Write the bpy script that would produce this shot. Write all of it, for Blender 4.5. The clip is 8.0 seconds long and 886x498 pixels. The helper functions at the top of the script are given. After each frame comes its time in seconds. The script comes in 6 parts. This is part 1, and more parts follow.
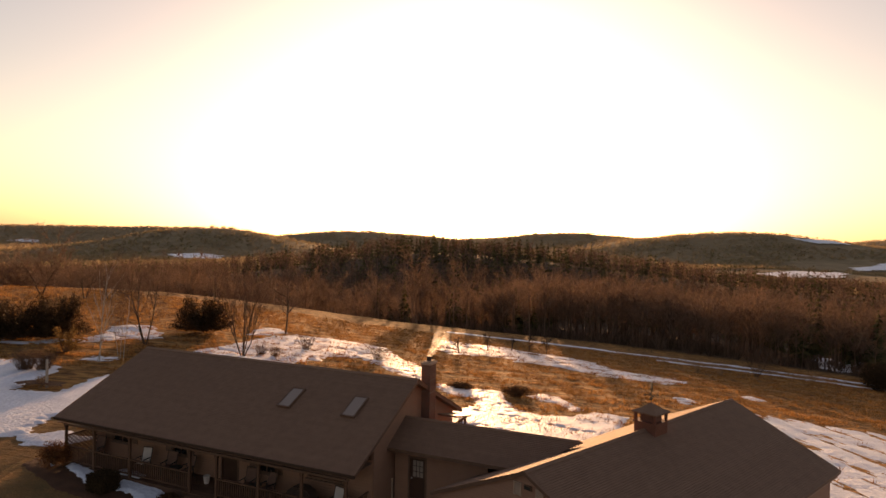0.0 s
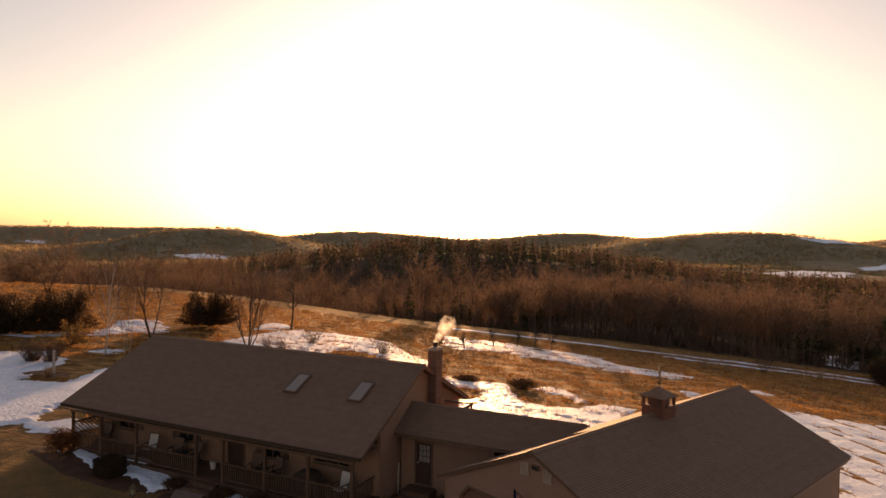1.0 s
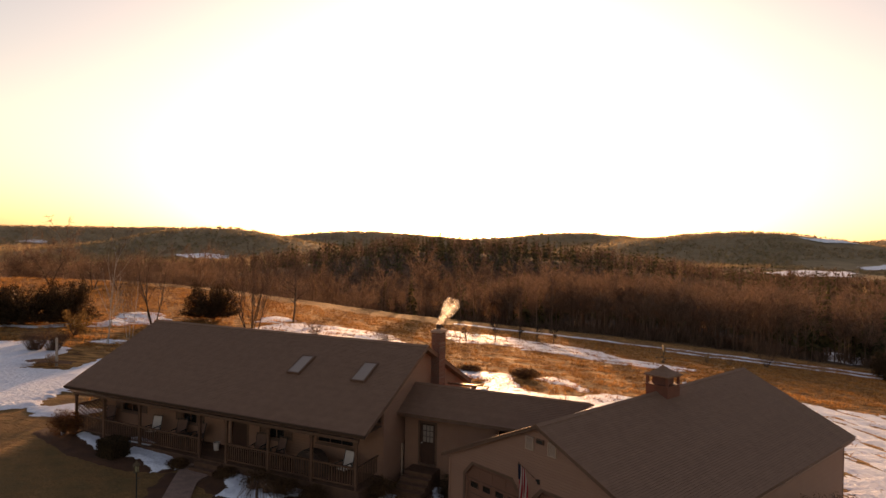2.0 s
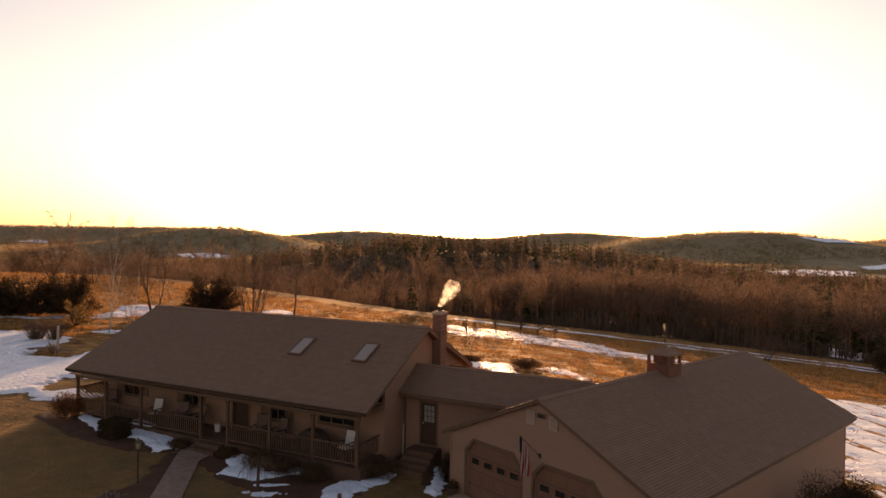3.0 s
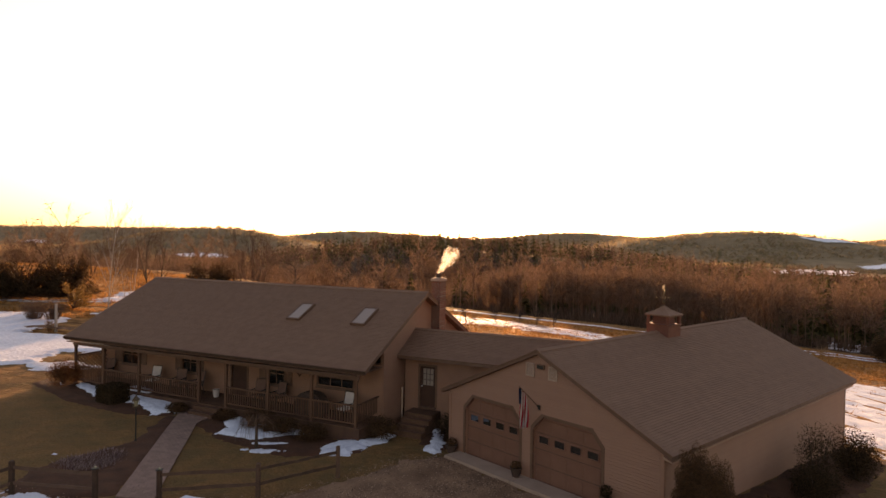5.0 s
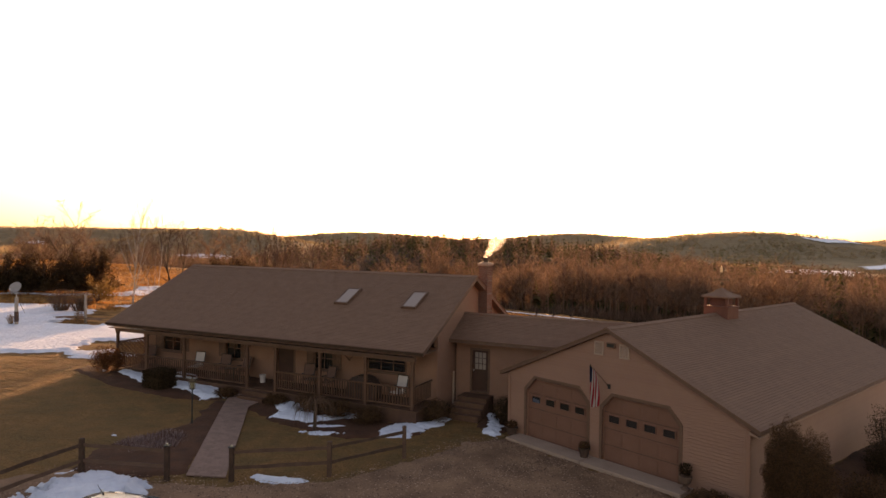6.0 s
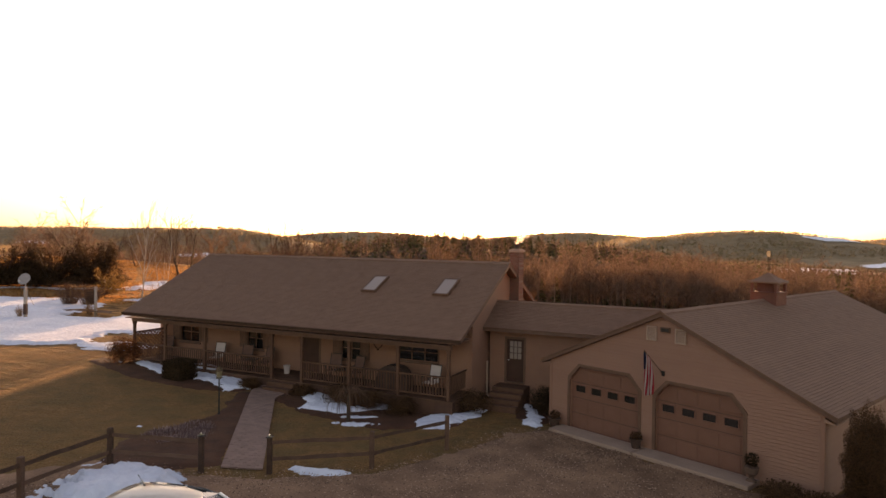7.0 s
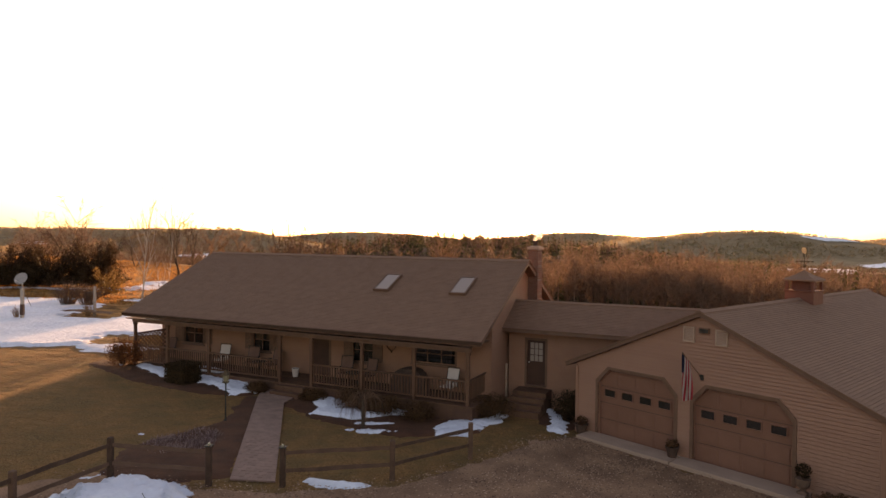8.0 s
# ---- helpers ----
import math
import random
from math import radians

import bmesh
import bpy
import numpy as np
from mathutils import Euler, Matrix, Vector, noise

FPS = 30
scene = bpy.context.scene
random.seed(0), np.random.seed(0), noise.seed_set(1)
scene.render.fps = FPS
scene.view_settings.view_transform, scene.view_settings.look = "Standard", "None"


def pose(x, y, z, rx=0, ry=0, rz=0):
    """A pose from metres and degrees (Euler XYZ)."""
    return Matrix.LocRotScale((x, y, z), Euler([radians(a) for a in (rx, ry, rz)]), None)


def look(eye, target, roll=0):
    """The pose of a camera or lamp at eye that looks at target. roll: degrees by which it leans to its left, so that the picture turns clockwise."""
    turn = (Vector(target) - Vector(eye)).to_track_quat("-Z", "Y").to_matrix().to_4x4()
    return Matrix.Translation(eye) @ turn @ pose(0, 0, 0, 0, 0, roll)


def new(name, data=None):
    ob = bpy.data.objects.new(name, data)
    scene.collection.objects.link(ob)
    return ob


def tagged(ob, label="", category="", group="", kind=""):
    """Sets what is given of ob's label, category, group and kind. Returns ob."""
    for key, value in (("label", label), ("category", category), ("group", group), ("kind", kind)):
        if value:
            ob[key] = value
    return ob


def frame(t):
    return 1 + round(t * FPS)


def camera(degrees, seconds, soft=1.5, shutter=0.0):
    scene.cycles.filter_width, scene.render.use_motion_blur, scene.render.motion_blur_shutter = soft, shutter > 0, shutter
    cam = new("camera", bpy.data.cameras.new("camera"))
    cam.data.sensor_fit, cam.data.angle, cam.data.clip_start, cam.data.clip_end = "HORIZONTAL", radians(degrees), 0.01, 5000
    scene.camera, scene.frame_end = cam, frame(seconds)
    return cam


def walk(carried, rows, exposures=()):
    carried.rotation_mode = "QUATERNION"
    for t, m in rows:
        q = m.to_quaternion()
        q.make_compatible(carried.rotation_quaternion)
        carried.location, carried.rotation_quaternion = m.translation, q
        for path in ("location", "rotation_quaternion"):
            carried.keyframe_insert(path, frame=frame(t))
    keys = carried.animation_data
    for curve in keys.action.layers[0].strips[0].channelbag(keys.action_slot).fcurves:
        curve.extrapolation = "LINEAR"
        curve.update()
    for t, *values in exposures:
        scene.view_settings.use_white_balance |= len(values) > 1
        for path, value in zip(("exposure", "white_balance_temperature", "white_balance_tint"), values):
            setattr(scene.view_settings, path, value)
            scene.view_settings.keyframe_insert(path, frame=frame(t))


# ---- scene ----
# camera: seconds, x, y, z, yaw, pitch, roll
cam = camera(70.1, 8.0)
ROWS = [
    (0.0, 0.0, 0.0, 12.375, 0.0, -0.85, -1.06),
    (0.5, 0.0, 0.045, 12.084, 0.36, -0.829, -1.0),
    (1.0, -0.05, 0.08, 11.63, 0.441, -0.805, -0.98),
    (1.5, -0.124, 0.1, 11.176, 0.488, -0.813, -0.98),
    (3.0, -0.159, 0.082, 9.851, 0.596, -0.821, -0.95),
    (3.5, 0.184, 0.075, 9.406, 0.506, -0.803, -0.93),
    (4.0, 0.678, 0.051, 9.001, 0.429, -0.792, -0.945),
    (4.5, 0.64, 0.049, 8.582, 0.416, -0.798, -0.97),
    (4.7, 0.424, 0.07, 8.42, 0.45, -0.80, -0.97),
    (5.8, -1.939, 0.332, 7.485, 0.613, -0.70, -0.90),
    (6.0, -2.363, 0.41, 7.316, 0.616, -0.695, -0.895),
    (6.5, -3.18, 0.803, 6.972, 0.545, -0.724, -0.846),
    (7.0, -3.822, 1.5, 6.66, 0.513, -0.755, -0.82),
    (7.5, -4.299, 2.333, 6.499, 0.46, -0.728, -0.765),
    (8.0, -4.542, 2.798, 6.488, 0.454, -0.719, -0.759),
]
walk(cam, [(t, pose(x, y, z, 90 + pitch, roll, yaw)) for t, x, y, z, yaw, pitch, roll in ROWS],
     [(0.0, 0.76, 8500, 30), (3.0, 1.14, 8500, 30), (6.0, 1.64, 8500, 30), (8.0, 1.78, 8500, 30)])

# ---- light ----
SUN_EL, SUN_AZ = 5.0, 2.2          # degrees above the horizon, degrees right of +y
world = bpy.data.worlds.new("evening_sky")
scene.world = world
world.use_nodes = True
wn = world.node_tree
sky = wn.nodes.new("ShaderNodeTexSky")
sky.sky_type = 'NISHITA'
sky.sun_disc = False
sky.sun_elevation = radians(SUN_EL)
sky.sun_rotation = radians(SUN_AZ)
sky.altitude = 200
sky.air_density = 1.0
sky.dust_density = 1.7
sky.ozone_density = 1.5
wn.nodes["Background"].inputs["Strength"].default_value = 0.15
pale = wn.nodes.new("ShaderNodeHueSaturation")      # thin evening haze takes most of the sky's colour
pale.inputs["Saturation"].default_value = 0.8
wn.links.new(sky.outputs[0], pale.inputs["Color"])
wn.links.new(pale.outputs[0], wn.nodes["Background"].inputs["Color"])

sun_data = bpy.data.lights.new("sun", "SUN")
sun_data.energy = 5.0
sun_data.angle = radians(0.6)
sun_data.color = (1.0, 0.65, 0.34)
sun = new("sun", sun_data)
sun.matrix_world = look((0, 0, 0), (-math.sin(radians(SUN_AZ)) * math.cos(radians(SUN_EL)),
                                    -math.cos(radians(SUN_AZ)) * math.cos(radians(SUN_EL)), -math.sin(radians(SUN_EL))))
sun.location = (0, 0, 60)

# ---- materials ----
def mat(name, dark, light, rough=0.8, scale=6.0, fine=60.0, bump=0.2, metal=0.0, per_object=0.0, stretch=(1, 1, 1), spec=0.3, per_island=0.0, relief=0.02):
    """Two scales of noise between two colours, with bump from the finer one."""
    m = bpy.data.materials.new(name)
    m.use_nodes = True
    n, l = m.node_tree.nodes, m.node_tree.links
    b = n["Principled BSDF"]
    b.inputs["Metallic"].default_value = metal
    b.inputs["Specular IOR Level"].default_value = spec
    tc = n.new("ShaderNodeTexCoord")
    mp = n.new("ShaderNodeMapping")
    mp.inputs["Scale"].default_value = stretch
    l.new(tc.outputs["Object"], mp.inputs["Vector"])
    n1 = n.new("ShaderNodeTexNoise")
    n1.inputs["Scale"].default_value = scale
    n1.inputs["Detail"].default_value = 6
    n2 = n.new("ShaderNodeTexNoise")
    n2.inputs["Scale"].default_value = fine
    n2.inputs["Detail"].default_value = 4
    for q in (n1, n2):
        l.new(mp.outputs[0], q.inputs["Vector"])
    mx = n.new("ShaderNodeMath")
    mx.operation = 'MULTIPLY_ADD'
    mx.inputs[1].default_value = 0.55
    l.new(n1.outputs["Fac"], mx.inputs[0])
    hf = n.new("ShaderNodeMath")
    hf.operation = 'MULTIPLY'
    hf.inputs[1].default_value = 0.45
    l.new(n2.outputs["Fac"], hf.inputs[0])
    l.new(hf.outputs[0], mx.inputs[2])
    last = mx
    for amount, node, sock in ((per_object, "ShaderNodeObjectInfo", "Random"), (per_island, "ShaderNodeNewGeometry", "Random Per Island")):
        if amount:
            oi = n.new(node)
            ad = n.new("ShaderNodeMath")
            ad.operation = 'MULTIPLY_ADD'
            ad.inputs[1].default_value = amount
            l.new(oi.outputs[sock], ad.inputs[0])
            sb = n.new("ShaderNodeMath")
            sb.operation = 'SUBTRACT'
            sb.inputs[1].default_value = amount / 2
            l.new(last.outputs[0], sb.inputs[0])
            l.new(sb.outputs[0], ad.inputs[2])
            last = ad
    cr = n.new("ShaderNodeValToRGB")
    cr.color_ramp.elements[0].position, cr.color_ramp.elements[1].position = 0.3, 0.7
    cr.color_ramp.elements[0].color = (*dark, 1)
    cr.color_ramp.elements[1].color = (*light, 1)
    l.new(last.outputs[0], cr.inputs["Fac"])
    l.new(cr.outputs["Color"], b.inputs["Base Color"])
    rr = n.new("ShaderNodeMath")
    rr.operation = 'MULTIPLY_ADD'
    rr.inputs[1].default_value = 0.16
    rr.inputs[2].default_value = rough - 0.08
    l.new(n2.outputs["Fac"], rr.inputs[0])
    l.new(rr.outputs[0], b.inputs["Roughness"])
    if bump:
        bp = n.new("ShaderNodeBump")
        bp.inputs["Strength"].default_value = bump
        bp.inputs["Distance"].default_value = relief
        l.new(n2.outputs["Fac"], bp.inputs["Height"])
        l.new(bp.outputs[0], b.inputs["Normal"])
    return m


def glass_mat(name, tint, rough=0.05):
    m = bpy.data.materials.new(name)
    m.use_nodes = True
    b = m.node_tree.nodes["Principled BSDF"]
    b.inputs["Base Color"].default_value = (*tint, 1)
    b.inputs["Roughness"].default_value = rough
    b.inputs["Specular IOR Level"].default_value = 0.8
    b.inputs["Coat Weight"].default_value = 1.0
    b.inputs["Coat Roughness"].default_value = 0.03
    return m


M_SHINGLE = mat("shingle_taupe", (0.168, 0.093, 0.064), (0.222, 0.126, 0.086), 0.85, 3.0, 45.0, 0.5, per_object=0.1)
M_SIDING = mat("siding_beige", (0.265, 0.138, 0.095), (0.3, 0.16, 0.11), 0.6, 1.5, 30.0, 0.06, per_object=0.14)
M_STUCCO = mat("wall_tan", (0.25, 0.13, 0.086), (0.295, 0.155, 0.103), 0.75, 2.0, 50.0, 0.15, per_object=0.06)
M_TRIM = mat("trim_brown", (0.11, 0.0598, 0.0396), (0.17, 0.092, 0.0616), 0.6, 4.0, 60.0, 0.1)
M_TRIM_LIGHT = mat("trim_tan", (0.3, 0.179, 0.128), (0.36, 0.221, 0.158), 0.6, 4.0, 60.0, 0.08)
M_GUTTER = mat("gutter_brown", (0.055, 0.031, 0.022), (0.08, 0.046, 0.032), 0.85, 4.0, 60.0, 0.05, spec=0.1)
M_DOOR = mat("door_brown", (0.165, 0.0782, 0.0528), (0.205, 0.0994, 0.0686), 0.5, 2.0, 40.0, 0.05)
M_DARKDOOR = mat("door_dark", (0.05, 0.022, 0.015), (0.075, 0.034, 0.023), 0.5, 2.0, 40.0, 0.05)
M_WOOD = mat("stained_wood", (0.072, 0.0338, 0.0216), (0.136, 0.0675, 0.0396), 0.75, 3.0, 50.0, 0.3, stretch=(1, 1, 0.3), per_object=0.2)
M_FENCE = mat("fence_wood", (0.055, 0.03, 0.02), (0.125, 0.07, 0.047), 0.85, 3.0, 40.0, 0.5, per_object=0.3)
M_BRICK = mat("brick_red", (0.2, 0.075, 0.05), (0.32, 0.13, 0.085), 0.85, 4.0, 60.0, 0.4)
M_CUPOLA = mat("cupola_red", (0.13, 0.046, 0.03), (0.185, 0.066, 0.043), 0.6, 4.0, 50.0, 0.1)
M_WHITE = mat("white_paint", (0.7, 0.7, 0.7), (0.82, 0.81, 0.79), 0.45, 4.0, 50.0, 0.05)
M_VENT = mat("vent_tan", (0.34, 0.23, 0.17), (0.42, 0.29, 0.22), 0.5, 4.0, 50.0, 0.05)
M_CONCRETE = mat("concrete", (0.27, 0.184, 0.141), (0.38, 0.267, 0.207), 0.85, 1.2, 35.0, 0.25)
M_PAVER = mat("paver_grey", (0.187, 0.117, 0.0935), (0.281, 0.181, 0.148), 0.85, 3.0, 40.0, 0.4, per_object=0.18)
M_GRAVEL = mat("gravel", (0.0935, 0.0478, 0.0285), (0.34, 0.198, 0.122), 0.9, 0.8, 26.0, 1.0)
M_MULCH = mat("mulch", (0.0433, 0.0173, 0.00924), (0.11, 0.0446, 0.0228), 0.95, 1.5, 25.0, 1.0)
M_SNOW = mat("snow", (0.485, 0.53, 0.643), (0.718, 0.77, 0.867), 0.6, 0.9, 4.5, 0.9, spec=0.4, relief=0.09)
M_DARK = mat("dark_metal", (0.02, 0.018, 0.016), (0.05, 0.045, 0.04), 0.5, 5.0, 60.0, 0.1, metal=0.3)
M_BRONZE = mat("weathered_bronze", (0.06, 0.042, 0.028), (0.13, 0.09, 0.055), 0.85, 6.0, 60.0, 0.15, spec=0.15)
M_METAL = mat("galvanised", (0.4, 0.4, 0.4), (0.55, 0.55, 0.55), 0.4, 5.0, 50.0, 0.08, metal=0.9)
M_BARK = mat("bark", (0.035, 0.022, 0.016), (0.09, 0.058, 0.04), 0.9, 3.0, 30.0, 0.4, per_island=0.3)
M_BIRCH = mat("birch_bark", (0.16, 0.13, 0.11), (0.52, 0.47, 0.42), 0.7, 5.0, 14.0, 0.3, stretch=(0.5, 0.5, 2.5))
M_TWIG = mat("twigs", (0.07, 0.038, 0.025), (0.17, 0.095, 0.06), 0.85, 2.0, 20.0, 0.0, per_island=0.5)
M_DRY = mat("dry_stalks", (0.2, 0.11, 0.06), (0.4, 0.25, 0.14), 0.85, 2.0, 20.0, 0.0, per_island=0.5)
M_CARPAINT = glass_mat("car_white_paint", (0.7, 0.69, 0.66), 0.2)
M_GLASS = glass_mat("window_glass", (0.012, 0.012, 0.013))
M_SKYLIGHT = glass_mat("skylight_glass", (0.2, 0.14, 0.115), 0.35)
M_SKYLIGHT.node_tree.nodes["Principled BSDF"].inputs["Coat Weight"].default_value = 0.2
# pale base stands in for the daylight showing in the side door's panes
M_DOORGLASS = glass_mat("daylit_pale_glass", (0.3, 0.25, 0.22), 0.1)
M_RED = mat("flag_red", (0.35, 0.02, 0.03), (0.45, 0.035, 0.045), 0.8, 5, 60, 0.1)
M_BLUE = mat("flag_blue", (0.012, 0.014, 0.04), (0.02, 0.022, 0.055), 0.8, 5, 60, 0.1)
M_CANVAS = mat("chair_canvas", (0.468, 0.4, 0.367), (0.578, 0.504, 0.468), 0.8, 5, 60, 0.1)
M_URN = mat("brown_stone", (0.1, 0.06, 0.042), (0.18, 0.11, 0.08), 0.85, 5, 50, 0.3)
M_CLAY = mat("dark_clay", (0.04, 0.025, 0.02), (0.09, 0.05, 0.035), 0.7, 5, 50, 0.2)
M_LAMPGLASS = glass_mat("lantern_glass", (0.3, 0.27, 0.17), 0.15)


def blade_mat(name, dark, light, through_light=0.5, scale=0.4, fine=5.0, per_island=0.6):
    """Thin blades, needles and twigs that let part of the low sun through."""
    m = mat(name, dark, light, 0.9, scale, fine, 0.0, per_island=per_island, spec=0.1)
    n, l = m.node_tree.nodes, m.node_tree.links
    b = n["Principled BSDF"]
    tl, mx = n.new("ShaderNodeBsdfTranslucent"), n.new("ShaderNodeMixShader")
    l.new(b.inputs["Base Color"].links[0].from_socket, tl.inputs["Color"])
    mx.inputs["Fac"].default_value = through_light
    l.new(b.outputs[0], mx.inputs[1])
    l.new(tl.outputs[0], mx.inputs[2])
    l.new(mx.outputs[0], n["Material Output"].inputs["Surface"])
    return m


M_FIELDGRASS = blade_mat("field_grass", (0.16, 0.072, 0.025), (0.44, 0.22, 0.08))
M_LAWNGRASS = blade_mat("lawn_grass", (0.13, 0.0644, 0.0264), (0.42, 0.23, 0.0968), 0.4, 0.7, 6.0, 0.9)
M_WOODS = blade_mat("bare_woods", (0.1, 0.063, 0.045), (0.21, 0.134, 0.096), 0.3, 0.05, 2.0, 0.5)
# distant crowns: base colours lightened to stand for the haze before them
M_HAZEWOODS = blade_mat("hill_woods", (0.236, 0.171, 0.103), (0.342, 0.254, 0.155), 0.5, 0.008, 0.1, 0.2)
M_HAZEPINES = blade_mat("hill_pines", (0.153, 0.13, 0.0633), (0.236, 0.195, 0.0978), 0.45, 0.008, 0.1, 0.2)
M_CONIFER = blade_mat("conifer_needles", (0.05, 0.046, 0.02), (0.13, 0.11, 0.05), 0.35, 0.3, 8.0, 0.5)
M_NEEDLE = blade_mat("shrub_needles", (0.028, 0.018, 0.01), (0.075, 0.045, 0.024), 0.25, 1.0, 12.0, 0.6)
M_LEAF = blade_mat("evergreen_leaf", (0.055, 0.028, 0.015), (0.12, 0.064, 0.032), 0.2, 1.0, 12.0, 0.6)
M_RUSSET = blade_mat("russet_leaf", (0.07, 0.028, 0.014), (0.2, 0.09, 0.04), 0.4, 1.0, 12.0, 0.6)
# brown needles with the gold of the low sun put into their colour
M_SUNLITPINE = blade_mat("sunlit_brown_needles", (0.07, 0.042, 0.017), (0.19, 0.12, 0.05), 0.45, 1.0, 12.0, 0.6)
M_HEATHER = blade_mat("heather_twigs", (0.12, 0.075, 0.075), (0.34, 0.25, 0.24), 0.3, 1.0, 9.0, 0.7)
M_STONES = mat("loose_stones", (0.08, 0.042, 0.026), (0.4, 0.258, 0.182), 0.85, 3.0, 30.0, 0.2, per_island=1.0)

# ---- helpers ----
def mesh_of(name, bm, material):
    me = bpy.data.meshes.new(name)
    bm.to_mesh(me)
    bm.free()
    for q in (material if isinstance(material, (list, tuple)) else [material]):
        me.materials.append(q)
    return me


def part(name, bm, material, parent, label=""):
    ob = new(name, mesh_of(name, bm, material))
    ob.parent = parent
    return tagged(ob, label)


def thing(name, m, label, category, group="", kind=""):
    ob = new(name)
    ob.matrix_world = m
    ob.empty_display_size = 0.2
    return tagged(ob, label, category, group, kind)


def box(bm, x0, x1, y0, y1, z0, z1, bevel=0.0):
    r = bmesh.ops.create_cube(bm, size=1.0, matrix=Matrix.Translation(((x0 + x1) / 2, (y0 + y1) / 2, (z0 + z1) / 2)) @ Matrix.Diagonal((x1 - x0, y1 - y0, z1 - z0, 1)))
    if bevel:
        es = list({e for v in r["verts"] for e in v.link_edges})
        bmesh.ops.bevel(bm, geom=es, offset=bevel, segments=1, affect='EDGES')
    return bm


def prism(bm, pts, d0, d1, axis="y"):
    """A flat outline (a, b) pushed from d0 to d1 along an axis: y uses (x, z), x uses (y, z), z uses (x, y)."""
    def p(a, b, d):
        return {"y": (a, d, b), "x": (d, a, b), "z": (a, b, d)}[axis]
    A = [bm.verts.new(p(a, b, d0)) for a, b in pts]
    B = [bm.verts.new(p(a, b, d1)) for a, b in pts]
    n = len(pts)
    bm.faces.new(A)
    bm.faces.new(B[::-1])
    for i in range(n):
        bm.faces.new((A[i], B[i], B[(i + 1) % n], A[(i + 1) % n]))
    bmesh.ops.recalc_face_normals(bm, faces=bm.faces[:])
    return bm


def tube(bm, p, q, r0, r1=None, seg=6, caps=True):
    p, q = Vector(p), Vector(q)
    r1 = r0 if r1 is None else r1
    d = (q - p)
    rot = d.to_track_quat("Z", "Y").to_matrix()
    A, B = [], []
    for i in range(seg):
        a = 2 * math.pi * i / seg
        o = rot @ Vector((math.cos(a), math.sin(a), 0))
        A.append(bm.verts.new(p + o * r0))
        B.append(bm.verts.new(q + o * r1))
    for i in range(seg):
        bm.faces.new((A[i], A[(i + 1) % seg], B[(i + 1) % seg], B[i]))
    if caps:
        bm.faces.new(A[::-1])
        bm.faces.new(B)
    return bm


def lathe(bm, profile, seg=16, at=(0, 0, 0)):
    """A turned shape from (radius, height) pairs."""
    rings = []
    for r, z in profile:
        rings.append([bm.verts.new((at[0] + r * math.cos(2 * math.pi * i / seg), at[1] + r * math.sin(2 * math.pi * i / seg), at[2] + z)) for i in range(seg)])
    for a, b in zip(rings, rings[1:]):
        for i in range(seg):
            bm.faces.new((a[i], a[(i + 1) % seg], b[(i + 1) % seg], b[i]))
    bm.faces.new(rings[0][::-1])
    bm.faces.new(rings[-1])
    return bm


def new_bm():
    return bmesh.new()


# ---- the lie of the land ----
def soft(a, k):
    return k * np.logaddexp(0, np.asarray(a, float) / k)


def step(a, lo, hi):
    t = np.clip((np.asarray(a, float) - lo) / (hi - lo), 0, 1)
    return t * t * (3 - 2 * t)


def waves(x, y, size, seed):
    """Cheap smooth noise in -1..1."""
    rs = np.random.RandomState(seed)
    out = 0.0
    for i in range(7):
        a, f, ph = rs.uniform(0, 2 * math.pi), rs.uniform(0.6, 1.9) / size, rs.uniform(0, 2 * math.pi)
        out = out + np.sin((x * math.cos(a) + y * math.sin(a)) * f * 2 * math.pi + ph)
    return out / 7


def wood_edge(x):
    """The y at which the field ends and the woods begin."""
    x = np.asarray(x, float)
    return 135 - np.where(x > 10, 0.004, 0.003) * (x - 10) ** 2 * (np.abs(x) < 160) - 75 * step(np.abs(x), 110, 260)


# far hills: x, y, top, half-width across, half-width along
HILLS = [(-760, 2050, 38, 330, 300), (-440, 2950, 42, 480, 400), (1120, 2350, 54, 600, 420), (620, 3100, 50, 560, 420),
         (2650, 3300, 74, 650, 600), (-2500, 3500, 44, 900, 500), (-1500, 3900, 40, 700, 400)]


def land(x, y):
    x, y = np.asarray(x, float), np.asarray(y, float)
    s = 0.7 * x + 0.5 * (y - 45)
    h = -0.13 * soft(s, 5.0)
    h = np.maximum(h, -27) + 0.045 * np.minimum(soft(-x - 8, 3.0), 70)
    h = h - 15 * step(y - wood_edge(x), -6, 42) * step(-x, -50, 30)
    far = step(np.hypot(x, y), 190, 420)
    r = np.hypot(x, y)
    base = -25 - 21 * step(r, 470, 950) + 5 * waves(x, y, 420, 3) * step(r, 600, 1000)
    # the wooded hill beyond the field
    base = base + 26.5 * np.exp(-((x + 5) / np.where(x < -5, 147, 200)) ** 2 - ((y - 520) / 150) ** 2)
    h = h * (1 - far) + base * far
    for hx, hy, top, sx, sy in HILLS:
        h = h + (top + 46) * np.exp(-((x - hx) / sx) ** 2 - ((y - hy) / sy) ** 2)
    rough = step(np.hypot(x + 5, y - 25), 25, 60)
    return h + 0.12 * rough * waves(x, y, 9.0, 5) * (1 - far) + 0.03 * waves(x, y, 4.0, 6)


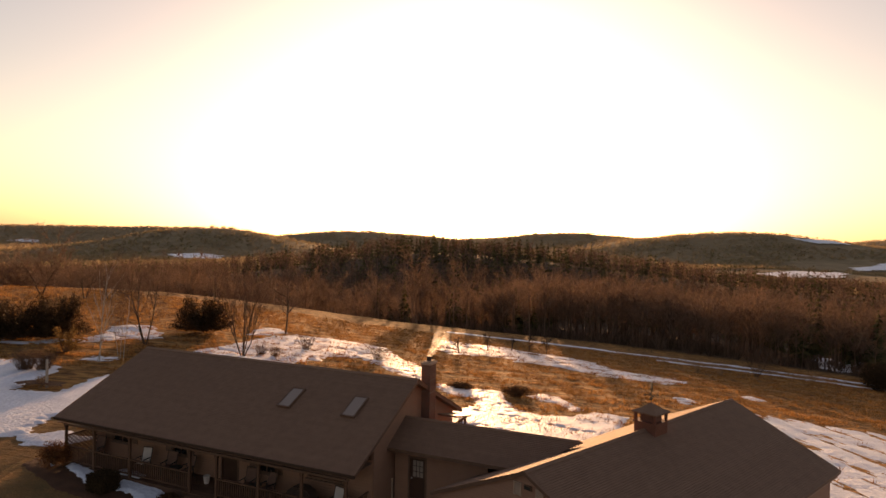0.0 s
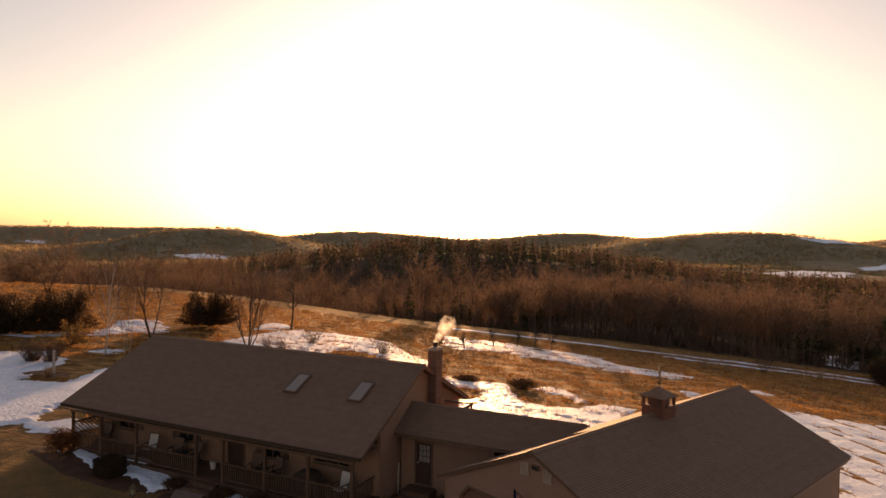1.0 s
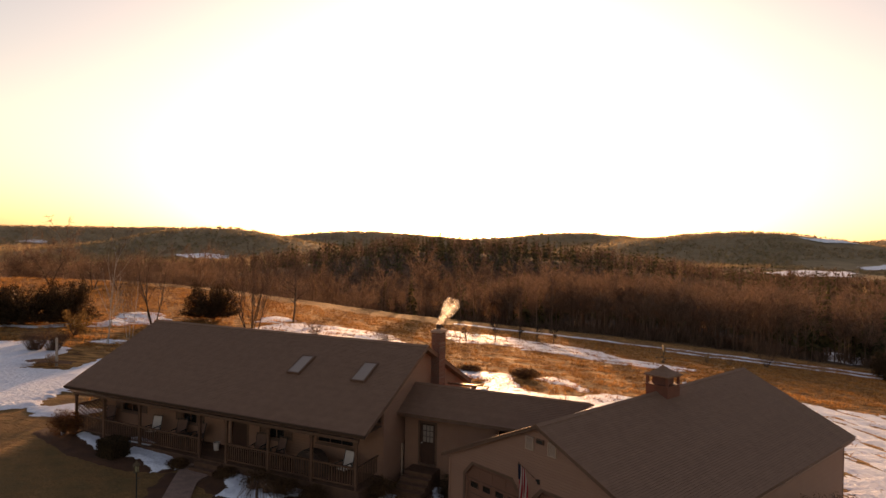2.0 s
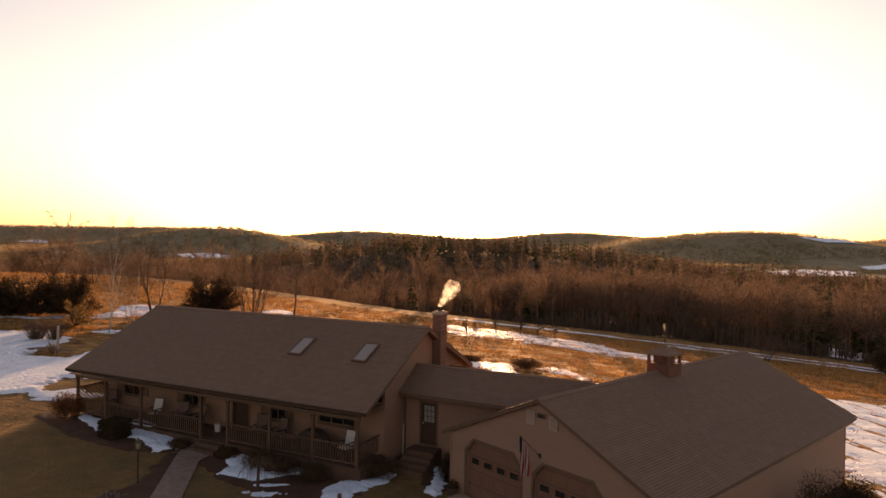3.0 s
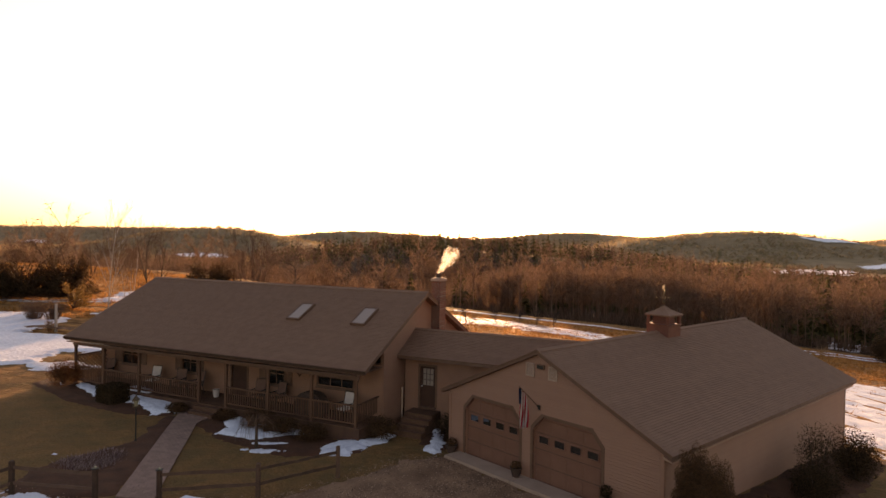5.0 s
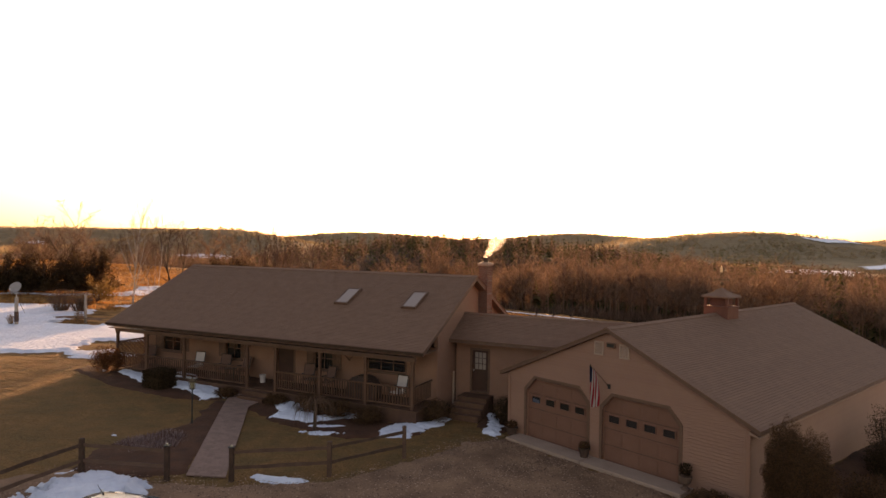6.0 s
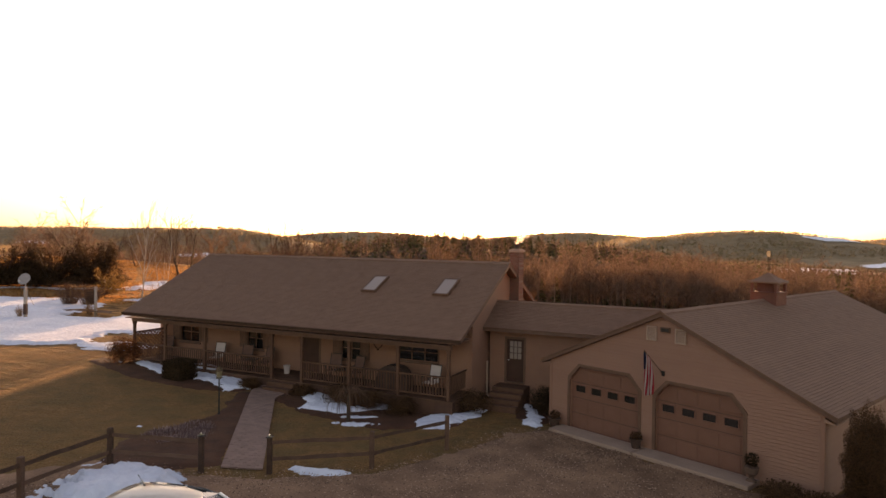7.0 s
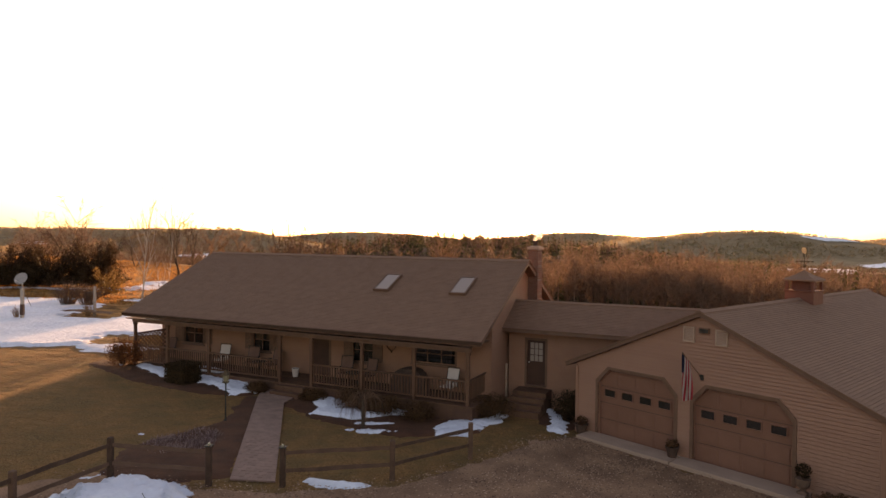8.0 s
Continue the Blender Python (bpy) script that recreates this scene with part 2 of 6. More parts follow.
def drape(name, material, f, x0, x1, y0, y1, cell, lift, label, category, kind="structure", group="", thick=0.0, edge=0.3):
    """A sheet on the ground where f(x, y) > 0; with thick it swells in from its rim."""
    xs, ys = np.arange(x0, x1 + cell, cell), np.arange(y0, y1 + cell, cell)
    X, Y = np.meshgrid(xs, ys)
    F = f(X, Y)
    Z = land(X, Y) + (lift if not thick else np.clip(F / edge, -0.6, 1.0) * thick)
    if thick:
        Z = Z + np.clip(F / edge, 0, 1) * thick * (0.2 * waves(X, Y, max(0.7, 3 * cell), 7) + 0.14 * waves(X, Y, max(0.28, 2.2 * cell), 8))
    keep = F > (-0.5 * edge if thick else 0)
    idx = np.arange(X.size).reshape(X.shape)
    q = keep[:-1, :-1] | keep[1:, :-1] | keep[:-1, 1:] | keep[1:, 1:]
    if not thick:
        q = keep[:-1, :-1] & keep[1:, :-1] & keep[:-1, 1:] & keep[1:, 1:]
    faces = np.stack([idx[:-1, :-1][q], idx[:-1, 1:][q], idx[1:, 1:][q], idx[1:, :-1][q]], 1)
    used, inv = np.unique(faces, return_inverse=True)
    co = np.stack([X.ravel()[used], Y.ravel()[used], Z.ravel()[used]], 1)
    me = bpy.data.meshes.new(name)
    me.from_pydata(co.tolist(), [], inv.reshape(-1, 4).tolist())
    me.polygons.foreach_set("use_smooth", [True] * len(me.polygons))
    me.materials.append(material)
    return tagged(new(name, me), label, category, group, kind)


# ---- ground: one sheet to the horizon ----
def ground_material():
    m = bpy.data.materials.new("ground_grass")
    m.use_nodes = True
    n, l = m.node_tree.nodes, m.node_tree.links
    b = n["Principled BSDF"]
    b.inputs["Roughness"].default_value = 0.95
    b.inputs["Specular IOR Level"].default_value = 0.1
    at = n.new("ShaderNodeAttribute")
    at.attribute_name = "cover"
    sep = n.new("ShaderNodeSeparateColor")
    l.new(at.outputs["Color"], sep.inputs[0])
    tc = n.new("ShaderNodeTexCoord")

    def noise_ramp(scale, detail, c0, c1, stretch=(1, 1, 1), p0=0.32, p1=0.68):
        mp = n.new("ShaderNodeMapping")
        mp.inputs["Scale"].default_value = stretch
        l.new(tc.outputs["Object"], mp.inputs["Vector"])
        t = n.new("ShaderNodeTexNoise")
        t.inputs["Scale"].default_value = scale
        t.inputs["Detail"].default_value = detail
        t.inputs["Roughness"].default_value = 0.65
        l.new(mp.outputs[0], t.inputs["Vector"])
        r = n.new("ShaderNodeValToRGB")
        r.color_ramp.elements[0].position, r.color_ramp.elements[1].position = p0, p1
        r.color_ramp.elements[0].color, r.color_ramp.elements[1].color = (*c0, 1), (*c1, 1)
        l.new(t.outputs["Fac"], r.inputs["Fac"])
        return r.outputs["Color"], t.outputs["Fac"]

    def mix(fac, a, c):
        x = n.new("ShaderNodeMix")
        x.data_type = 'RGBA'
        l.new(fac, x.inputs["Factor"])
        l.new(a, x.inputs["A"])
        l.new(c, x.inputs["B"])
        return x.outputs["Result"]

    lawn, lf = noise_ramp(20.0, 8, (0.1, 0.053, 0.022), (0.29, 0.16, 0.068), p0=0.36, p1=0.64)
    thin, _ = noise_ramp(24.0, 8, (0.07, 0.045, 0.02), (0.22, 0.135, 0.06), p0=0.36, p1=0.64)
    worn, _ = noise_ramp(0.9, 5, (0.0, 0.0, 0.0), (1.0, 1.0, 1.0), p0=0.42, p1=0.62)
    field, ff = noise_ramp(0.7, 12, (0.08, 0.037, 0.014), (0.37, 0.19, 0.068), (1.0, 2.4, 1.0), 0.4, 0.6)
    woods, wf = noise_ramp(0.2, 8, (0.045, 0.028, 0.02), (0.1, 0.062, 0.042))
    # far ground coloured pale like the far crowns, haze put into the colour
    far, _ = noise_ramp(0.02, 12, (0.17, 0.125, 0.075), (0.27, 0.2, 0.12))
    c = mix(sep.outputs[0], mix(worn, lawn, thin), field)
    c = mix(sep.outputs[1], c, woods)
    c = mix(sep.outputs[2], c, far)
    l.new(c, b.inputs["Base Color"])
    bp = n.new("ShaderNodeBump")
    bp.inputs["Strength"].default_value = 0.9
    bp.inputs["Distance"].default_value = 0.3
    l.new(ff, bp.inputs["Height"])
    b2 = n.new("ShaderNodeBump")
    b2.inputs["Strength"].default_value = 0.5
    b2.inputs["Distance"].default_value = 0.03
    fine = n.new("ShaderNodeTexNoise")
    fine.inputs["Scale"].default_value = 9
    fine.inputs["Detail"].default_value = 6
    l.new(tc.outputs["Object"], fine.inputs["Vector"])
    l.new(fine.outputs["Fac"], b2.inputs["Height"])
    l.new(bp.outputs[0], b2.inputs["Normal"])
    l.new(b2.outputs[0], b.inputs["Normal"])
    return m


def build_ground():
    n = 310
    a = np.linspace(-1, 1, n)
    k = 6.2
    w = np.sinh(k * a) / math.sinh(k)
    xs, ys = w * 4700, w * 4700 + 45
    X, Y = np.meshgrid(xs, ys)
    Z = land(X, Y)
    lawn_edge = step(Y - (33 + 0.1 * X + 2 * waves(X, Y, 12, 8)), -2, 2) * step(np.hypot(X + 6, Y - 28) + 2.5 * waves(X, Y, 8, 9), 21, 26)
    lawn_edge = np.maximum(lawn_edge, step(Y, 50, 54))
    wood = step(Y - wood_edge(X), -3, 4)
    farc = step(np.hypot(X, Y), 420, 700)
    idx = np.arange(X.size).reshape(X.shape)
    faces = np.stack([idx[:-1, :-1], idx[:-1, 1:], idx[1:, 1:], idx[1:, :-1]], -1).reshape(-1, 4)
    me = bpy.data.meshes.new("ground")
    me.from_pydata(np.stack([X, Y, Z], -1).reshape(-1, 3).tolist(), [], faces.tolist())
    me.polygons.foreach_set("use_smooth", [True] * len(me.polygons))
    ca = me.color_attributes.new("cover", 'FLOAT_COLOR', 'POINT')
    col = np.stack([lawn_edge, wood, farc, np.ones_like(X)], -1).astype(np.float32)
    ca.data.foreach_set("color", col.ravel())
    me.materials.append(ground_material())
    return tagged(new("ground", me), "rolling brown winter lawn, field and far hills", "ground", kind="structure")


build_ground()

# ---- axes of the two buildings ----
HOUSE = pose(-19.696, 32.151, 0, 0, 0, -24.09)      # u along the front, v back
GARAGE = pose(0.668, 24.237, 0, 0, 0, -48.23)


def slope_courses(name, parent, u0, u1, v0, z0, v1, z1, exposure=0.1, axis="u", cut=None, mat_=None):
    """Shingle courses from the eave (v0, z0) up to the ridge (v1, z1); cut(t) may shorten a course."""
    run, rise = v1 - v0, z1 - z0
    length = math.hypot(run, rise)
    n = int(length / exposure)
    dv, dz = run / length, rise / length
    up = Vector((0, -dz * (1 if run > 0 else 1) * (1 if dv > 0 else -1), abs(dv)))
    for i in range(n):
        s0, s1 = i * length / n, (i + 1) * length / n + 0.02
        a0, a1 = (u0, u1) if cut is None else cut((s0 + s1) / 2 / length)
        bm = new_bm()
        pts = []
        for s, lift in ((s0, 0.02), (s1, 0.004)):
            for u in (a0, a1):
                v, z = v0 + dv * s, z0 + dz * s
                p = Vector((u, v, z)) + up * lift
                q = Vector((u, v, z)) - up * 0.01
                if axis == "v":
                    p, q = Vector((p.y, p.x, p.z)), Vector((q.y, q.x, q.z))
                pts.append((bm.verts.new(p), bm.verts.new(q)))
        (a, A), (b, B), (c, C), (d, D) = pts
        for f in ((a, b, d, c), (A, C, D, B), (a, A, B, b), (c, d, D, C), (a, c, C, A), (b, B, D, d)):
            bm.faces.new(f)
        bmesh.ops.recalc_face_normals(bm, faces=bm.faces[:])
        part(name, bm, mat_ or M_SHINGLE, parent)


def spans(poly, z):
    xs = []
    for (x0, z0), (x1, z1) in zip(poly, poly[1:] + poly[:1]):
        if (z0 <= z) != (z1 <= z):
            xs.append(x0 + (x1 - x0) * (z - z0) / (z1 - z0))
    return (min(xs), max(xs)) if xs else None


def free_spans(outline, holes, z):
    a = spans(outline, z)
    if a is None:
        return []
    out = [a]
    for h in holes:
        s = spans(h, z)
        if s is None:
            continue
        nxt = []
        for p, q in out:
            if s[1] <= p or s[0] >= q:
                nxt.append((p, q))
                continue
            if s[0] > p:
                nxt.append((p, s[0]))
            if s[1] < q:
                nxt.append((s[1], q))
        out = nxt
    return [s for s in out if s[1] - s[0] > 1e-5]


def slab(bm, a0, a1, b0, b1, za, zb, ya, yb, back):
    """A strip from (a0..a1, za) to (b0..b1, zb), faces at ya (foot) and yb (head), back plane at y = back."""
    P = [(a0, ya, za), (a1, ya, za), (b1, yb, zb), (b0, yb, zb), (a0, back, za), (a1, back, za), (b1, back, zb), (b0, back, zb)]
    v = [bm.verts.new(p) for p in P]
    for f in ((0, 1, 2, 3), (5, 4, 7, 6), (1, 5, 6, 2), (4, 0, 3, 7), (3, 2, 6, 7), (4, 5, 1, 0)):
        bm.faces.new([v[i] for i in f])


def boarded_wall(parent, m, outline, holes, material, board=0.105, thick=0.14, boards=True, z_from=None):
    """A wall with openings in its own frame (x along, -y outwards), with lapped boards as pieces of it."""
    zs = sorted({round(p[1], 4) for poly in [outline] + holes for p in poly})
    bm = new_bm()
    for za, zb in zip(zs, zs[1:]):
        lo, hi = free_spans(outline, holes, za + 1e-4), free_spans(outline, holes, zb - 1e-4)
        if len(lo) != len(hi):
            lo = hi = free_spans(outline, holes, (za + zb) / 2)
        for (a0, a1), (b0, b1) in zip(lo, hi):
            slab(bm, a0, a1, b0, b1, za, zb, 0, 0, thick)
    bmesh.ops.remove_doubles(bm, verts=bm.verts[:], dist=0.0005)
    wall = part("wall", bm, material, parent)
    wall.matrix_local = m
    if boards:
        z, top = (zs[0] if z_from is None else z_from), zs[-1]
        while z < top - 0.02:
            z1 = min(z + board, top - 0.001)
            lo, hi = free_spans(outline, holes, z + 1e-3), free_spans(outline, holes, z1 - 1e-3)
            if len(lo) != len(hi):
                lo = hi = free_spans(outline, holes, (z + z1) / 2)
            for (a0, a1), (b0, b1) in zip(lo, hi):
                bm = new_bm()
                slab(bm, a0, a1, b0, b1, z + 0.02, z1, -0.038, -0.012, -0.001)
                part("siding_board", bm, material, wall)
            z += board
    return wall


def roof_slab(parent, profile, d0, d1, axis, material):
    bm = prism(new_bm(), profile, d0, d1, axis)
    return part("roof", bm, material, parent, "shingled gable roof with brown fascia")


def window_unit(parent, m, w, h, bars=1, shutters=0.0, wood=None, sill=True):
    """A window in a wall's frame: casing, sash bars, pane, optional shutters. m puts its lower left corner."""
    fr = new_bm()
    t = 0.07
    for a in ((-t, w + t, -t, 0), (-t, w + t, h, h + t)):
        box(fr, a[0], a[1], -0.05, 0.1, a[2], a[3])
    for a in ((-t, 0), (w, w + t)):
        box(fr, a[0], a[1], -0.05, 0.1, 0, h)
    win = part("window", fr, wood or M_TRIM_LIGHT, parent)
    win.matrix_local = m
    pane = part("pane", box(new_bm(), 0, w, 0.045, 0.055, 0, h), M_GLASS, win, "dark reflecting glass pane")
    for i in range(bars):
        x = w * (i + 1) / (bars + 1)
        part("sash_bar", box(new_bm(), x - 0.02, x + 0.02, 0.02, 0.06, 0, h), wood or M_TRIM_LIGHT, win)
    part("sash_rail", box(new_bm(), 0, w, 0.018, 0.058, h * 0.5 - 0.02, h * 0.5 + 0.02), wood or M_TRIM_LIGHT, win)
    if sill:
        part("sill", box(new_bm(), -0.12, w + 0.12, -0.1, 0.0, -t - 0.05, -t), wood or M_TRIM_LIGHT, win)
    if shutters:
        for x in (-t - 0.02 - shutters, w + t + 0.02):
            sb = new_bm()
            box(sb, x, x + 0.05, -0.055, -0.024, 0, h)
            box(sb, x + shutters - 0.05, x + shutters, -0.055, -0.024, 0, h)
            k = int(h / 0.06)
            for i in range(k):
                box(sb, x + 0.05, x + shutters - 0.05, -0.05, -0.026, i * h / k + 0.008, (i + 1) * h / k - 0.006)
            part("shutter", sb, M_TRIM, win, "brown louvred shutter")
    return win


def rect(x0, x1, z0, z1):
    return [(x0, z0), (x1, z0), (x1, z1), (x0, z1)]


# ---- ranch house ----
def build_house():
    h = thing("house", HOUSE, "long tan ranch house with taupe shingles and a front porch", "house")
    WIN = [(1.62, 2.8, 1.42, 2.34, 0.5), (5.92, 6.84, 1.4, 2.32, 0.4), (11.29, 12.25, 1.38, 2.3, 0.38), (14.15, 16.0, 1.6, 2.34, 0.0)]
    door = (9.12, 10.06, 0.58, 2.34)
    holes = [rect(a, b, c, d) for a, b, c, d, _ in WIN] + [rect(*door)]
    front = boarded_wall(h, pose(0, 2.2, 0), rect(0.1, 17.5, -0.5, 2.82), holes, M_STUCCO, 0.13, z_from=0.58)
    boarded_wall(h, pose(17.5, 0, 0, 0, 0, 90), [(2.2, -0.6), (10.8, -0.6), (10.8, 3.02), (5.633, 5.5), (2.2, 3.85)], [rect(3.96, 6.3, -0.6, 0.0)], M_STUCCO, 0.13, z_from=0.2)
    boarded_wall(h, pose(0.1, 10.8, 0, 0, 0, -90), [(0, -0.5), (8.6, -0.5), (8.6, 3.85), (5.17, 5.5), (0, 3.02)], [], M_STUCCO, boards=False)
    boarded_wall(h, pose(17.5, 10.8, 0, 0, 0, 180), rect(0, 17.4, -3.0, 3.0), [], M_STUCCO, boards=False)
    for a, b, c, d, sh in WIN:
        window_unit(front, pose(a, 0, c), b - a, d - c, 2 if b - a > 1.3 else 1, sh, M_TRIM)
    # front door
    dd = new_bm()
    box(dd, door[0], door[1], 0.04, 0.09, door[2], door[3])
    dr = part("front_door", dd, M_DARKDOOR, front, "dark brown front door")
    cs = new_bm()
    box(cs, door[0] - 0.1, door[0], -0.04, 0.1, door[2], door[3])
    box(cs, door[1], door[1] + 0.1, -0.04, 0.1, door[2], door[3])
    box(cs, door[0] - 0.1, door[1] + 0.1, -0.04, 0.1, door[3], door[3] + 0.1)
    part("door_casing", cs, M_TRIM, front)
    # roof
    roof = roof_slab(h, [(0.03, 2.96), (5.633, 5.68), (11.24, 2.96), (11.24, 2.79), (5.633, 5.5), (0.03, 2.79)], 0.03, 17.9, "x", M_TRIM)
    slope_courses("shingle_course", roof, 0, 17.93, 0, 2.97, 5.633, 5.69)
    slope_courses("shingle_course", roof, 0, 17.93, 11.27, 2.97, 5.633, 5.69, exposure=0.3)
    cap = new_bm()
    prism(cap, [(5.48, 5.66), (5.633, 5.745), (5.79, 5.66), (5.79, 5.63), (5.633, 5.715), (5.48, 5.63)], -0.005, 17.935, "x")
    part("ridge_cap", cap, M_SHINGLE, roof)
    gut = new_bm()
    prism(gut, [(-0.08, 2.962), (0.02, 2.962), (0.02, 2.85), (-0.05, 2.85)], 0.0, 17.93, "x")
    part("gutter", gut, M_GUTTER, h, "brown eaves gutter")
    part("porch_ceiling", box(new_bm(), 0.12, 17.45, 0.06, 2.19, 2.68, 2.72), M_TRIM, h)
    bmx = new_bm()
    box(bmx, 0.25, 17.4, 0.32, 0.48, 2.5, 2.68)
    part("porch_beam", bmx, M_TRIM, h)
    # skylights
    for u in (11.95, 15.5):
        sl = 2.72 / 5.633
        m = pose(u, 2.8, 2.97 + 2.8 * sl, math.degrees(math.atan(sl)))
        fr = new_bm()
        w, l = 0.62, 1.28
        for a in ((-0.06, w + 0.06, -0.06, 0), (-0.06, w + 0.06, l, l + 0.06), (-0.06, 0, 0, l), (w, w + 0.06, 0, l)):
            box(fr, a[0], a[1], a[2], a[3], 0.0, 0.13)
        sk = part("skylight", fr, M_TRIM, h, "brown-framed skylight")
        sk.matrix_local = m
        part("pane", box(new_bm(), 0, w, 0, l, 0.09, 0.105), M_SKYLIGHT, sk, "pale sky-reflecting pane")
    # chimney
    ch = new_bm()
    box(ch, 17.52, 17.97, 6.8, 7.5, -0.6, 6.16)
    chim = part("chimney", ch, M_CHIMNEY, h, "red brick chimney")
    cc = new_bm()
    box(cc, 17.47, 18.02, 6.75, 7.55, 6.16, 6.28, 0.02)
    box(cc, 17.56, 17.93, 6.88, 7.42, 6.28, 6.33)
    part("chimney_cap", cc, M_CONCRETE, chim)
    fl = lathe(new_bm(), [(0.12, 6.3), (0.12, 6.52), (0.14, 6.52), (0.14, 6.56)], 12, (17.745, 7.15, 0))
    part("flue", fl, M_CLAY, chim)
    # porch
    for i in range(15):
        v = 0.28 + i * 0.128
        part("deck_board", box(new_bm(), 0.2, 17.55, v, v + 0.12, 0.52, 0.56), M_WOOD, h)
    sk = new_bm()
    box(sk, 0.22, 17.5, 0.3, 0.34, -0.2, 0.52)
    box(sk, 17.46, 17.5, 0.34, 2.2, -0.2, 0.52)
    box(sk, 0.22, 0.26, 0.34, 2.2, -0.1, 0.52)
    part("porch_skirt", sk, M_WOOD, h)
    for u in (0.37, 2.45, 4.96, 8.85, 10.45, 12.82, 15.1, 17.28):
        pb = new_bm()
        box(pb, u - 0.06, u + 0.06, 0.34, 0.46, 0.56, 2.5, 0.01)
        box(pb, u - 0.08, u + 0.08, 0.32, 0.48, 2.38, 2.5, 0.01)
        part("porch_post", pb, M_WOOD, h)
    runs = [(0.43, 2.39), (2.51, 4.9), (5.02, 8.79), (10.51, 12.76), (12.88, 15.04), (15.16, 17.22)]
    for a, b in runs:
        rb = new_bm()
        box(rb, a, b, 0.36, 0.44, 1.4, 1.46)
        box(rb, a, b, 0.38, 0.42, 0.68, 0.74)
        part("porch_rail", rb, M_WOOD, h)
    bal = mesh_of("baluster", box(new_bm(), -0.02, 0.02, -0.018, 0.018, 0.74, 1.4), M_WOOD)
    for a, b in runs:
        k = int((b - a) / 0.125)
        for i in range(k):
            o = new("baluster", bal)
            o.parent = h
            o.location = (a + (b - a) * (i + 0.5) / k, 0.4, 0)
    er = new_bm()
    box(er, 17.25, 17.31, 0.46, 2.18, 1.4, 1.46)
    part("porch_rail", er, M_WOOD, h)
    for i in range(12):
        o = new("baluster", bal)
        o.parent = h
        o.location = (17.28, 0.56 + i * 0.135, 0)
    # lattice at the porch's end
    lat = part("lattice", box(new_bm(), 0.34, 0.4, 0.46, 2.15, 1.9, 1.98), M_WOOD, h, "diagonal wooden lattice screen")
    part("bottom_rail", box(new_bm(), 0.34, 0.4, 0.46, 2.15, 0.6, 0.68), M_WOOD, lat)
    c0, c1, z0, z1 = 0.46, 2.15, 0.68, 1.9
    for sgn, xx in ((1, 0.352), (-1, 0.368)):
        d = -2.0
        while d < 2.0:
            lo = max(c0, (z0 - d) if sgn > 0 else (d + 2.6 - z1))
            hi = min(c1, (z1 - d) if sgn > 0 else (d + 2.6 - z0))
            if hi - lo > 0.08:
                p = [(lo, (lo + d) if sgn > 0 else (d + 2.6 - lo)), (hi, (hi + d) if sgn > 0 else (d + 2.6 - hi))]
                s = new_bm()
                w = 0.022
                prism(s, [(p[0][0] - w, p[0][1] + sgn * w), (p[0][0] + w, p[0][1] - sgn * w), (p[1][0] + w, p[1][1] - sgn * w), (p[1][0] - w, p[1][1] + sgn * w)], xx, xx + 0.012, "x")
                part("slat", s, M_WOOD, lat)
            d += 0.2
    # steps down to the walk
    for i, (a, b) in enumerate(((0.36, 0.52), (0.18, 0.34), (0.02, 0.16))):
        sb = new_bm()
        box(sb, 8.95, 10.35, 0.28 - 0.32 * (i + 1), 0.28 - 0.32 * i, -0.1, b, 0.008)
        part("step", sb, M_WOOD, h, "brown stained porch step")
    # back deck seen past the gable
    bd = new_bm()
    for v in (8.75, 9.55):
        box(bd, 18.7, 18.8, v, v + 0.1, -2.0, 3.05)
    box(bd, 18.7, 18.8, 8.5, 9.75, 2.95, 3.05)
    tube(bd, (18.75, 8.85, 2.4), (18.75, 9.2, 2.95), 0.04)
    part("deck_post", bd, M_WOOD, h)
    sr = new_bm()
    prism(sr, [(8.0, 3.5), (10.0, 3.05), (10.0, 2.97), (8.0, 3.4)], 17.9, 18.95, "x")
    part("deck_roof", sr, M_TRIM, h)
    # white downspout at the corner
    ds = new_bm()
    box(ds, 17.56, 17.64, 3.72, 3.8, 0.15, 1.55, 0.01)
    tube(ds, (17.6, 3.76, 0.17), (17.85, 3.5, 0.05), 0.04)
    part("downspout", ds, M_VENT, h, "pale metal downspout")
    return h


def chimney_material():
    """Running-bond brick with pale joints."""
    m = mat("chimney_brick", (0.17, 0.07, 0.05), (0.3, 0.13, 0.09), 0.85, 3.0, 60.0, 0.4)
    n, l = m.node_tree.nodes, m.node_tree.links
    b = n["Principled BSDF"]
    tc = n.new("ShaderNodeTexCoord")
    mp = n.new("ShaderNodeMapping")
    mp.inputs["Rotation"].default_value = (radians(90), 0, radians(30))
    l.new(tc.outputs["Object"], mp.inputs["Vector"])
    br = n.new("ShaderNodeTexBrick")
    br.inputs["Scale"].default_value = 1.0
    br.inputs["Brick Width"].default_value = 0.21
    br.inputs["Row Height"].default_value = 0.075
    br.inputs["Mortar Size"].default_value = 0.008
    br.inputs["Color1"].default_value = (0.16, 0.062, 0.042, 1)
    br.inputs["Color2"].default_value = (0.11, 0.042, 0.028, 1)
    br.inputs["Mortar"].default_value = (0.19, 0.145, 0.115, 1)
    l.new(mp.outputs[0], br.inputs["Vector"])
    l.new(br.outputs["Color"], b.inputs["Base Color"])
    return m


M_CHIMNEY = chimney_material()
build_house()


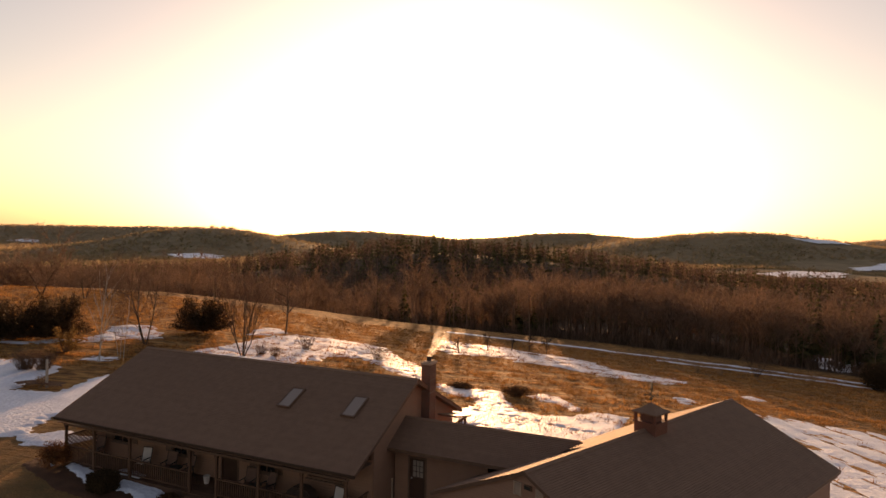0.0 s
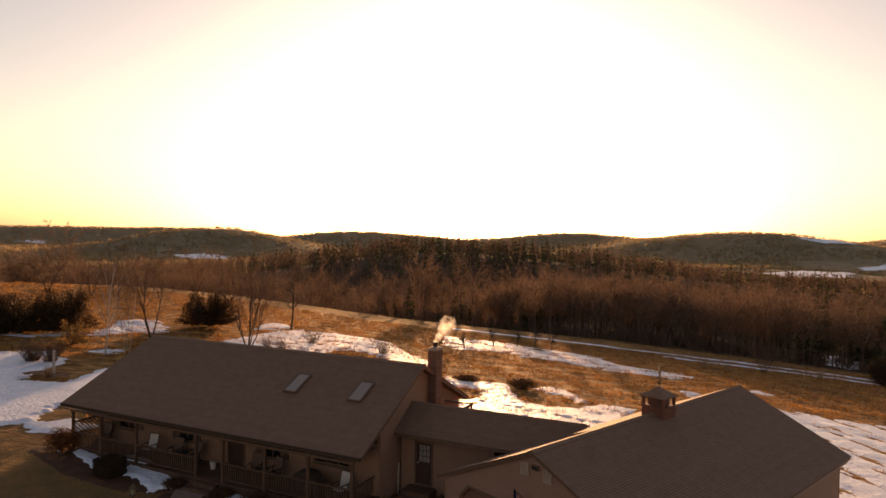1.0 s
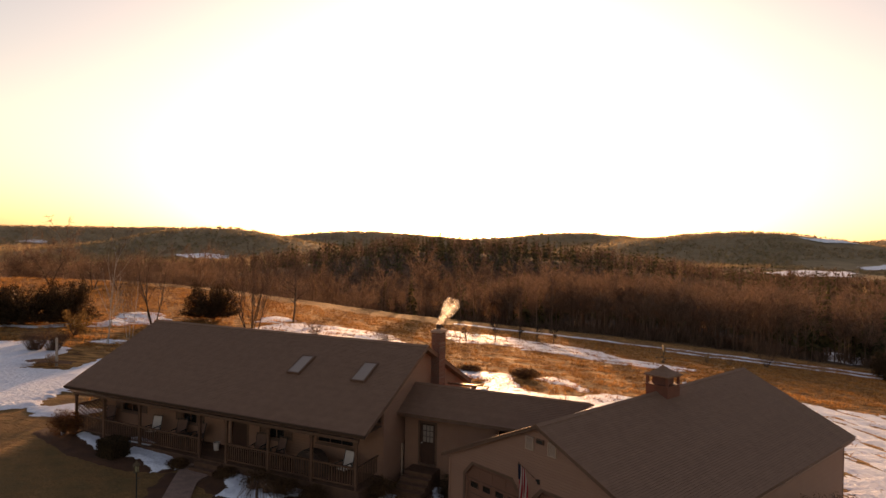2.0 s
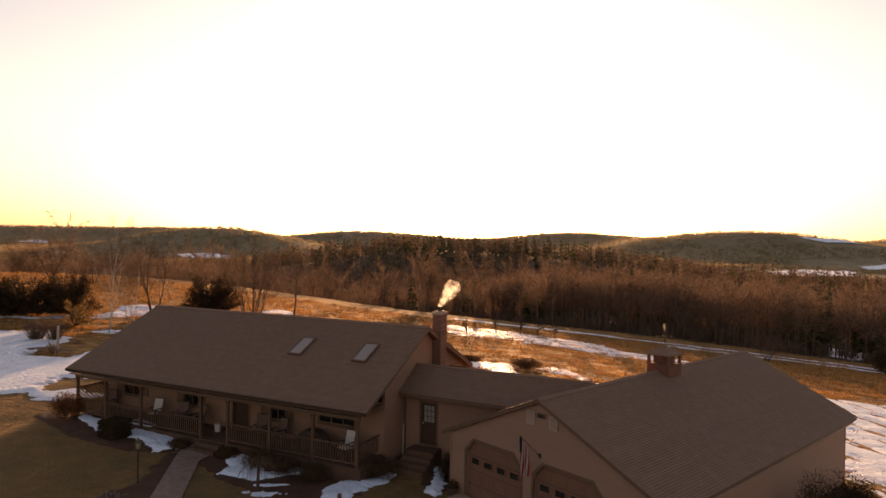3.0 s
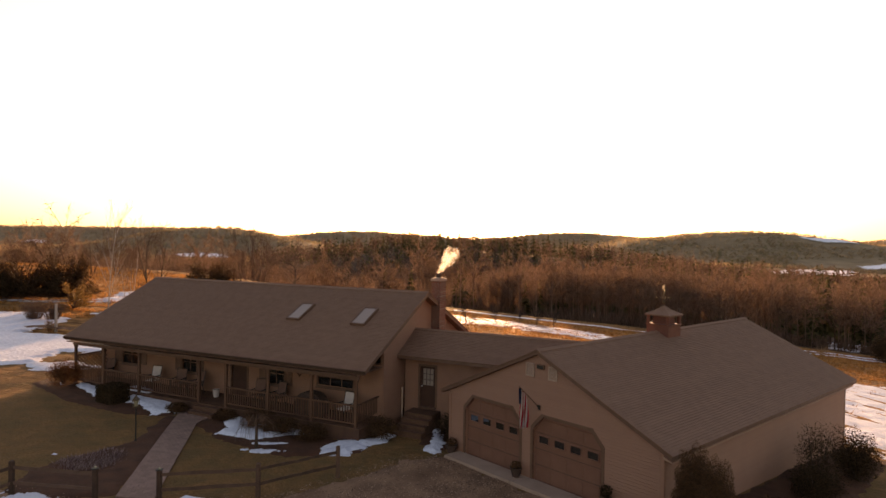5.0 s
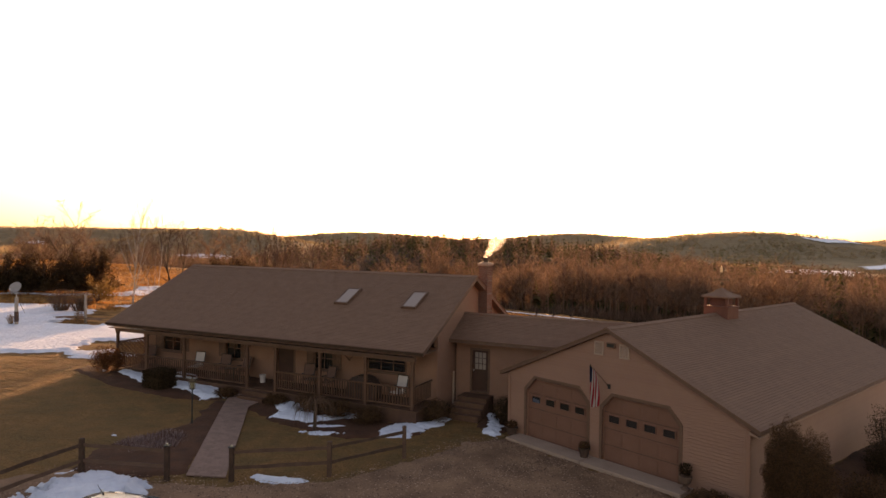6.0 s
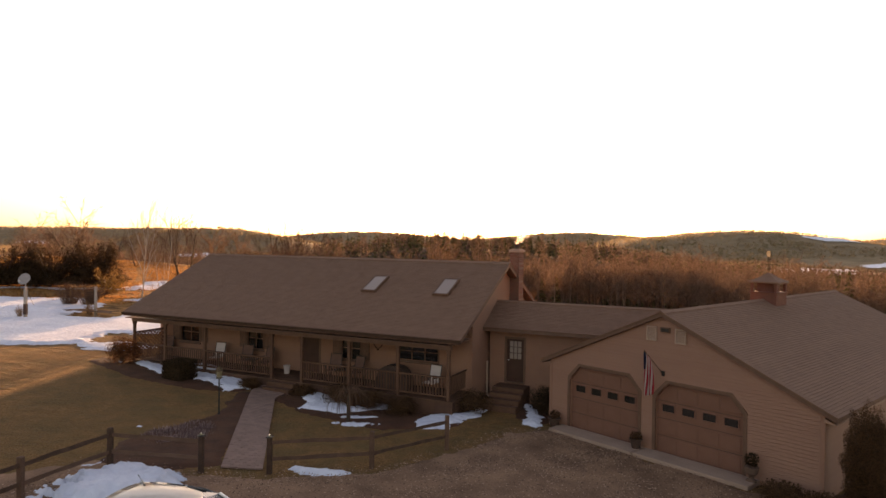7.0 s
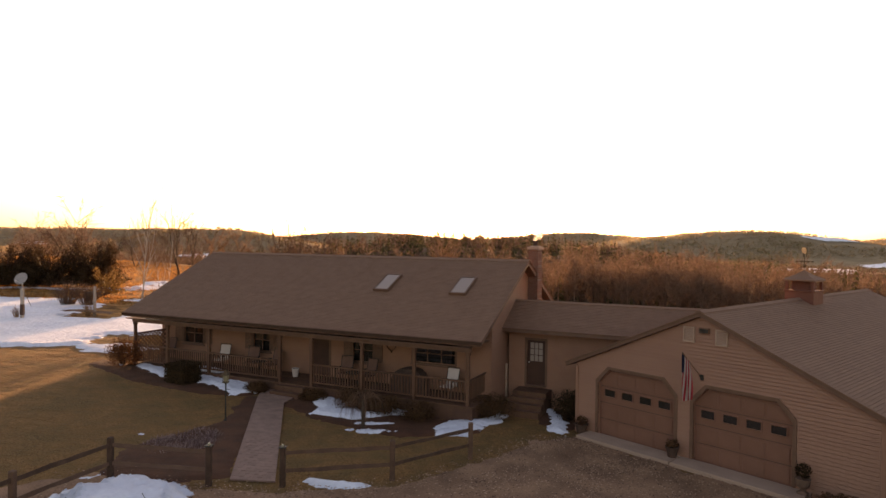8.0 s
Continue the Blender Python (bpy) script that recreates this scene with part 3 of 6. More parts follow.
# ---- breezeway between house and garage ----
def build_breezeway():
    bz = thing("breezeway", HOUSE, "tan breezeway with a low shingle roof and a glazed door", "breezeway")
    door = (18.4, 19.15, 0.76, 2.56)
    w = boarded_wall(bz, pose(0, 3.95, 0), rect(17.64, 22.1, -0.4, 3.0), [rect(*door)], M_STUCCO, 0.13, z_from=0.1)
    boarded_wall(bz, pose(23.4, 6.9, 0, 0, 0, 180), rect(0, 5.7, -1.2, 3.0), [], M_STUCCO, boards=False)
    dd = new_bm()
    x0, x1, z0, z1 = door
    box(dd, x0, x1, 0.03, 0.08, z0, z0 + 0.95)
    box(dd, x0, x1, 0.03, 0.08, z1 - 0.1, z1)
    box(dd, x0, x0 + 0.12, 0.03, 0.08, z0 + 0.95, z1 - 0.1)
    box(dd, x1 - 0.12, x1, 0.03, 0.08, z0 + 0.95, z1 - 0.1)
    for i in (1, 2):
        x = x0 + 0.12 + (x1 - x0 - 0.24) * i / 3
        part("glazing_bar", box(new_bm(), x - 0.012, x + 0.012, 0.035, 0.07, z0 + 0.95, z1 - 0.1), M_DARKDOOR, w)
        z = z0 + 0.95 + (z1 - 0.1 - z0 - 0.95) * i / 3
        part("glazing_bar", box(new_bm(), x0 + 0.12, x1 - 0.12, 0.036, 0.069, z - 0.012, z + 0.012), M_DARKDOOR, w)
    dr = part("side_door", dd, M_DARKDOOR, w, "dark brown door with a nine-pane window")
    gl = box(new_bm(), x0 + 0.12, x1 - 0.12, 0.05, 0.056, z0 + 0.95, z1 - 0.1)
    part("door_glass", gl, M_DOORGLASS, w, "door glass coloured pale for daylight showing in it")
    kb = lathe(new_bm(), [(0.005, 0), (0.03, 0.01), (0.03, 0.04), (0.01, 0.05)], 10, (0, 0, 0))
    k = part("door_knob", kb, M_METAL, w)
    k.matrix_local = pose(x0 + 0.08, 0.03, z0 + 0.9, 90)
    cs = new_bm()
    box(cs, x0 - 0.09, x0, -0.04, 0.1, z0, z1)
    box(cs, x1, x1 + 0.09, -0.04, 0.1, z0, z1)
    box(cs, x0 - 0.09, x1 + 0.09, -0.04, 0.1, z1, z1 + 0.09)
    box(cs, x0 - 0.06, x1 + 0.06, -0.1, 0.1, z0 - 0.07, z0)
    part("door_casing", cs, M_TRIM, w)
    roof = roof_slab(bz, [(3.38, 3.04), (5.1, 4.0), (6.85, 3.04), (6.85, 2.9), (5.1, 3.85), (3.38, 2.9)], 17.52, 24.2, "x", M_TRIM)
    # the front slope runs up to the garage roof: each course reaches a little further
    slope_courses("shingle_course", roof, 17.52, 24.0, 3.35, 3.05, 5.1, 4.02, cut=lambda t: (17.52, 23.7 + 2.2 * t))
    slope_courses("shingle_course", roof, 17.52, 24.0, 6.88, 3.05, 5.1, 4.02, exposure=0.25, cut=lambda t: (17.52, 24.6 + 1.3 * t))
    cap = new_bm()
    prism(cap, [(4.98, 4.0), (5.1, 4.07), (5.22, 4.0), (5.22, 3.97), (5.1, 4.04), (4.98, 3.97)], 17.52, 25.7, "x")
    part("ridge_cap", cap, M_SHINGLE, roof)
    # concrete steps, coloured with the dark wood material
    for i in range(4):
        sb = new_bm()
        box(sb, 18.1, 19.45, 3.85 - 0.34 * (i + 1) - (0.5 if i else 0.5), 3.85 - (0.34 * i + 0.5 if i else 0), -0.2, 0.68 - 0.17 * i, 0.01)
        part("step", sb, M_WOOD, bz, "dark brown step below the side door")
    return bz


build_breezeway()


# ---- garage ----
def octagon(x0, x1, top=2.25, cut=0.42, drop=0.48):
    return [(x0, -0.4), (x1, -0.4), (x1, top - drop), (x1 - cut, top), (x0 + cut, top), (x0, top - drop)]


def build_garage():
    g = thing("garage", GARAGE, "beige clapboard garage with two wide brown doors", "garage")
    doors = [(-0.02, 2.74), (3.35, 6.12)]
    holes = [octagon(a, b) for a, b in doors]
    front = boarded_wall(g, pose(0, 0, 0), [(-0.92, -0.4), (8.2, -0.4), (8.2, 2.29), (3.6, 4.36), (-0.92, 2.3)], holes, M_SIDING, 0.105, z_from=0.02)
    boarded_wall(g, pose(8.2, 0, 0, 0, 0, 90), rect(0, 15.5, -1.5, 2.24), [], M_SIDING, 0.105, z_from=-0.6)
    boarded_wall(g, pose(-0.92, 15.5, 0, 0, 0, -90), rect(0, 15.5, -1.5, 2.24), [], M_SIDING, boards=False)
    boarded_wall(g, pose(8.2, 15.5, 0, 0, 0, 180), [(0, -1.6), (9.12, -1.6), (9.12, 2.24), (4.6, 4.31), (0, 2.24)], [], M_SIDING, boards=False)
    for x in (-0.95, 8.13):
        part("corner_board", box(new_bm(), x, x + 0.1, -0.048, 0.08, -0.3, 2.2), M_SIDING, g)
    part("corner_board", box(new_bm(), 8.16, 8.235, 15.42, 15.53, -1.4, 2.2), M_TRIM, g)
    for a, b in doors:
        # casing follows the clipped corners
        o, c = octagon(a - 0.1, b + 0.1, 2.35, 0.46, 0.5), octagon(a, b)
        cb = new_bm()
        for i, j in ((1, 2), (2, 3), (3, 4), (4, 5), (5, 0)):
            q = [o[i], o[j], c[j], c[i]]
            q = [(x, max(z, 0.0)) for x, z in q]
            prism(cb, q, -0.05, 0.03, "y")
        part("door_casing", cb, M_TRIM, g, "brown door casing with clipped corners")
        gd = part("garage_door", box(new_bm(), a + 0.005, b - 0.005, 0.09, 0.13, 0.0, 2.24), M_DOOR, g, "brown sectional garage door")
        hh = 2.2 / 4
        for k in range(4):
            z0, z1 = 0.01 + k * hh, 0.01 + (k + 1) * hh - 0.012
            n = 4
            for i in range(n):
                xa = a + 0.06 + (b - a - 0.12) * i / n + 0.04
                xb = a + 0.06 + (b - a - 0.12) * (i + 1) / n - 0.04
                if k == 2:
                    fr = new_bm()
                    za, zb = 1.33, 1.56
                    mx = (xa + xb) / 2
                    wa, wb = mx - 0.2, mx + 0.2
                    for r in ((wa - 0.03, wb + 0.03, za - 0.03, za), (wa - 0.03, wb + 0.03, zb, zb + 0.03), (wa - 0.03, wa, za, zb), (wb, wb + 0.03, za, zb)):
                        box(fr, r[0], r[1], 0.06, 0.09, r[2], r[3])
                    wf = part("door_window", fr, M_DOOR, gd)
                    part("pane", box(new_bm(), wa, wb, 0.08, 0.088, za, zb), M_GLASS, wf, "small dark pane")
                else:
                    pb = new_bm()
                    zt = min(z1 - 0.07, 2.18)
                    box(pb, xa, xb, 0.072, 0.09, z0 + 0.07, zt, 0.008)
                    part("door_panel", pb, M_DOOR, gd)
            part("section_joint", box(new_bm(), a + 0.01, b - 0.01, 0.084, 0.0895, z1, z1 + 0.012), M_DARK, gd)
    # roof
    pr = [(8.54, 2.215), (3.56, 4.49), (-1.3, 2.275), (-1.3, 2.15), (3.56, 4.365), (8.54, 2.09)]
    roof = roof_slab(g, pr, -0.17, 15.9, "y", M_TRIM)
    slope_courses("shingle_course", roof, -0.2, 15.92, 8.57, 2.225, 3.56, 4.505, axis="v")
    slope_courses("shingle_course", roof, -0.2, 15.92, -1.33, 2.28, 3.56, 4.505, axis="v", exposure=0.2)
    cap = new_bm()
    prism(cap, [(3.42, 4.48), (3.56, 4.55), (3.7, 4.48), (3.7, 4.45), (3.56, 4.52), (3.42, 4.45)], -0.205, 15.925, "y")
    part("ridge_cap", cap, M_SHINGLE, roof)
    so = new_bm()
    prism(so, [(8.5, 2.03), (8.22, 2.15), (8.22, 2.05), (8.5, 1.99)], -0.1, 15.6, "y")
    part("soffit", so, M_TRIM_LIGHT, g)
    # gable vents
    for x in (3.0, 3.99):
        fr = new_bm()
        for r in ((x, x + 0.36, 3.55, 3.59), (x, x + 0.36, 3.97, 4.01), (x, x + 0.04, 3.59, 3.97), (x + 0.32, x + 0.36, 3.59, 3.97)):
            box(fr, r[0], r[1], -0.075, -0.02, r[2], r[3])
        ve = part("gable_vent", fr, M_VENT, g, "pale louvred gable vent")
        for i in range(8):
            s = new_bm()
            z = 3.6 + i * 0.046
            slab(s, x + 0.04, x + 0.32, x + 0.04, x + 0.32, z, z + 0.024, -0.07, -0.05, -0.03)
            part("slat", s, M_VENT, ve)
    # floodlight under the peak
    fb = new_bm()
    box(fb, 3.5, 3.82, -0.1, -0.023, 3.86, 4.02, 0.01)
    fl = part("floodlight", fb, M_TRIM, g, "brown box floodlight under the gable peak")
    part("lens", box(new_bm(), 3.53, 3.79, -0.106, -0.1, 3.88, 3.99), M_DARK, fl)
    return g


build_garage()


def build_cupola():
    c = thing("cupola", GARAGE @ pose(3.56, 8.05, 0), "red wooden cupola with a hipped shingle cap on the garage ridge", "cupola")
    lo = new_bm()
    prism(lo, [(-0.5, 4.2), (0.5, 4.2), (0.5, 4.76), (-0.5, 4.76)], -0.5, 0.5, "y")
    part("base", lo, M_CUPOLA, c)
    part("ledge", box(new_bm(), -0.54, 0.54, -0.54, 0.54, 4.76, 4.81, 0.01), M_CUPOLA, c)
    for sx in (-1, 1):
        for sy in (-1, 1):
            part("corner_post", box(new_bm(), sx * 0.45 - 0.05, sx * 0.45 + 0.05, sy * 0.45 - 0.05, sy * 0.45 + 0.05, 4.81, 5.2), M_CUPOLA, c)
    part("core", box(new_bm(), -0.3, 0.3, -0.3, 0.3, 4.81, 5.2), M_CUPOLA, c)
    for k in range(4):
        for i in range(5):
            s = new_bm()
            z = 4.83 + i * 0.07
            slab(s, -0.295, 0.295, -0.295, 0.295, z, z + 0.065, -0.35, -0.32, -0.3)
            o = part("louvre", s, M_CUPOLA, c)
            o.matrix_local = pose(0, 0, 0, 0, 0, 90 * k)
    rf = new_bm()
    e, top = 0.58, 5.58
    ring = [rf.verts.new((sx * e, sy * e, 5.22)) for sx, sy in ((-1, -1), (1, -1), (1, 1), (-1, 1))]
    low = [rf.verts.new((sx * e, sy * e, 5.16)) for sx, sy in ((-1, -1), (1, -1), (1, 1), (-1, 1))]
    mid = [rf.verts.new((sx * 0.29, sy * 0.29, 5.36)) for sx, sy in ((-1, -1), (1, -1), (1, 1), (-1, 1))]
    ap = rf.verts.new((0, 0, top))
    rf.faces.new(low[::-1])
    for i in range(4):
        j = (i + 1) % 4
        rf.faces.new((low[i], low[j], ring[j], ring[i]))
        rf.faces.new((ring[i], ring[j], mid[j], mid[i]))
        rf.faces.new((mid[i], mid[j], ap))
    part("cap_roof", rf, M_SHINGLE, c, "small hipped shingle roof")
    # weathervane with a cow silhouette
    w = thing("weathervane", GARAGE @ pose(3.56, 8.05, 5.56, 0, 0, 132), "bronze weathervane with a flat cow figure", "weathervane")
    part("rod", tube(new_bm(), (0, 0, 0), (0, 0, 0.62), 0.014), M_BRONZE, w)
    part("ball", lathe(new_bm(), [(0.01, 0.1), (0.06, 0.13), (0.075, 0.17), (0.06, 0.21), (0.01, 0.24)], 10), M_BRONZE, w)
    ar = new_bm()
    tube(ar, (-0.28, 0, 0.32), (0.28, 0, 0.32), 0.012)
    tube(ar, (0, -0.28, 0.34), (0, 0.28, 0.34), 0.012)
    for x, y in ((0.28, 0), (-0.28, 0), (0, 0.28), (0, -0.28)):
        box(ar, x - 0.035, x + 0.035, y - 0.035, y + 0.035, 0.3, 0.36)
    part("compass_arms", ar, M_BRONZE, w)
    cow = new_bm()
    prism(cow, [(-0.22, 0.5), (-0.19, 0.5), (-0.18, 0.6), (-0.06, 0.6), (-0.02, 0.62), (0.03, 0.6), (0.12, 0.6), (0.13, 0.5), (0.16, 0.5), (0.17, 0.66), (0.27, 0.64), (0.29, 0.69), (0.2, 0.78), (-0.18, 0.77), (-0.23, 0.72)], -0.008, 0.008, "y")
    bmesh.ops.transform(cow, matrix=Matrix.Translation((0, 0, -0.14)) @ Matrix.Diagonal((0.8, 2.5, 1.3, 1)), verts=cow.verts[:])
    part("figure", cow, M_BRONZE, w)


build_cupola()


# ---- yard round the buildings ----
def ground_at(x, y):
    return float(land(x, y))


def hp(u, v):
    p = HOUSE @ Vector((u, v, 0))
    return p.x, p.y


def gp(u, v):
    p = GARAGE @ Vector((u, v, 0))
    return p.x, p.y


def poly_field(pts, wob=0.25, size=1.2, seed=1):
    """Signed inside-distance of a convex-ish outline with a wavy rim."""
    P = np.array(pts, float)

    def f(X, Y):
        inside = np.zeros(X.shape, bool)
        dist = np.full(X.shape, 1e9)
        for (x0, y0), (x1, y1) in zip(P, np.roll(P, -1, 0)):
            c = ((y0 > Y) != (y1 > Y)) & (X < (x1 - x0) * (Y - y0) / (y1 - y0 + 1e-12) + x0)
            inside ^= c
            dx, dy = x1 - x0, y1 - y0
            t = np.clip(((X - x0) * dx + (Y - y0) * dy) / (dx * dx + dy * dy), 0, 1)
            dist = np.minimum(dist, np.hypot(X - x0 - t * dx, Y - y0 - t * dy))
        return np.where(inside, dist, -dist) + wob * waves(X, Y, size, seed) + 0.6 * wob * waves(X, Y, size * 0.36, seed + 50) + 0.4 * wob * waves(X, Y, size * 0.15, seed + 90)
    return f


def sheet(name, material, pts, cell, lift, label, category, wob=0.12, size=1.5, seed=1, kind="structure", thick=0.0, edge=0.35, holes=None, group=""):
    P = np.array(pts)
    f0 = poly_field(pts, wob, size, seed)
    f = f0
    if holes:
        f = lambda X, Y: np.minimum(f0(X, Y), holes(X, Y))
    pad = 0.6 + wob
    return drape(name, material, f, P[:, 0].min() - pad, P[:, 0].max() + pad, P[:, 1].min() - pad, P[:, 1].max() + pad, cell, lift, label, category, kind, group, thick, edge)


# gravel drive, mulch beds
sheet("driveway", M_GRAVEL, [(-26, 0), (22, 0), (11, 15), gp(7.6, -0.75), gp(-0.4, -0.75), (-1.6, 23.6), (-3.6, 21.2), (-5.9, 19.3), (-8.7, 18.7), (-11, 18.6), (-13.6, 19.3), (-15.6, 18.0), (-26, 11)], 0.16, 0.02, "wide brown gravel driveway", "driveway", 0.3, 1.6, 2, thick=0.03, edge=0.25)
sheet("mulch_bed", M_MULCH, [hp(-1.6, 0.2), hp(-1.2, -0.9), hp(3, -1.9), hp(6.5, -1.9), hp(8.3, -1.1), hp(8.8, 0.25)], 0.12, 0.03, "dark bark mulch bed along the porch", "flower bed", 0.15, 1.5, 3, thick=0.05, edge=0.2)
sheet("mulch_bed", M_MULCH, [hp(10.4, 0.25), hp(10.2, -1.2), hp(12.5, -2.2), hp(16, -2.4), hp(18.2, -0.6), hp(18, 1.2), hp(17.5, 0.3)], 0.12, 0.03, "dark bark mulch bed along the porch", "flower bed", 0.2, 1.5, 4, thick=0.05, edge=0.2)
sheet("mulch_bed", M_MULCH, [(-13.6, 19.0), (-13.9, 20.9), (-13.6, 21.9), (-13.1, 22.7), (-12.7, 23.5), (-12.2, 24.4), (-12.4, 26.2), (-12.5, 28.0), (-11.9, 28), (-11.0, 24), (-10.3, 19.4), (-11.5, 18.9)], 0.12, 0.03, "dark mulch bed beside the walk", "flower bed", 0.15, 1.5, 5, thick=0.05, edge=0.2)
sheet("mulch_bed", M_MULCH, [gp(-2.6, 2.2), gp(-1.0, 2.2), gp(-1.0, -0.4), gp(-1.9, -0.6), gp(-3.4, 0.6)], 0.12, 0.025, "dark mulch bed in the corner by the garage", "flower bed", 0.15, 1.5, 6, thick=0.05, edge=0.2)
sheet("mulch_bed", M_MULCH, [gp(8.24, -0.6), gp(8.24, 14.6), gp(10.2, 14.6), gp(11.0, 6), gp(11.0, -0.4), gp(9.4, -1.6), gp(7.2, -1.2), gp(7.2, -0.1)], 0.15, 0.03, "dark mulch bed beside the garage", "flower bed", 0.2, 1.5, 7, thick=0.05, edge=0.2)

# concrete apron, one slab for each bay
for a, b in ((-0.35, 2.98), (3.02, 6.6)):
    ap = thing("apron_slab", GARAGE, "pale worn concrete apron slab at the garage door", "slab", "garage apron")
    bm = new_bm()
    box(bm, a, b, -0.8, 0.0, -0.12, 0.045, 0.012)
    part("slab", bm, M_CONCRETE, ap)


# paved front walk: one object for the bed, each paver a piece
def build_walk():
    W = thing("front_walk", pose(0, 0, 0), "grey concrete-paver garden walk up to the porch", "path", kind="structure")
    L = [(-10.17, 19.2), (-11.95, 27.4), (-12.1, 28.3), (-11.7, 29.45)]
    R = [(-8.98, 19.2), (-10.75, 26.9), (-10.55, 27.8), (-10.1, 28.75)]
    n = 48

    def at(P, t):
        seg = [0.0, 0.82, 0.91, 1.0]
        for i in range(3):
            if t <= seg[i + 1]:
                q = (t - seg[i]) / (seg[i + 1] - seg[i])
                return (P[i][0] + (P[i + 1][0] - P[i][0]) * q, P[i][1] + (P[i + 1][1] - P[i][1]) * q)
        return P[-1]
    bed = new_bm()
    rows = []
    for i in range(n + 1):
        a, b = at(L, i / n), at(R, i / n)
        rows.append((bed.verts.new((a[0], a[1], ground_at(*a) + 0.035)), bed.verts.new((b[0], b[1], ground_at(*b) + 0.035))))
    for (a, b), (c, d) in zip(rows, rows[1:]):
        bed.faces.new((a, b, d, c))
    base = part("walk_bed", bed, M_GRAVEL, W)
    for i in range(n):
        cols = 5
        off = 0.5 if i % 2 else 0.0
        for j in range(cols + (1 if off else 0)):
            s0, s1 = max(0, (j - off) / cols), min(1, (j + 1 - off) / cols)
            q = []
            for s, t in ((s0, i / n), (s1, i / n), (s1, (i + 1) / n), (s0, (i + 1) / n)):
                a, b = Vector(at(L, t)), Vector(at(R, t))
                q.append(a + (b - a) * s)
            c = sum(q, Vector((0, 0))) / 4
            bm = new_bm()
            lift = 0.062 + random.uniform(-0.003, 0.003)
            top = [bm.verts.new((*(c + (p - c) * 0.975), ground_at(*c) + lift)) for p in q]
            bot = [bm.verts.new((*(c + (p - c) * 0.97), ground_at(*c) + 0.02)) for p in q]
            bm.faces.new(top)
            for k in range(4):
                bm.faces.new((bot[k], bot[(k + 1) % 4], top[(k + 1) % 4], top[k]))
            part("paver", bm, M_PAVER, base)
    return W


build_walk()


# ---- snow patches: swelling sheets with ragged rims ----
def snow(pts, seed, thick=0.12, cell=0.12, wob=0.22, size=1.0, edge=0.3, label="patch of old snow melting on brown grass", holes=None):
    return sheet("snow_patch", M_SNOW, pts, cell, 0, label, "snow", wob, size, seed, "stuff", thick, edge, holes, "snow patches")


def melt(seed, open_=0.75, size=2.2):
    """Bare streaks thawing through old snow, drawn out across the slope."""
    return lambda X, Y: open_ + 1.3 * waves(X * 0.45, Y, size, seed) + 0.9 * waves(X * 0.5, Y, size * 0.4, seed + 1) + 0.6 * waves(X * 0.6, Y, size * 0.17, seed + 2)


snow([(-20.0, 32.1), (-19.9, 32.4), (-19.3, 31.9), (-19.5, 31.5)], 10, 0.12, 0.08, 0.06, 0.5, 0.2)
snow([(-19.0, 31.8), (-19.0, 32.3), (-18.7, 32.5), (-17.3, 31.8), (-16.3, 29.8), (-16.9, 29.9), (-17.9, 30.8), (-18.4, 31.2)], 11, 0.13, 0.08, 0.14, 0.7)
snow([(-15.3, 29.2), (-15.7, 31.2), (-14.6, 31.0), (-13.3, 30.5), (-12.8, 30.3), (-12.7, 29.3), (-12.2, 28.8), (-12.2, 28.2), (-13.1, 27.8), (-13.9, 28.6), (-14.8, 29.3)], 12, 0.15, 0.08, 0.16, 0.7)
snow([(-10.0, 27.6), (-9.9, 29.0), (-8.1, 27.7), (-7.6, 26.2), (-7.2, 26.2), (-6.9, 26.9), (-6.7, 28.1), (-6.5, 28.0), (-5.6, 26.4), (-6.0, 25.8), (-6.6, 25.8), (-7.2, 25.3), (-7.7, 24.9), (-8.3, 25.0), (-9.0, 25.4), (-9.7, 25.6), (-9.4, 26.4)], 13, 0.14, 0.08, 0.14, 0.7)
snow([(-7.8, 24.5), (-7.7, 24.8), (-6.6, 25.0), (-5.8, 25.05), (-6.4, 24.75), (-7.2, 24.45)], 14, 0.1, 0.07, 0.06, 0.6, 0.15)
snow([(-8.0, 24.0), (-7.1, 24.2), (-6.1, 24.05), (-6.4, 23.75), (-7.3, 23.75)], 34, 0.07, 0.07, 0.16, 0.5, 0.15)
snow([(-5.1, 24.5), (-4.5, 25.5), (-3.7, 25.6), (-3.0, 26.0), (-2.8, 27.0), (-2.2, 26.5), (-2.5, 25.6), (-3.1, 25.1), (-3.3, 24.5), (-3.8, 23.8), (-4.3, 23.7), (-4.9, 23.7)], 15, 0.13, 0.08, 0.14, 0.6)
snow([(-1.3, 27.9), (-0.3, 27.6), (0.0, 25.6), (-0.45, 24.2), (-1.0, 24.7), (-0.7, 26.6)], 16, 0.13, 0.08, 0.16, 0.6)
snow([(-8.3, 19.4), (-8.2, 19.65), (-7.3, 19.35), (-6.4, 19.3), (-6.7, 18.95), (-7.2, 18.85), (-7.9, 19.0)], 17, 0.12, 0.07, 0.06, 0.5, 0.2)
heap_holes = lambda X, Y: 0.4 + 1.5 * waves(X + Y * 0.4, Y * 1.3 - X * 0.4, 1.1, 84) + 1.0 * waves(X, Y * 1.6, 0.4, 85) + 2.5 * step(X, -13.0, -12.2) * step(-X, 10.9, 11.5)
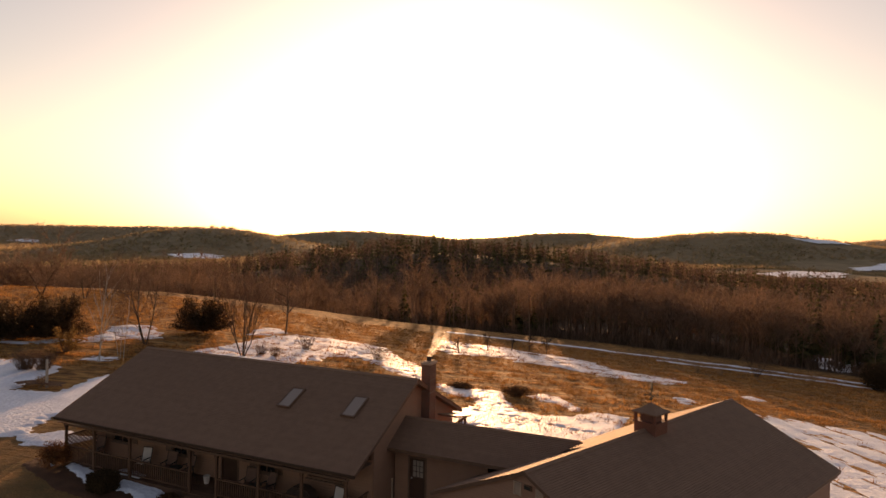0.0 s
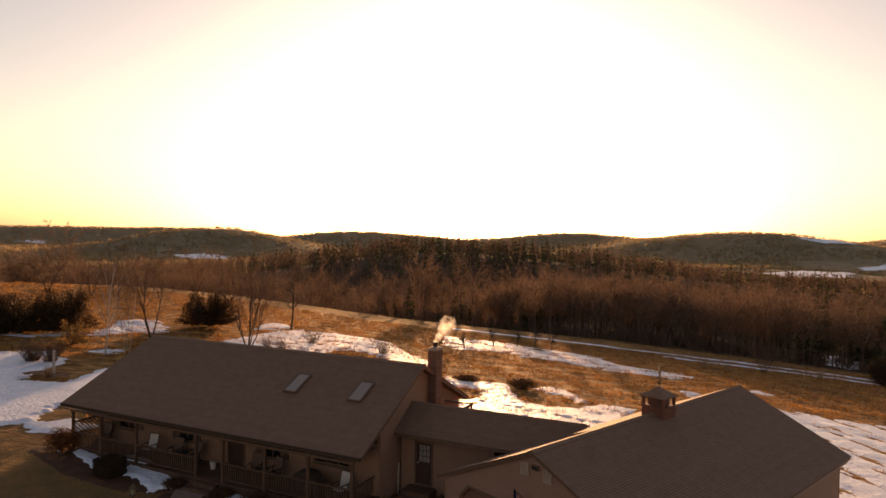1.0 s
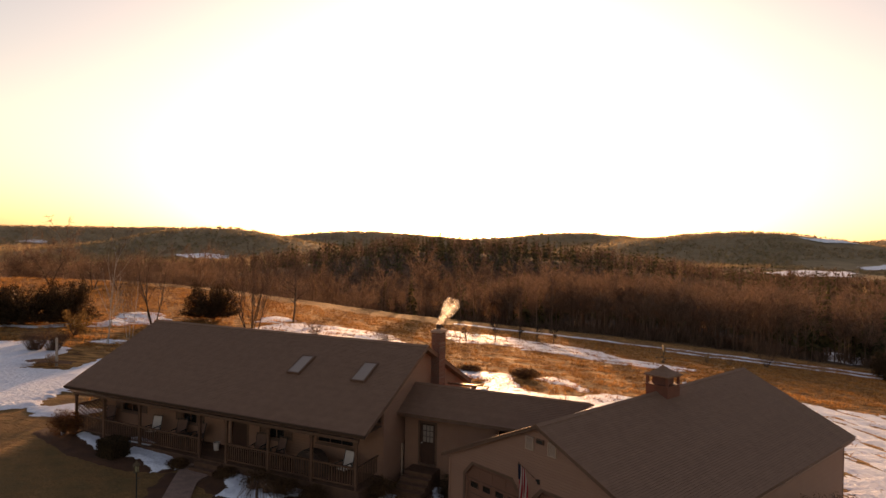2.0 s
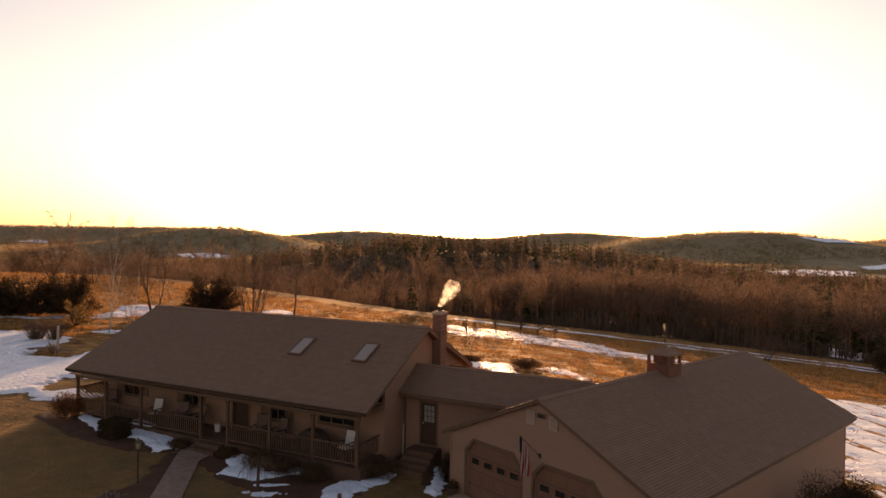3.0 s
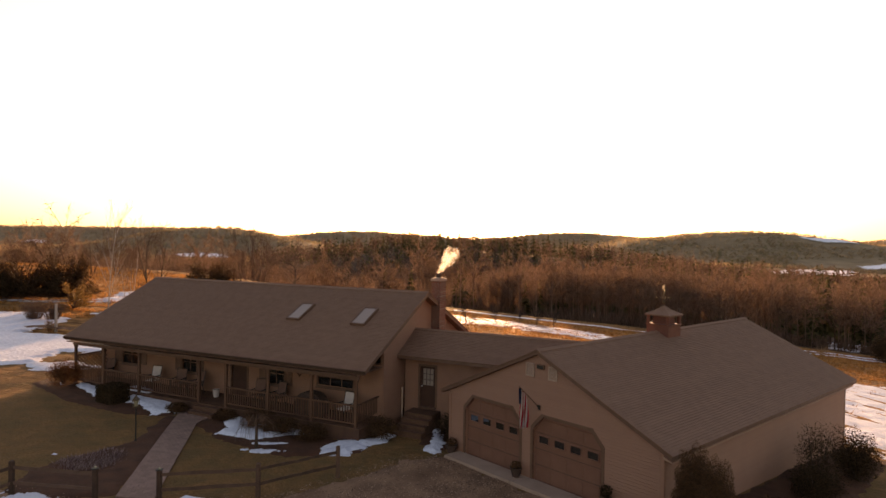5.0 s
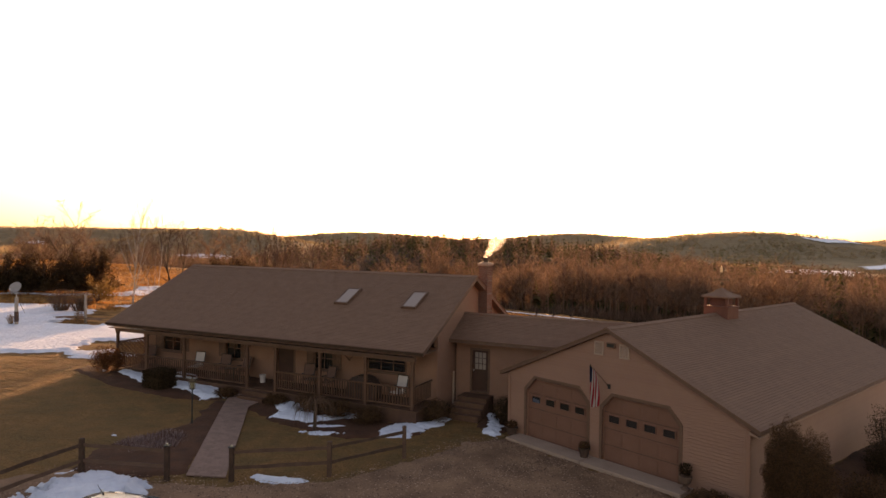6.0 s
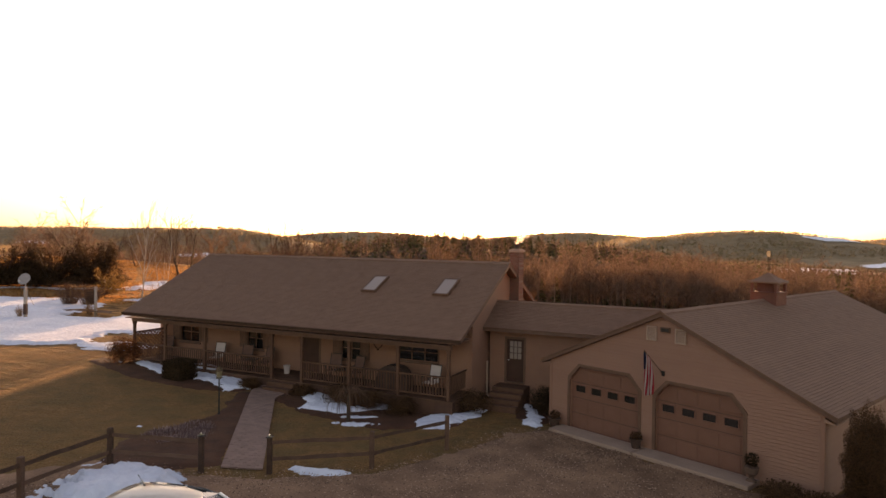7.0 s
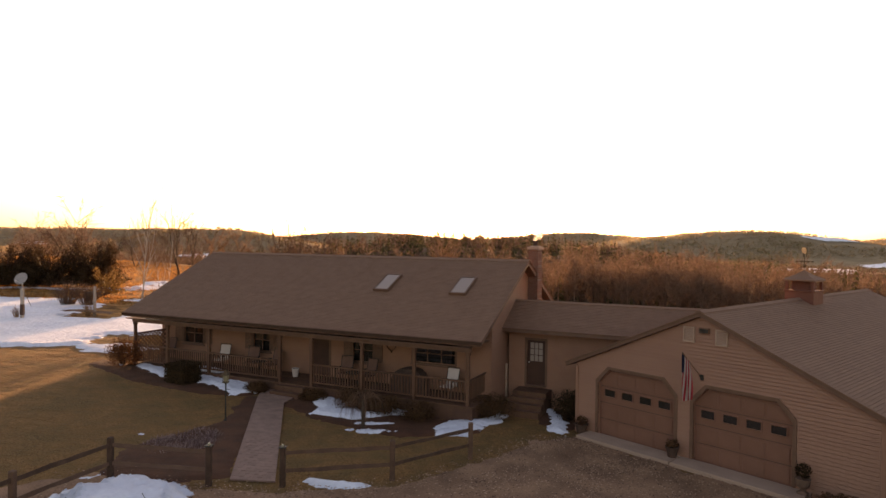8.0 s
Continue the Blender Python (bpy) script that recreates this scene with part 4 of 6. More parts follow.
snow([(-13.9, 16.6), (-14.0, 17.4), (-13.7, 18.2), (-13.3, 18.5), (-12.9, 18.9), (-12.6, 19.3), (-12.1, 19.0), (-11.6, 18.8), (-11.1, 18.7), (-10.7, 18.2), (-10.4, 17.5), (-10.7, 16.4), (-12.7, 15.9)], 18, 0.36, 0.07, 0.22, 0.6, 0.7, "ploughed heap of dirty snow beside the drive", heap_holes)
snow([(-13.95, 18.75), (-13.6, 19.05), (-13.4, 19.5), (-13.4, 19.1), (-13.6, 18.65)], 19, 0.08, 0.06, 0.06, 0.4, 0.15)
snow([(-62, 50), (-48, 51), (-40.6, 53.2), (-37.5, 54.5), (-34.9, 56), (-31.4, 51.8), (-31.0, 48.3), (-30.8, 45.2), (-27.6, 45.4), (-27.5, 50), (-26.5, 52.5), (-23.5, 46), (-20.8, 41), (-22.5, 40.2), (-24.4, 39.6), (-24.3, 37.9), (-23.9, 36.4), (-24.6, 35.4), (-27.2, 34.5), (-40, 35.5), (-62, 40)], 20, 0.13, 0.14, 0.5, 1.5, 0.5, "wide sheet of snow on the side lawn")
snow([(-24.2, 36), (-22.1, 37.4), (-20, 36.4), (-20.9, 34.6), (-22.8, 34.6)], 21, 0.08, 0.12, 0.35, 1.5)
snow([(-37.4, 66.1), (-37.4, 68.8), (-38.8, 74.5), (-37.7, 77.8), (-35.3, 77.0), (-32.3, 72.6), (-31.1, 69.7), (-32.1, 68.0), (-33.9, 68.1), (-34.6, 65.3), (-35.6, 64.0)], 22, 0.12, 0.22, 0.8, 2.4, 0.6, holes=melt(122, 0.6))
snow([(-55, 59), (-44.6, 62), (-41.7, 62.7), (-39.6, 64.8), (-37.7, 66.7), (-36.4, 64.4), (-38.9, 62.7), (-40.8, 61.4), (-48, 58.5), (-55, 57)], 23, 0.1, 0.22, 0.9, 2.2, 0.6, holes=melt(123, 0.35))
snow([(-32.3, 56.2), (-31.8, 58.0), (-29.9, 57.9), (-29.0, 57.2), (-30.2, 56.2)], 33, 0.07, 0.15, 0.5, 1.4, 0.4, holes=melt(133, 0.3, 1.4))
for k, (x, y) in enumerate(((-14.1, 22.5), (-11.8, 24.1))):
    snow([(x - 0.08, y - 0.05), (x + 0.06, y - 0.06), (x + 0.09, y + 0.04), (x - 0.05, y + 0.05)], 140 + k, 0.05, 0.03, 0.03, 0.2, 0.08, "small lump of old snow on the lawn")
# behind the house and across the field
snow([(-25.3, 64.1), (-23.2, 68.0), (-22.0, 72.1), (-21.0, 77.8), (-18.8, 82.3), (-16.2, 81.9), (-13.4, 83.2), (-9.6, 82.6), (-7.1, 80.1), (-5.2, 73.9), (-3.3, 70.0), (-1.8, 66.8), (-1.6, 59.3), (-3.7, 60.9), (-6.4, 65.8), (-8.7, 69.1), (-12.5, 68.1), (-12.5, 65.1), (-14.0, 62.6), (-15.2, 60.7), (-18.9, 60.2), (-22.0, 61.4)], 24, 0.1, 0.2, 0.8, 2.4, 0.6, holes=melt(124, 0.8))
snow([(-23.6, 77.3), (-24.1, 81.2), (-23.7, 85.1), (-22.0, 86.0), (-20.4, 83.0), (-21.0, 80.5), (-22.6, 77.5)], 25, 0.12, 0.22, 0.6, 2.4, 0.6)
snow([(-0.4, 58.5), (2.6, 57.1), (5.5, 57.5), (5.7, 52.5), (6.1, 49.8), (7.5, 48.6), (10.2, 49.2), (12.6, 51.7), (15.4, 51.3), (13.7, 47.2), (13, 43), (9, 37), (4.6, 37), (-1, 42), (0.4, 48.3), (2.3, 49.1), (3.1, 51.4), (2.7, 53.5), (1.0, 53.7), (-0.2, 55.8)], 26, 0.12, 0.16, 0.5, 1.8, 0.5, holes=melt(126, 0.95))
snow([(7.7, 56.5), (9.5, 58.3), (10.7, 57.8), (11.4, 54.8), (12.1, 52.3), (11.0, 51.6), (10.0, 54.1), (8.7, 54.8)], 35, 0.09, 0.14, 0.5, 1.4, 0.4, holes=melt(127, 0.5, 1.4))
snow([(-0.5, 99.4), (4.4, 99.1), (10.5, 97.5), (15.4, 95.2), (18.6, 94.2), (21.7, 91.5), (23.6, 84.8), (27.2, 81.7), (30.9, 81.9), (30.7, 78.5), (27.8, 75.5), (24.3, 75.2), (20.9, 76.1), (18.3, 78.2), (15.7, 79.6), (13.1, 81.3), (9.9, 81.6), (8.4, 85.4), (5.2, 83.7), (1.4, 81.6), (-0.4, 86.2)], 27, 0.12, 0.24, 1.3, 3.0, 0.7, "long drift of snow across the field", melt(128, 0.62, 3.0))
snow([(24.4, 65.3), (25.7, 65.6), (25.9, 62.9), (24.3, 61.3), (23.5, 62.1)], 28, 0.08, 0.15, 0.5, 1.6, 0.4, holes=melt(129, 0.4, 1.6))
snow([(34.3, 72.1), (35.9, 72.6), (36.2, 69.7), (34.4, 68.2), (34.0, 70.3)], 29, 0.08, 0.15, 0.5, 1.6, 0.4, holes=melt(130, 0.5, 1.6))
streaks = lambda X, Y: (Y * 0.99 - X * 0.1, X * 0.99 + Y * 0.1)
grass_gaps = lambda X, Y: 0.55 + 1.5 * waves(streaks(X, Y)[0] * 0.22, streaks(X, Y)[1], 2.6, 78) + 1.1 * waves(streaks(X, Y)[0] * 0.3, streaks(X, Y)[1], 0.9, 79) + 0.5 * waves(X, Y, 0.5, 80)
snow([(30.3, 60), (35.8, 57.5), (46, 53), (50, 40), (44, 24), (36, 18), (25, 15), (18.3, 21.5), (18.5, 28.5), (18.5, 33), (24, 44)], 30, 0.1, 0.16, 1.2, 2.2, 1.1, "wide windblown snow with grass showing through", holes=grass_gaps)
snow([(86.4, 147.0), (99.9, 166.3), (112.6, 169.6), (94.8, 141.8), (78.0, 122.3), (77.0, 128.0)], 31, 0.25, 0.8, 2.5, 8, 1.0, "snow lying under the trees in the hollow")
# far snowy fields on the hills
for k, (pts, lab) in enumerate((([(640, 1290), (753, 1364), (800, 1330), (950, 1500), (863, 1340), (726, 1138), (681, 1158), (572, 1070)], "far snow-covered farm field"),
                                ([(1026, 1600), (1249, 1778), (1317, 1802), (1143, 1564), (932, 1412)], "far snow-covered farm field"),
                                ([(-690, 1580), (-635, 1640), (-550, 1600), (-515, 1470), (-620, 1440)], "far pale roofs and snow in the valley"),
                                ([(-2010, 2870), (-2005, 3033), (-1900, 3009), (-1850, 2860)], "far snow-covered farm field"),
                                ([(1190, 2175), (1266, 2190), (1370, 2230), (1390, 2139), (1229, 2085)], "far snow-covered hill field"))):
    sheet("snow_field", M_SNOW, pts, 12, 3.0, lab, "snow", 14, 160, 90 + k, "stuff")


# ---- trees ----
class Sticks:
    """Collects tapered three- to six-sided sticks into one mesh."""

    def __init__(self):
        self.v, self.f, self.n = [], [], 0

    def stick(self, p, q, r0, r1, seg=3):
        d = q - p
        L = np.linalg.norm(d)
        if L < 1e-6:
            return
        d = d / L
        a = np.cross(d, (0, 0, 1.0) if abs(d[2]) < 0.9 else (1.0, 0, 0))
        a = a / np.linalg.norm(a)
        b = np.cross(d, a)
        for k in range(seg):
            t = 2 * math.pi * k / seg
            o = a * math.cos(t) + b * math.sin(t)
            self.v.append(p + o * r0)
            self.v.append(q + o * r1)
        n = self.n
        for k in range(seg):
            j = (k + 1) % seg
            self.f.append((n + 2 * k, n + 2 * j, n + 2 * j + 1, n + 2 * k + 1))
        self.n += 2 * seg

    def arrays(self):
        return np.array(self.v), np.array(self.f)


def grow(S, rs, p, d, length, r, level, levels, kids, spread, up, min_r, seg=5, bend=0.18):
    """One limb and its side limbs."""
    steps = 4 if level == 0 else (3 if level < levels or levels > 2 else 2)
    pts = [p]
    dd = d / np.linalg.norm(d)
    for i in range(steps):
        dd = dd + rs.normal(0, bend, 3) * (0.5 if level == 0 else 1.0) + np.array([0, 0, up * 0.12])
        dd = dd / np.linalg.norm(dd)
        pts.append(pts[-1] + dd * length / steps)
    r_end = max(min_r * 0.6, r * (0.35 if level == 0 else 0.3))
    rad = [r + (r_end - r) * i / steps for i in range(steps + 1)]
    for i in range(steps):
        S.stick(pts[i], pts[i + 1], max(rad[i], min_r), max(rad[i + 1], min_r * 0.7), seg if level == 0 else (4 if level == 1 else 3))
    if level >= levels:
        return
    n = kids[level]
    for k in range(n):
        t = (0.28 if level == 0 else 0.2) + 0.78 * (k + rs.uniform(0, 1)) / n
        t = min(t, 0.999)
        i = min(int(t * steps), steps - 1)
        base = pts[i] + (pts[i + 1] - pts[i]) * (t * steps - i)
        axis = pts[i + 1] - pts[i]
        axis = axis / np.linalg.norm(axis)
        a = rs.uniform(0, 2 * math.pi)
        side = np.cross(axis, (math.cos(a), math.sin(a), 0.3))
        side = side / max(np.linalg.norm(side), 1e-6)
        s = spread * rs.uniform(0.7, 1.3)
        nd = axis * math.cos(s) + side * math.sin(s) + np.array([0, 0, up * 0.35])
        grow(S, rs, base, nd, length * rs.uniform(0.38, 0.62) * (1.15 - 0.5 * t), r * (0.5 - 0.18 * t), level + 1, levels, kids, spread, up, min_r, seg, bend)


def bare_tree_arrays(seed, height, stems=1, levels=3, kids=(9, 6, 4), spread=0.75, up=0.5, r=None, min_r=0.006, lean=0.1, bend=0.18):
    rs = np.random.RandomState(seed)
    S = Sticks()
    r = r or height * 0.014
    for s in range(stems):
        a = 2 * math.pi * s / max(stems, 1) + rs.uniform(0, 1)
        k = lean if stems == 1 else rs.uniform(0.6, 1.2) * lean
        d = np.array([math.cos(a) * k, math.sin(a) * k, 1.0])
        grow(S, rs, np.array([0.05 * math.cos(a), 0.05 * math.sin(a), -0.1]) * (stems > 1) + np.array([0, 0, -0.1]), d, height * rs.uniform(0.72, 0.9), r / (stems ** 0.35), 0, levels, kids, spread, up, min_r, 5, bend)
    return S.arrays()


def conifer_arrays(seed, height, layers=11, blades=8, width=0.24, low=0.12):
    """A trunk with drooping boughs, each bough a few ragged blades."""
    rs = np.random.RandomState(seed)
    S = Sticks()
    S.stick(np.array([0, 0, -0.2]), np.array([0, 0, height * 0.97]), height * 0.016, 0.02, 4)
    V, F = S.arrays()
    V, F = V.tolist(), F.tolist()
    for i in range(layers):
        t = i / (layers - 1)
        z = height * (low + (0.98 - low) * t)
        R = height * width * (1 - t) ** 0.8 * rs.uniform(0.8, 1.15) + 0.15
        for k in range(max(4, int(blades * (1 - 0.4 * t)))):
            a = rs.uniform(0, 2 * math.pi)
            rr = R * rs.uniform(0.65, 1.15)
            ca, sa = math.cos(a), math.sin(a)
            wdt = rr * rs.uniform(0.28, 0.42)
            droop = rr * rs.uniform(0.1, 0.4)
            rise = height * 0.05
            n = len(V)
            V += [[0, 0, z + rise], [ca * rr * 0.55 - sa * wdt, sa * rr * 0.55 + ca * wdt, z - droop * 0.3 + rs.uniform(-.1, .1)], [ca * rr, sa * rr, z - droop], [ca * rr * 0.55 + sa * wdt, sa * rr * 0.55 - ca * wdt, z - droop * 0.3 + rs.uniform(-.1, .1)], [ca * rr * 0.5, sa * rr * 0.5, z + rise * 0.7]]
            F += [[n, n + 1, n + 4, n + 4], [n + 1, n + 2, n + 4, n + 4], [n + 2, n + 3, n + 4, n + 4], [n + 3, n, n + 4, n + 4]]
    return np.array(V), np.array(F)


def fuzzy_tree_arrays(seed, height, limbs, twigs, w, crown=0.27):
    """A bare crown of a distant tree: trunk, limbs and a haze of fine twigs, each a thin sliver."""
    rs = np.random.RandomState(seed)
    S = Sticks()
    S.stick(np.array([0, 0, -0.3]), np.array([rs.normal(0, 0.2), rs.normal(0, 0.2), height * 0.7]), height * 0.009 + w * 0.4, w * 0.5, 3)
    V, F = S.arrays()
    V, F = V.tolist(), F.tolist()

    def sliver(p, q, wd):
        d = q - p
        sd = np.cross(d, rs.normal(0, 1, 3))
        sd = sd / max(np.linalg.norm(sd), 1e-6) * wd
        n = len(V)
        V.extend([(p - sd).tolist(), (p + sd).tolist(), q.tolist()])
        F.append([n, n + 1, n + 2, n + 2])
    ends = []
    for i in range(limbs):
        z = height * rs.uniform(0.22, 0.68)
        a, q = rs.uniform(0, 6.28), rs.uniform(0.5, 1.0)
        tip = np.array([math.cos(a) * q * crown * height, math.sin(a) * q * crown * height, min(z + height * rs.uniform(0.15, 0.4), height * 0.97)])
        p = np.array([0, 0, z])
        sliver(p, tip, w * 0.8)
        ends.append((p, tip))
    for i in range(twigs):
        p, tip = ends[rs.randint(limbs)]
        b = p + (tip - p) * rs.uniform(0.3, 1.0)
        o = np.array([b[0], b[1], 0]) / max(np.hypot(b[0], b[1]), 0.1)
        sliver(b, b + (o * 0.5 + rs.normal(0, 0.6, 3) + np.array([0, 0, 0.55])) * height * rs.uniform(0.05, 0.12), w * rs.uniform(0.35, 0.7))
    return np.array(V), np.array(F)


def fast_mesh(name, V, F, material):
    V, F = np.asarray(V, float), np.asarray(F)
    me = bpy.data.meshes.new(name)
    tri = F[:, 2] == F[:, 3]
    tot = np.where(tri, 3, 4)
    loops = F[np.arange(4)[None, :] < tot[:, None]]
    me.vertices.add(len(V))
    me.vertices.foreach_set("co", V.astype(np.float32).ravel())
    me.loops.add(len(loops))
    me.loops.foreach_set("vertex_index", loops.astype(np.int32))
    me.polygons.add(len(F))
    me.polygons.foreach_set("loop_start", np.concatenate([[0], np.cumsum(tot)[:-1]]).astype(np.int32))
    me.update(calc_edges=True)
    me.materials.append(material)
    return me


mesh_from = fast_mesh


def scatter(name, templates, spots, material, label, category):
    """Many turned and scaled copies of a few templates, joined into one mesh of kind stuff."""
    P = np.array(spots, float)
    VV, FF, n = [], [], 0
    for k in np.unique(P[:, 6]):
        V, F = templates[int(k)]
        Q = P[P[:, 6] == k][:, :, None]
        ca, sa = np.cos(Q[:, 3]), np.sin(Q[:, 3])
        W = np.stack([Q[:, 0] + Q[:, 4] * (V[:, 0] * ca - V[:, 1] * sa), Q[:, 1] + Q[:, 4] * (V[:, 0] * sa + V[:, 1] * ca), Q[:, 2] + Q[:, 5] * V[:, 2]], -1)
        VV.append(W.reshape(-1, 3))
        FF.append((F[None] + (n + np.arange(len(Q)) * len(V))[:, None, None]).reshape(-1, 4))
        n += len(Q) * len(V)
    V, F = np.concatenate(VV), np.concatenate(FF)
    me = fast_mesh(name, V, F, material)
    return tagged(new(name, me), label, category, kind="stuff")


def spots_in(rs, n, x0, x1, y0, y1, ok, kinds, s0, s1):
    out = []
    while len(out) < n:
        X, Y = rs.uniform(x0, x1, n), rs.uniform(y0, y1, n)
        keep = ok(X, Y)
        X, Y = X[keep], Y[keep]
        Z = land(X, Y)
        sc = rs.uniform(s0, s1, len(X))
        out += np.stack([X, Y, Z - 0.1, rs.uniform(0, 6.28, len(X)), sc, sc * rs.uniform(0.88, 1.15, len(X)), rs.randint(kinds, size=len(X))], 1).tolist()
    return out[:n]


def in_view(X, Y, slack=0.06):
    return np.abs(X / np.maximum(Y, 1)) < 0.72 + slack


def build_woods():
    rs = np.random.RandomState(4)
    edge = [fuzzy_tree_arrays(100 + i, 14.5, 14, 330, 0.075) for i in range(7)]
    mid2 = [fuzzy_tree_arrays(220 + i, 14.5, 11, 190, 0.14) for i in range(6)]
    mid = [fuzzy_tree_arrays(200 + i, 14.5, 9, 80, 0.3, 0.3) for i in range(6)]
    con = [conifer_arrays(300 + i, 16, 12, 9, 0.2, 0.2) for i in range(5)]
    con_far = [conifer_arrays(320 + i, 17, 6, 5, 0.22, 0.15) for i in range(4)]
    depth = lambda X, Y: Y - wood_edge(X)
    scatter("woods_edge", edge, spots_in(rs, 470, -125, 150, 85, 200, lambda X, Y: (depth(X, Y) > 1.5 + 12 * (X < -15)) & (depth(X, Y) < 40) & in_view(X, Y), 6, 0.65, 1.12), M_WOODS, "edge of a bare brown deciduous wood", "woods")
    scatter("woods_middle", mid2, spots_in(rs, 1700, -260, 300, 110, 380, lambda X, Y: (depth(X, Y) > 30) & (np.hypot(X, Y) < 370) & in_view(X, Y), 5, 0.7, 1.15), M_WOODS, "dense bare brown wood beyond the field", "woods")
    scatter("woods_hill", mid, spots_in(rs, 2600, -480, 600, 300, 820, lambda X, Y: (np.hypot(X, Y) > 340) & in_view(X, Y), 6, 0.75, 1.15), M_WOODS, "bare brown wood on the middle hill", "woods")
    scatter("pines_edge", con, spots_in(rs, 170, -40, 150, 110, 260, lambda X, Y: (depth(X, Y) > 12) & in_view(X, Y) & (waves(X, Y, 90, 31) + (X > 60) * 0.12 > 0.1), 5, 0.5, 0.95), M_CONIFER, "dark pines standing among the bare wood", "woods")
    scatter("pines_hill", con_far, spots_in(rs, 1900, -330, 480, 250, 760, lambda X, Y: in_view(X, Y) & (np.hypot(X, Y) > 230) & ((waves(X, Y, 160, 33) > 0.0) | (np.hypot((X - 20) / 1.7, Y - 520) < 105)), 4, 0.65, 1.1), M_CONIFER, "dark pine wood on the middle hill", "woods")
    brush = []
    for i in range(5):
        r4, S = np.random.RandomState(450 + i), Sticks()
        for k in range(16):
            a, q = r4.uniform(0, 6.28), r4.uniform(0.2, 1)
            S.stick(np.array([math.cos(a) * q * 0.5, math.sin(a) * q * 0.5, -0.1]), np.array([math.cos(a) * q * 1.6, math.sin(a) * q * 1.6, r4.uniform(0.8, 2.2)]), 0.05, 0.02)
        brush.append(S.arrays())
    scatter("brush", brush, spots_in(rs, 1150, -125, 150, 85, 175, lambda X, Y: (depth(X, Y) > 0.5 + 9 * (X < -15)) & (depth(X, Y) < 34) & in_view(X, Y), 5, 0.6, 1.5), M_WOODS, "low tangled brush along the wood's edge", "woods")
    # far hills: one rough crown for each tree
    cl = []
    for i in range(6):
        r2 = np.random.RandomState(400 + i)
        V = []
        for k in range(13):
            a, q, e = r2.uniform(0, 6.28), r2.uniform(0.1, 1) ** 0.6, r2.uniform(0, 1)
            c = np.array([math.cos(a) * q * 4.8, math.sin(a) * q * 4.8, 1.0 + 5.2 * e * (1.1 - 0.6 * q)])
            V += [(c + r2.normal(0, 1.25, 3) * np.array([1, 1, 0.8])).tolist() for j in range(3)]
        n = np.arange(13) * 3
        cl.append((np.array(V), np.stack([n, n + 1, n + 2, n + 2], 1)))
    for nm, lo, hi, num, s0, s1, mt, seed in (("far_woods", 600, 1700, 15000, 0.8, 1.3, M_HAZEWOODS, 41), ("far_pines", 600, 2600, 6500, 0.6, 1.1, M_HAZEPINES, 42), ("hill_woods", 1700, 4500, 27000, 0.9, 1.7, M_HAZEWOODS, 43)):
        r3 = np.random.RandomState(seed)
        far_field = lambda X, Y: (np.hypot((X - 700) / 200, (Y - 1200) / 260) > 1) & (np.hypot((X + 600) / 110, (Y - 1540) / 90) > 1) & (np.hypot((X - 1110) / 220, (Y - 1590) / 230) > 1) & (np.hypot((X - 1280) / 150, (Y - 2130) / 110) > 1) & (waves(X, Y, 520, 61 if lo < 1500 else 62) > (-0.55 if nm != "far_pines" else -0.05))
        scatter(nm, cl, spots_in(r3, num, -hi * 0.8, hi * 0.8, lo * 0.75, hi, lambda X, Y: (np.hypot(X, Y) > lo) & (np.hypot(X, Y) < hi) & in_view(X, Y) & far_field(X, Y), 5, s0, s1), mt, "distant wooded hills, winter brown and green paled for haze", "woods")


build_woods()


def bare_tree(name, x, y, height, seed, label, stems=1, levels=3, kids=(9, 6, 4), spread=0.75, up=0.5, r=None, bark=None, category="tree", lean=0.1, min_r=0.007, group="", bend=0.18):
    """A leafless tree with its trunk and twigs apart: the thick limbs are the trunk, the rest the crown."""
    t = thing(name, pose(x, y, ground_at(x, y)), label, category, group)
    rs = np.random.RandomState(seed)
    V, F = bare_tree_arrays(seed, height, stems, levels, kids, spread, up, r, min_r, lean, bend)
    size = np.linalg.norm(V[F[:, 0]] - V[F[:, 1]], axis=1)
    big = size > (0.014 if bark else (0.045 if height > 4 else 0.03))
    for nm, sel, mt in (("trunk", big, bark or M_BARK), ("crown", ~big, M_TWIG)):
        if not sel.any():
            continue
        used, inv = np.unique(F[sel], return_inverse=True)
        ob = new(nm, mesh_from(nm, V[used], inv.reshape(-1, 4), mt))
        ob.parent = t
    return t


def unit(a):
    return a / np.maximum(np.linalg.norm(a, axis=1, keepdims=True), 1e-6)


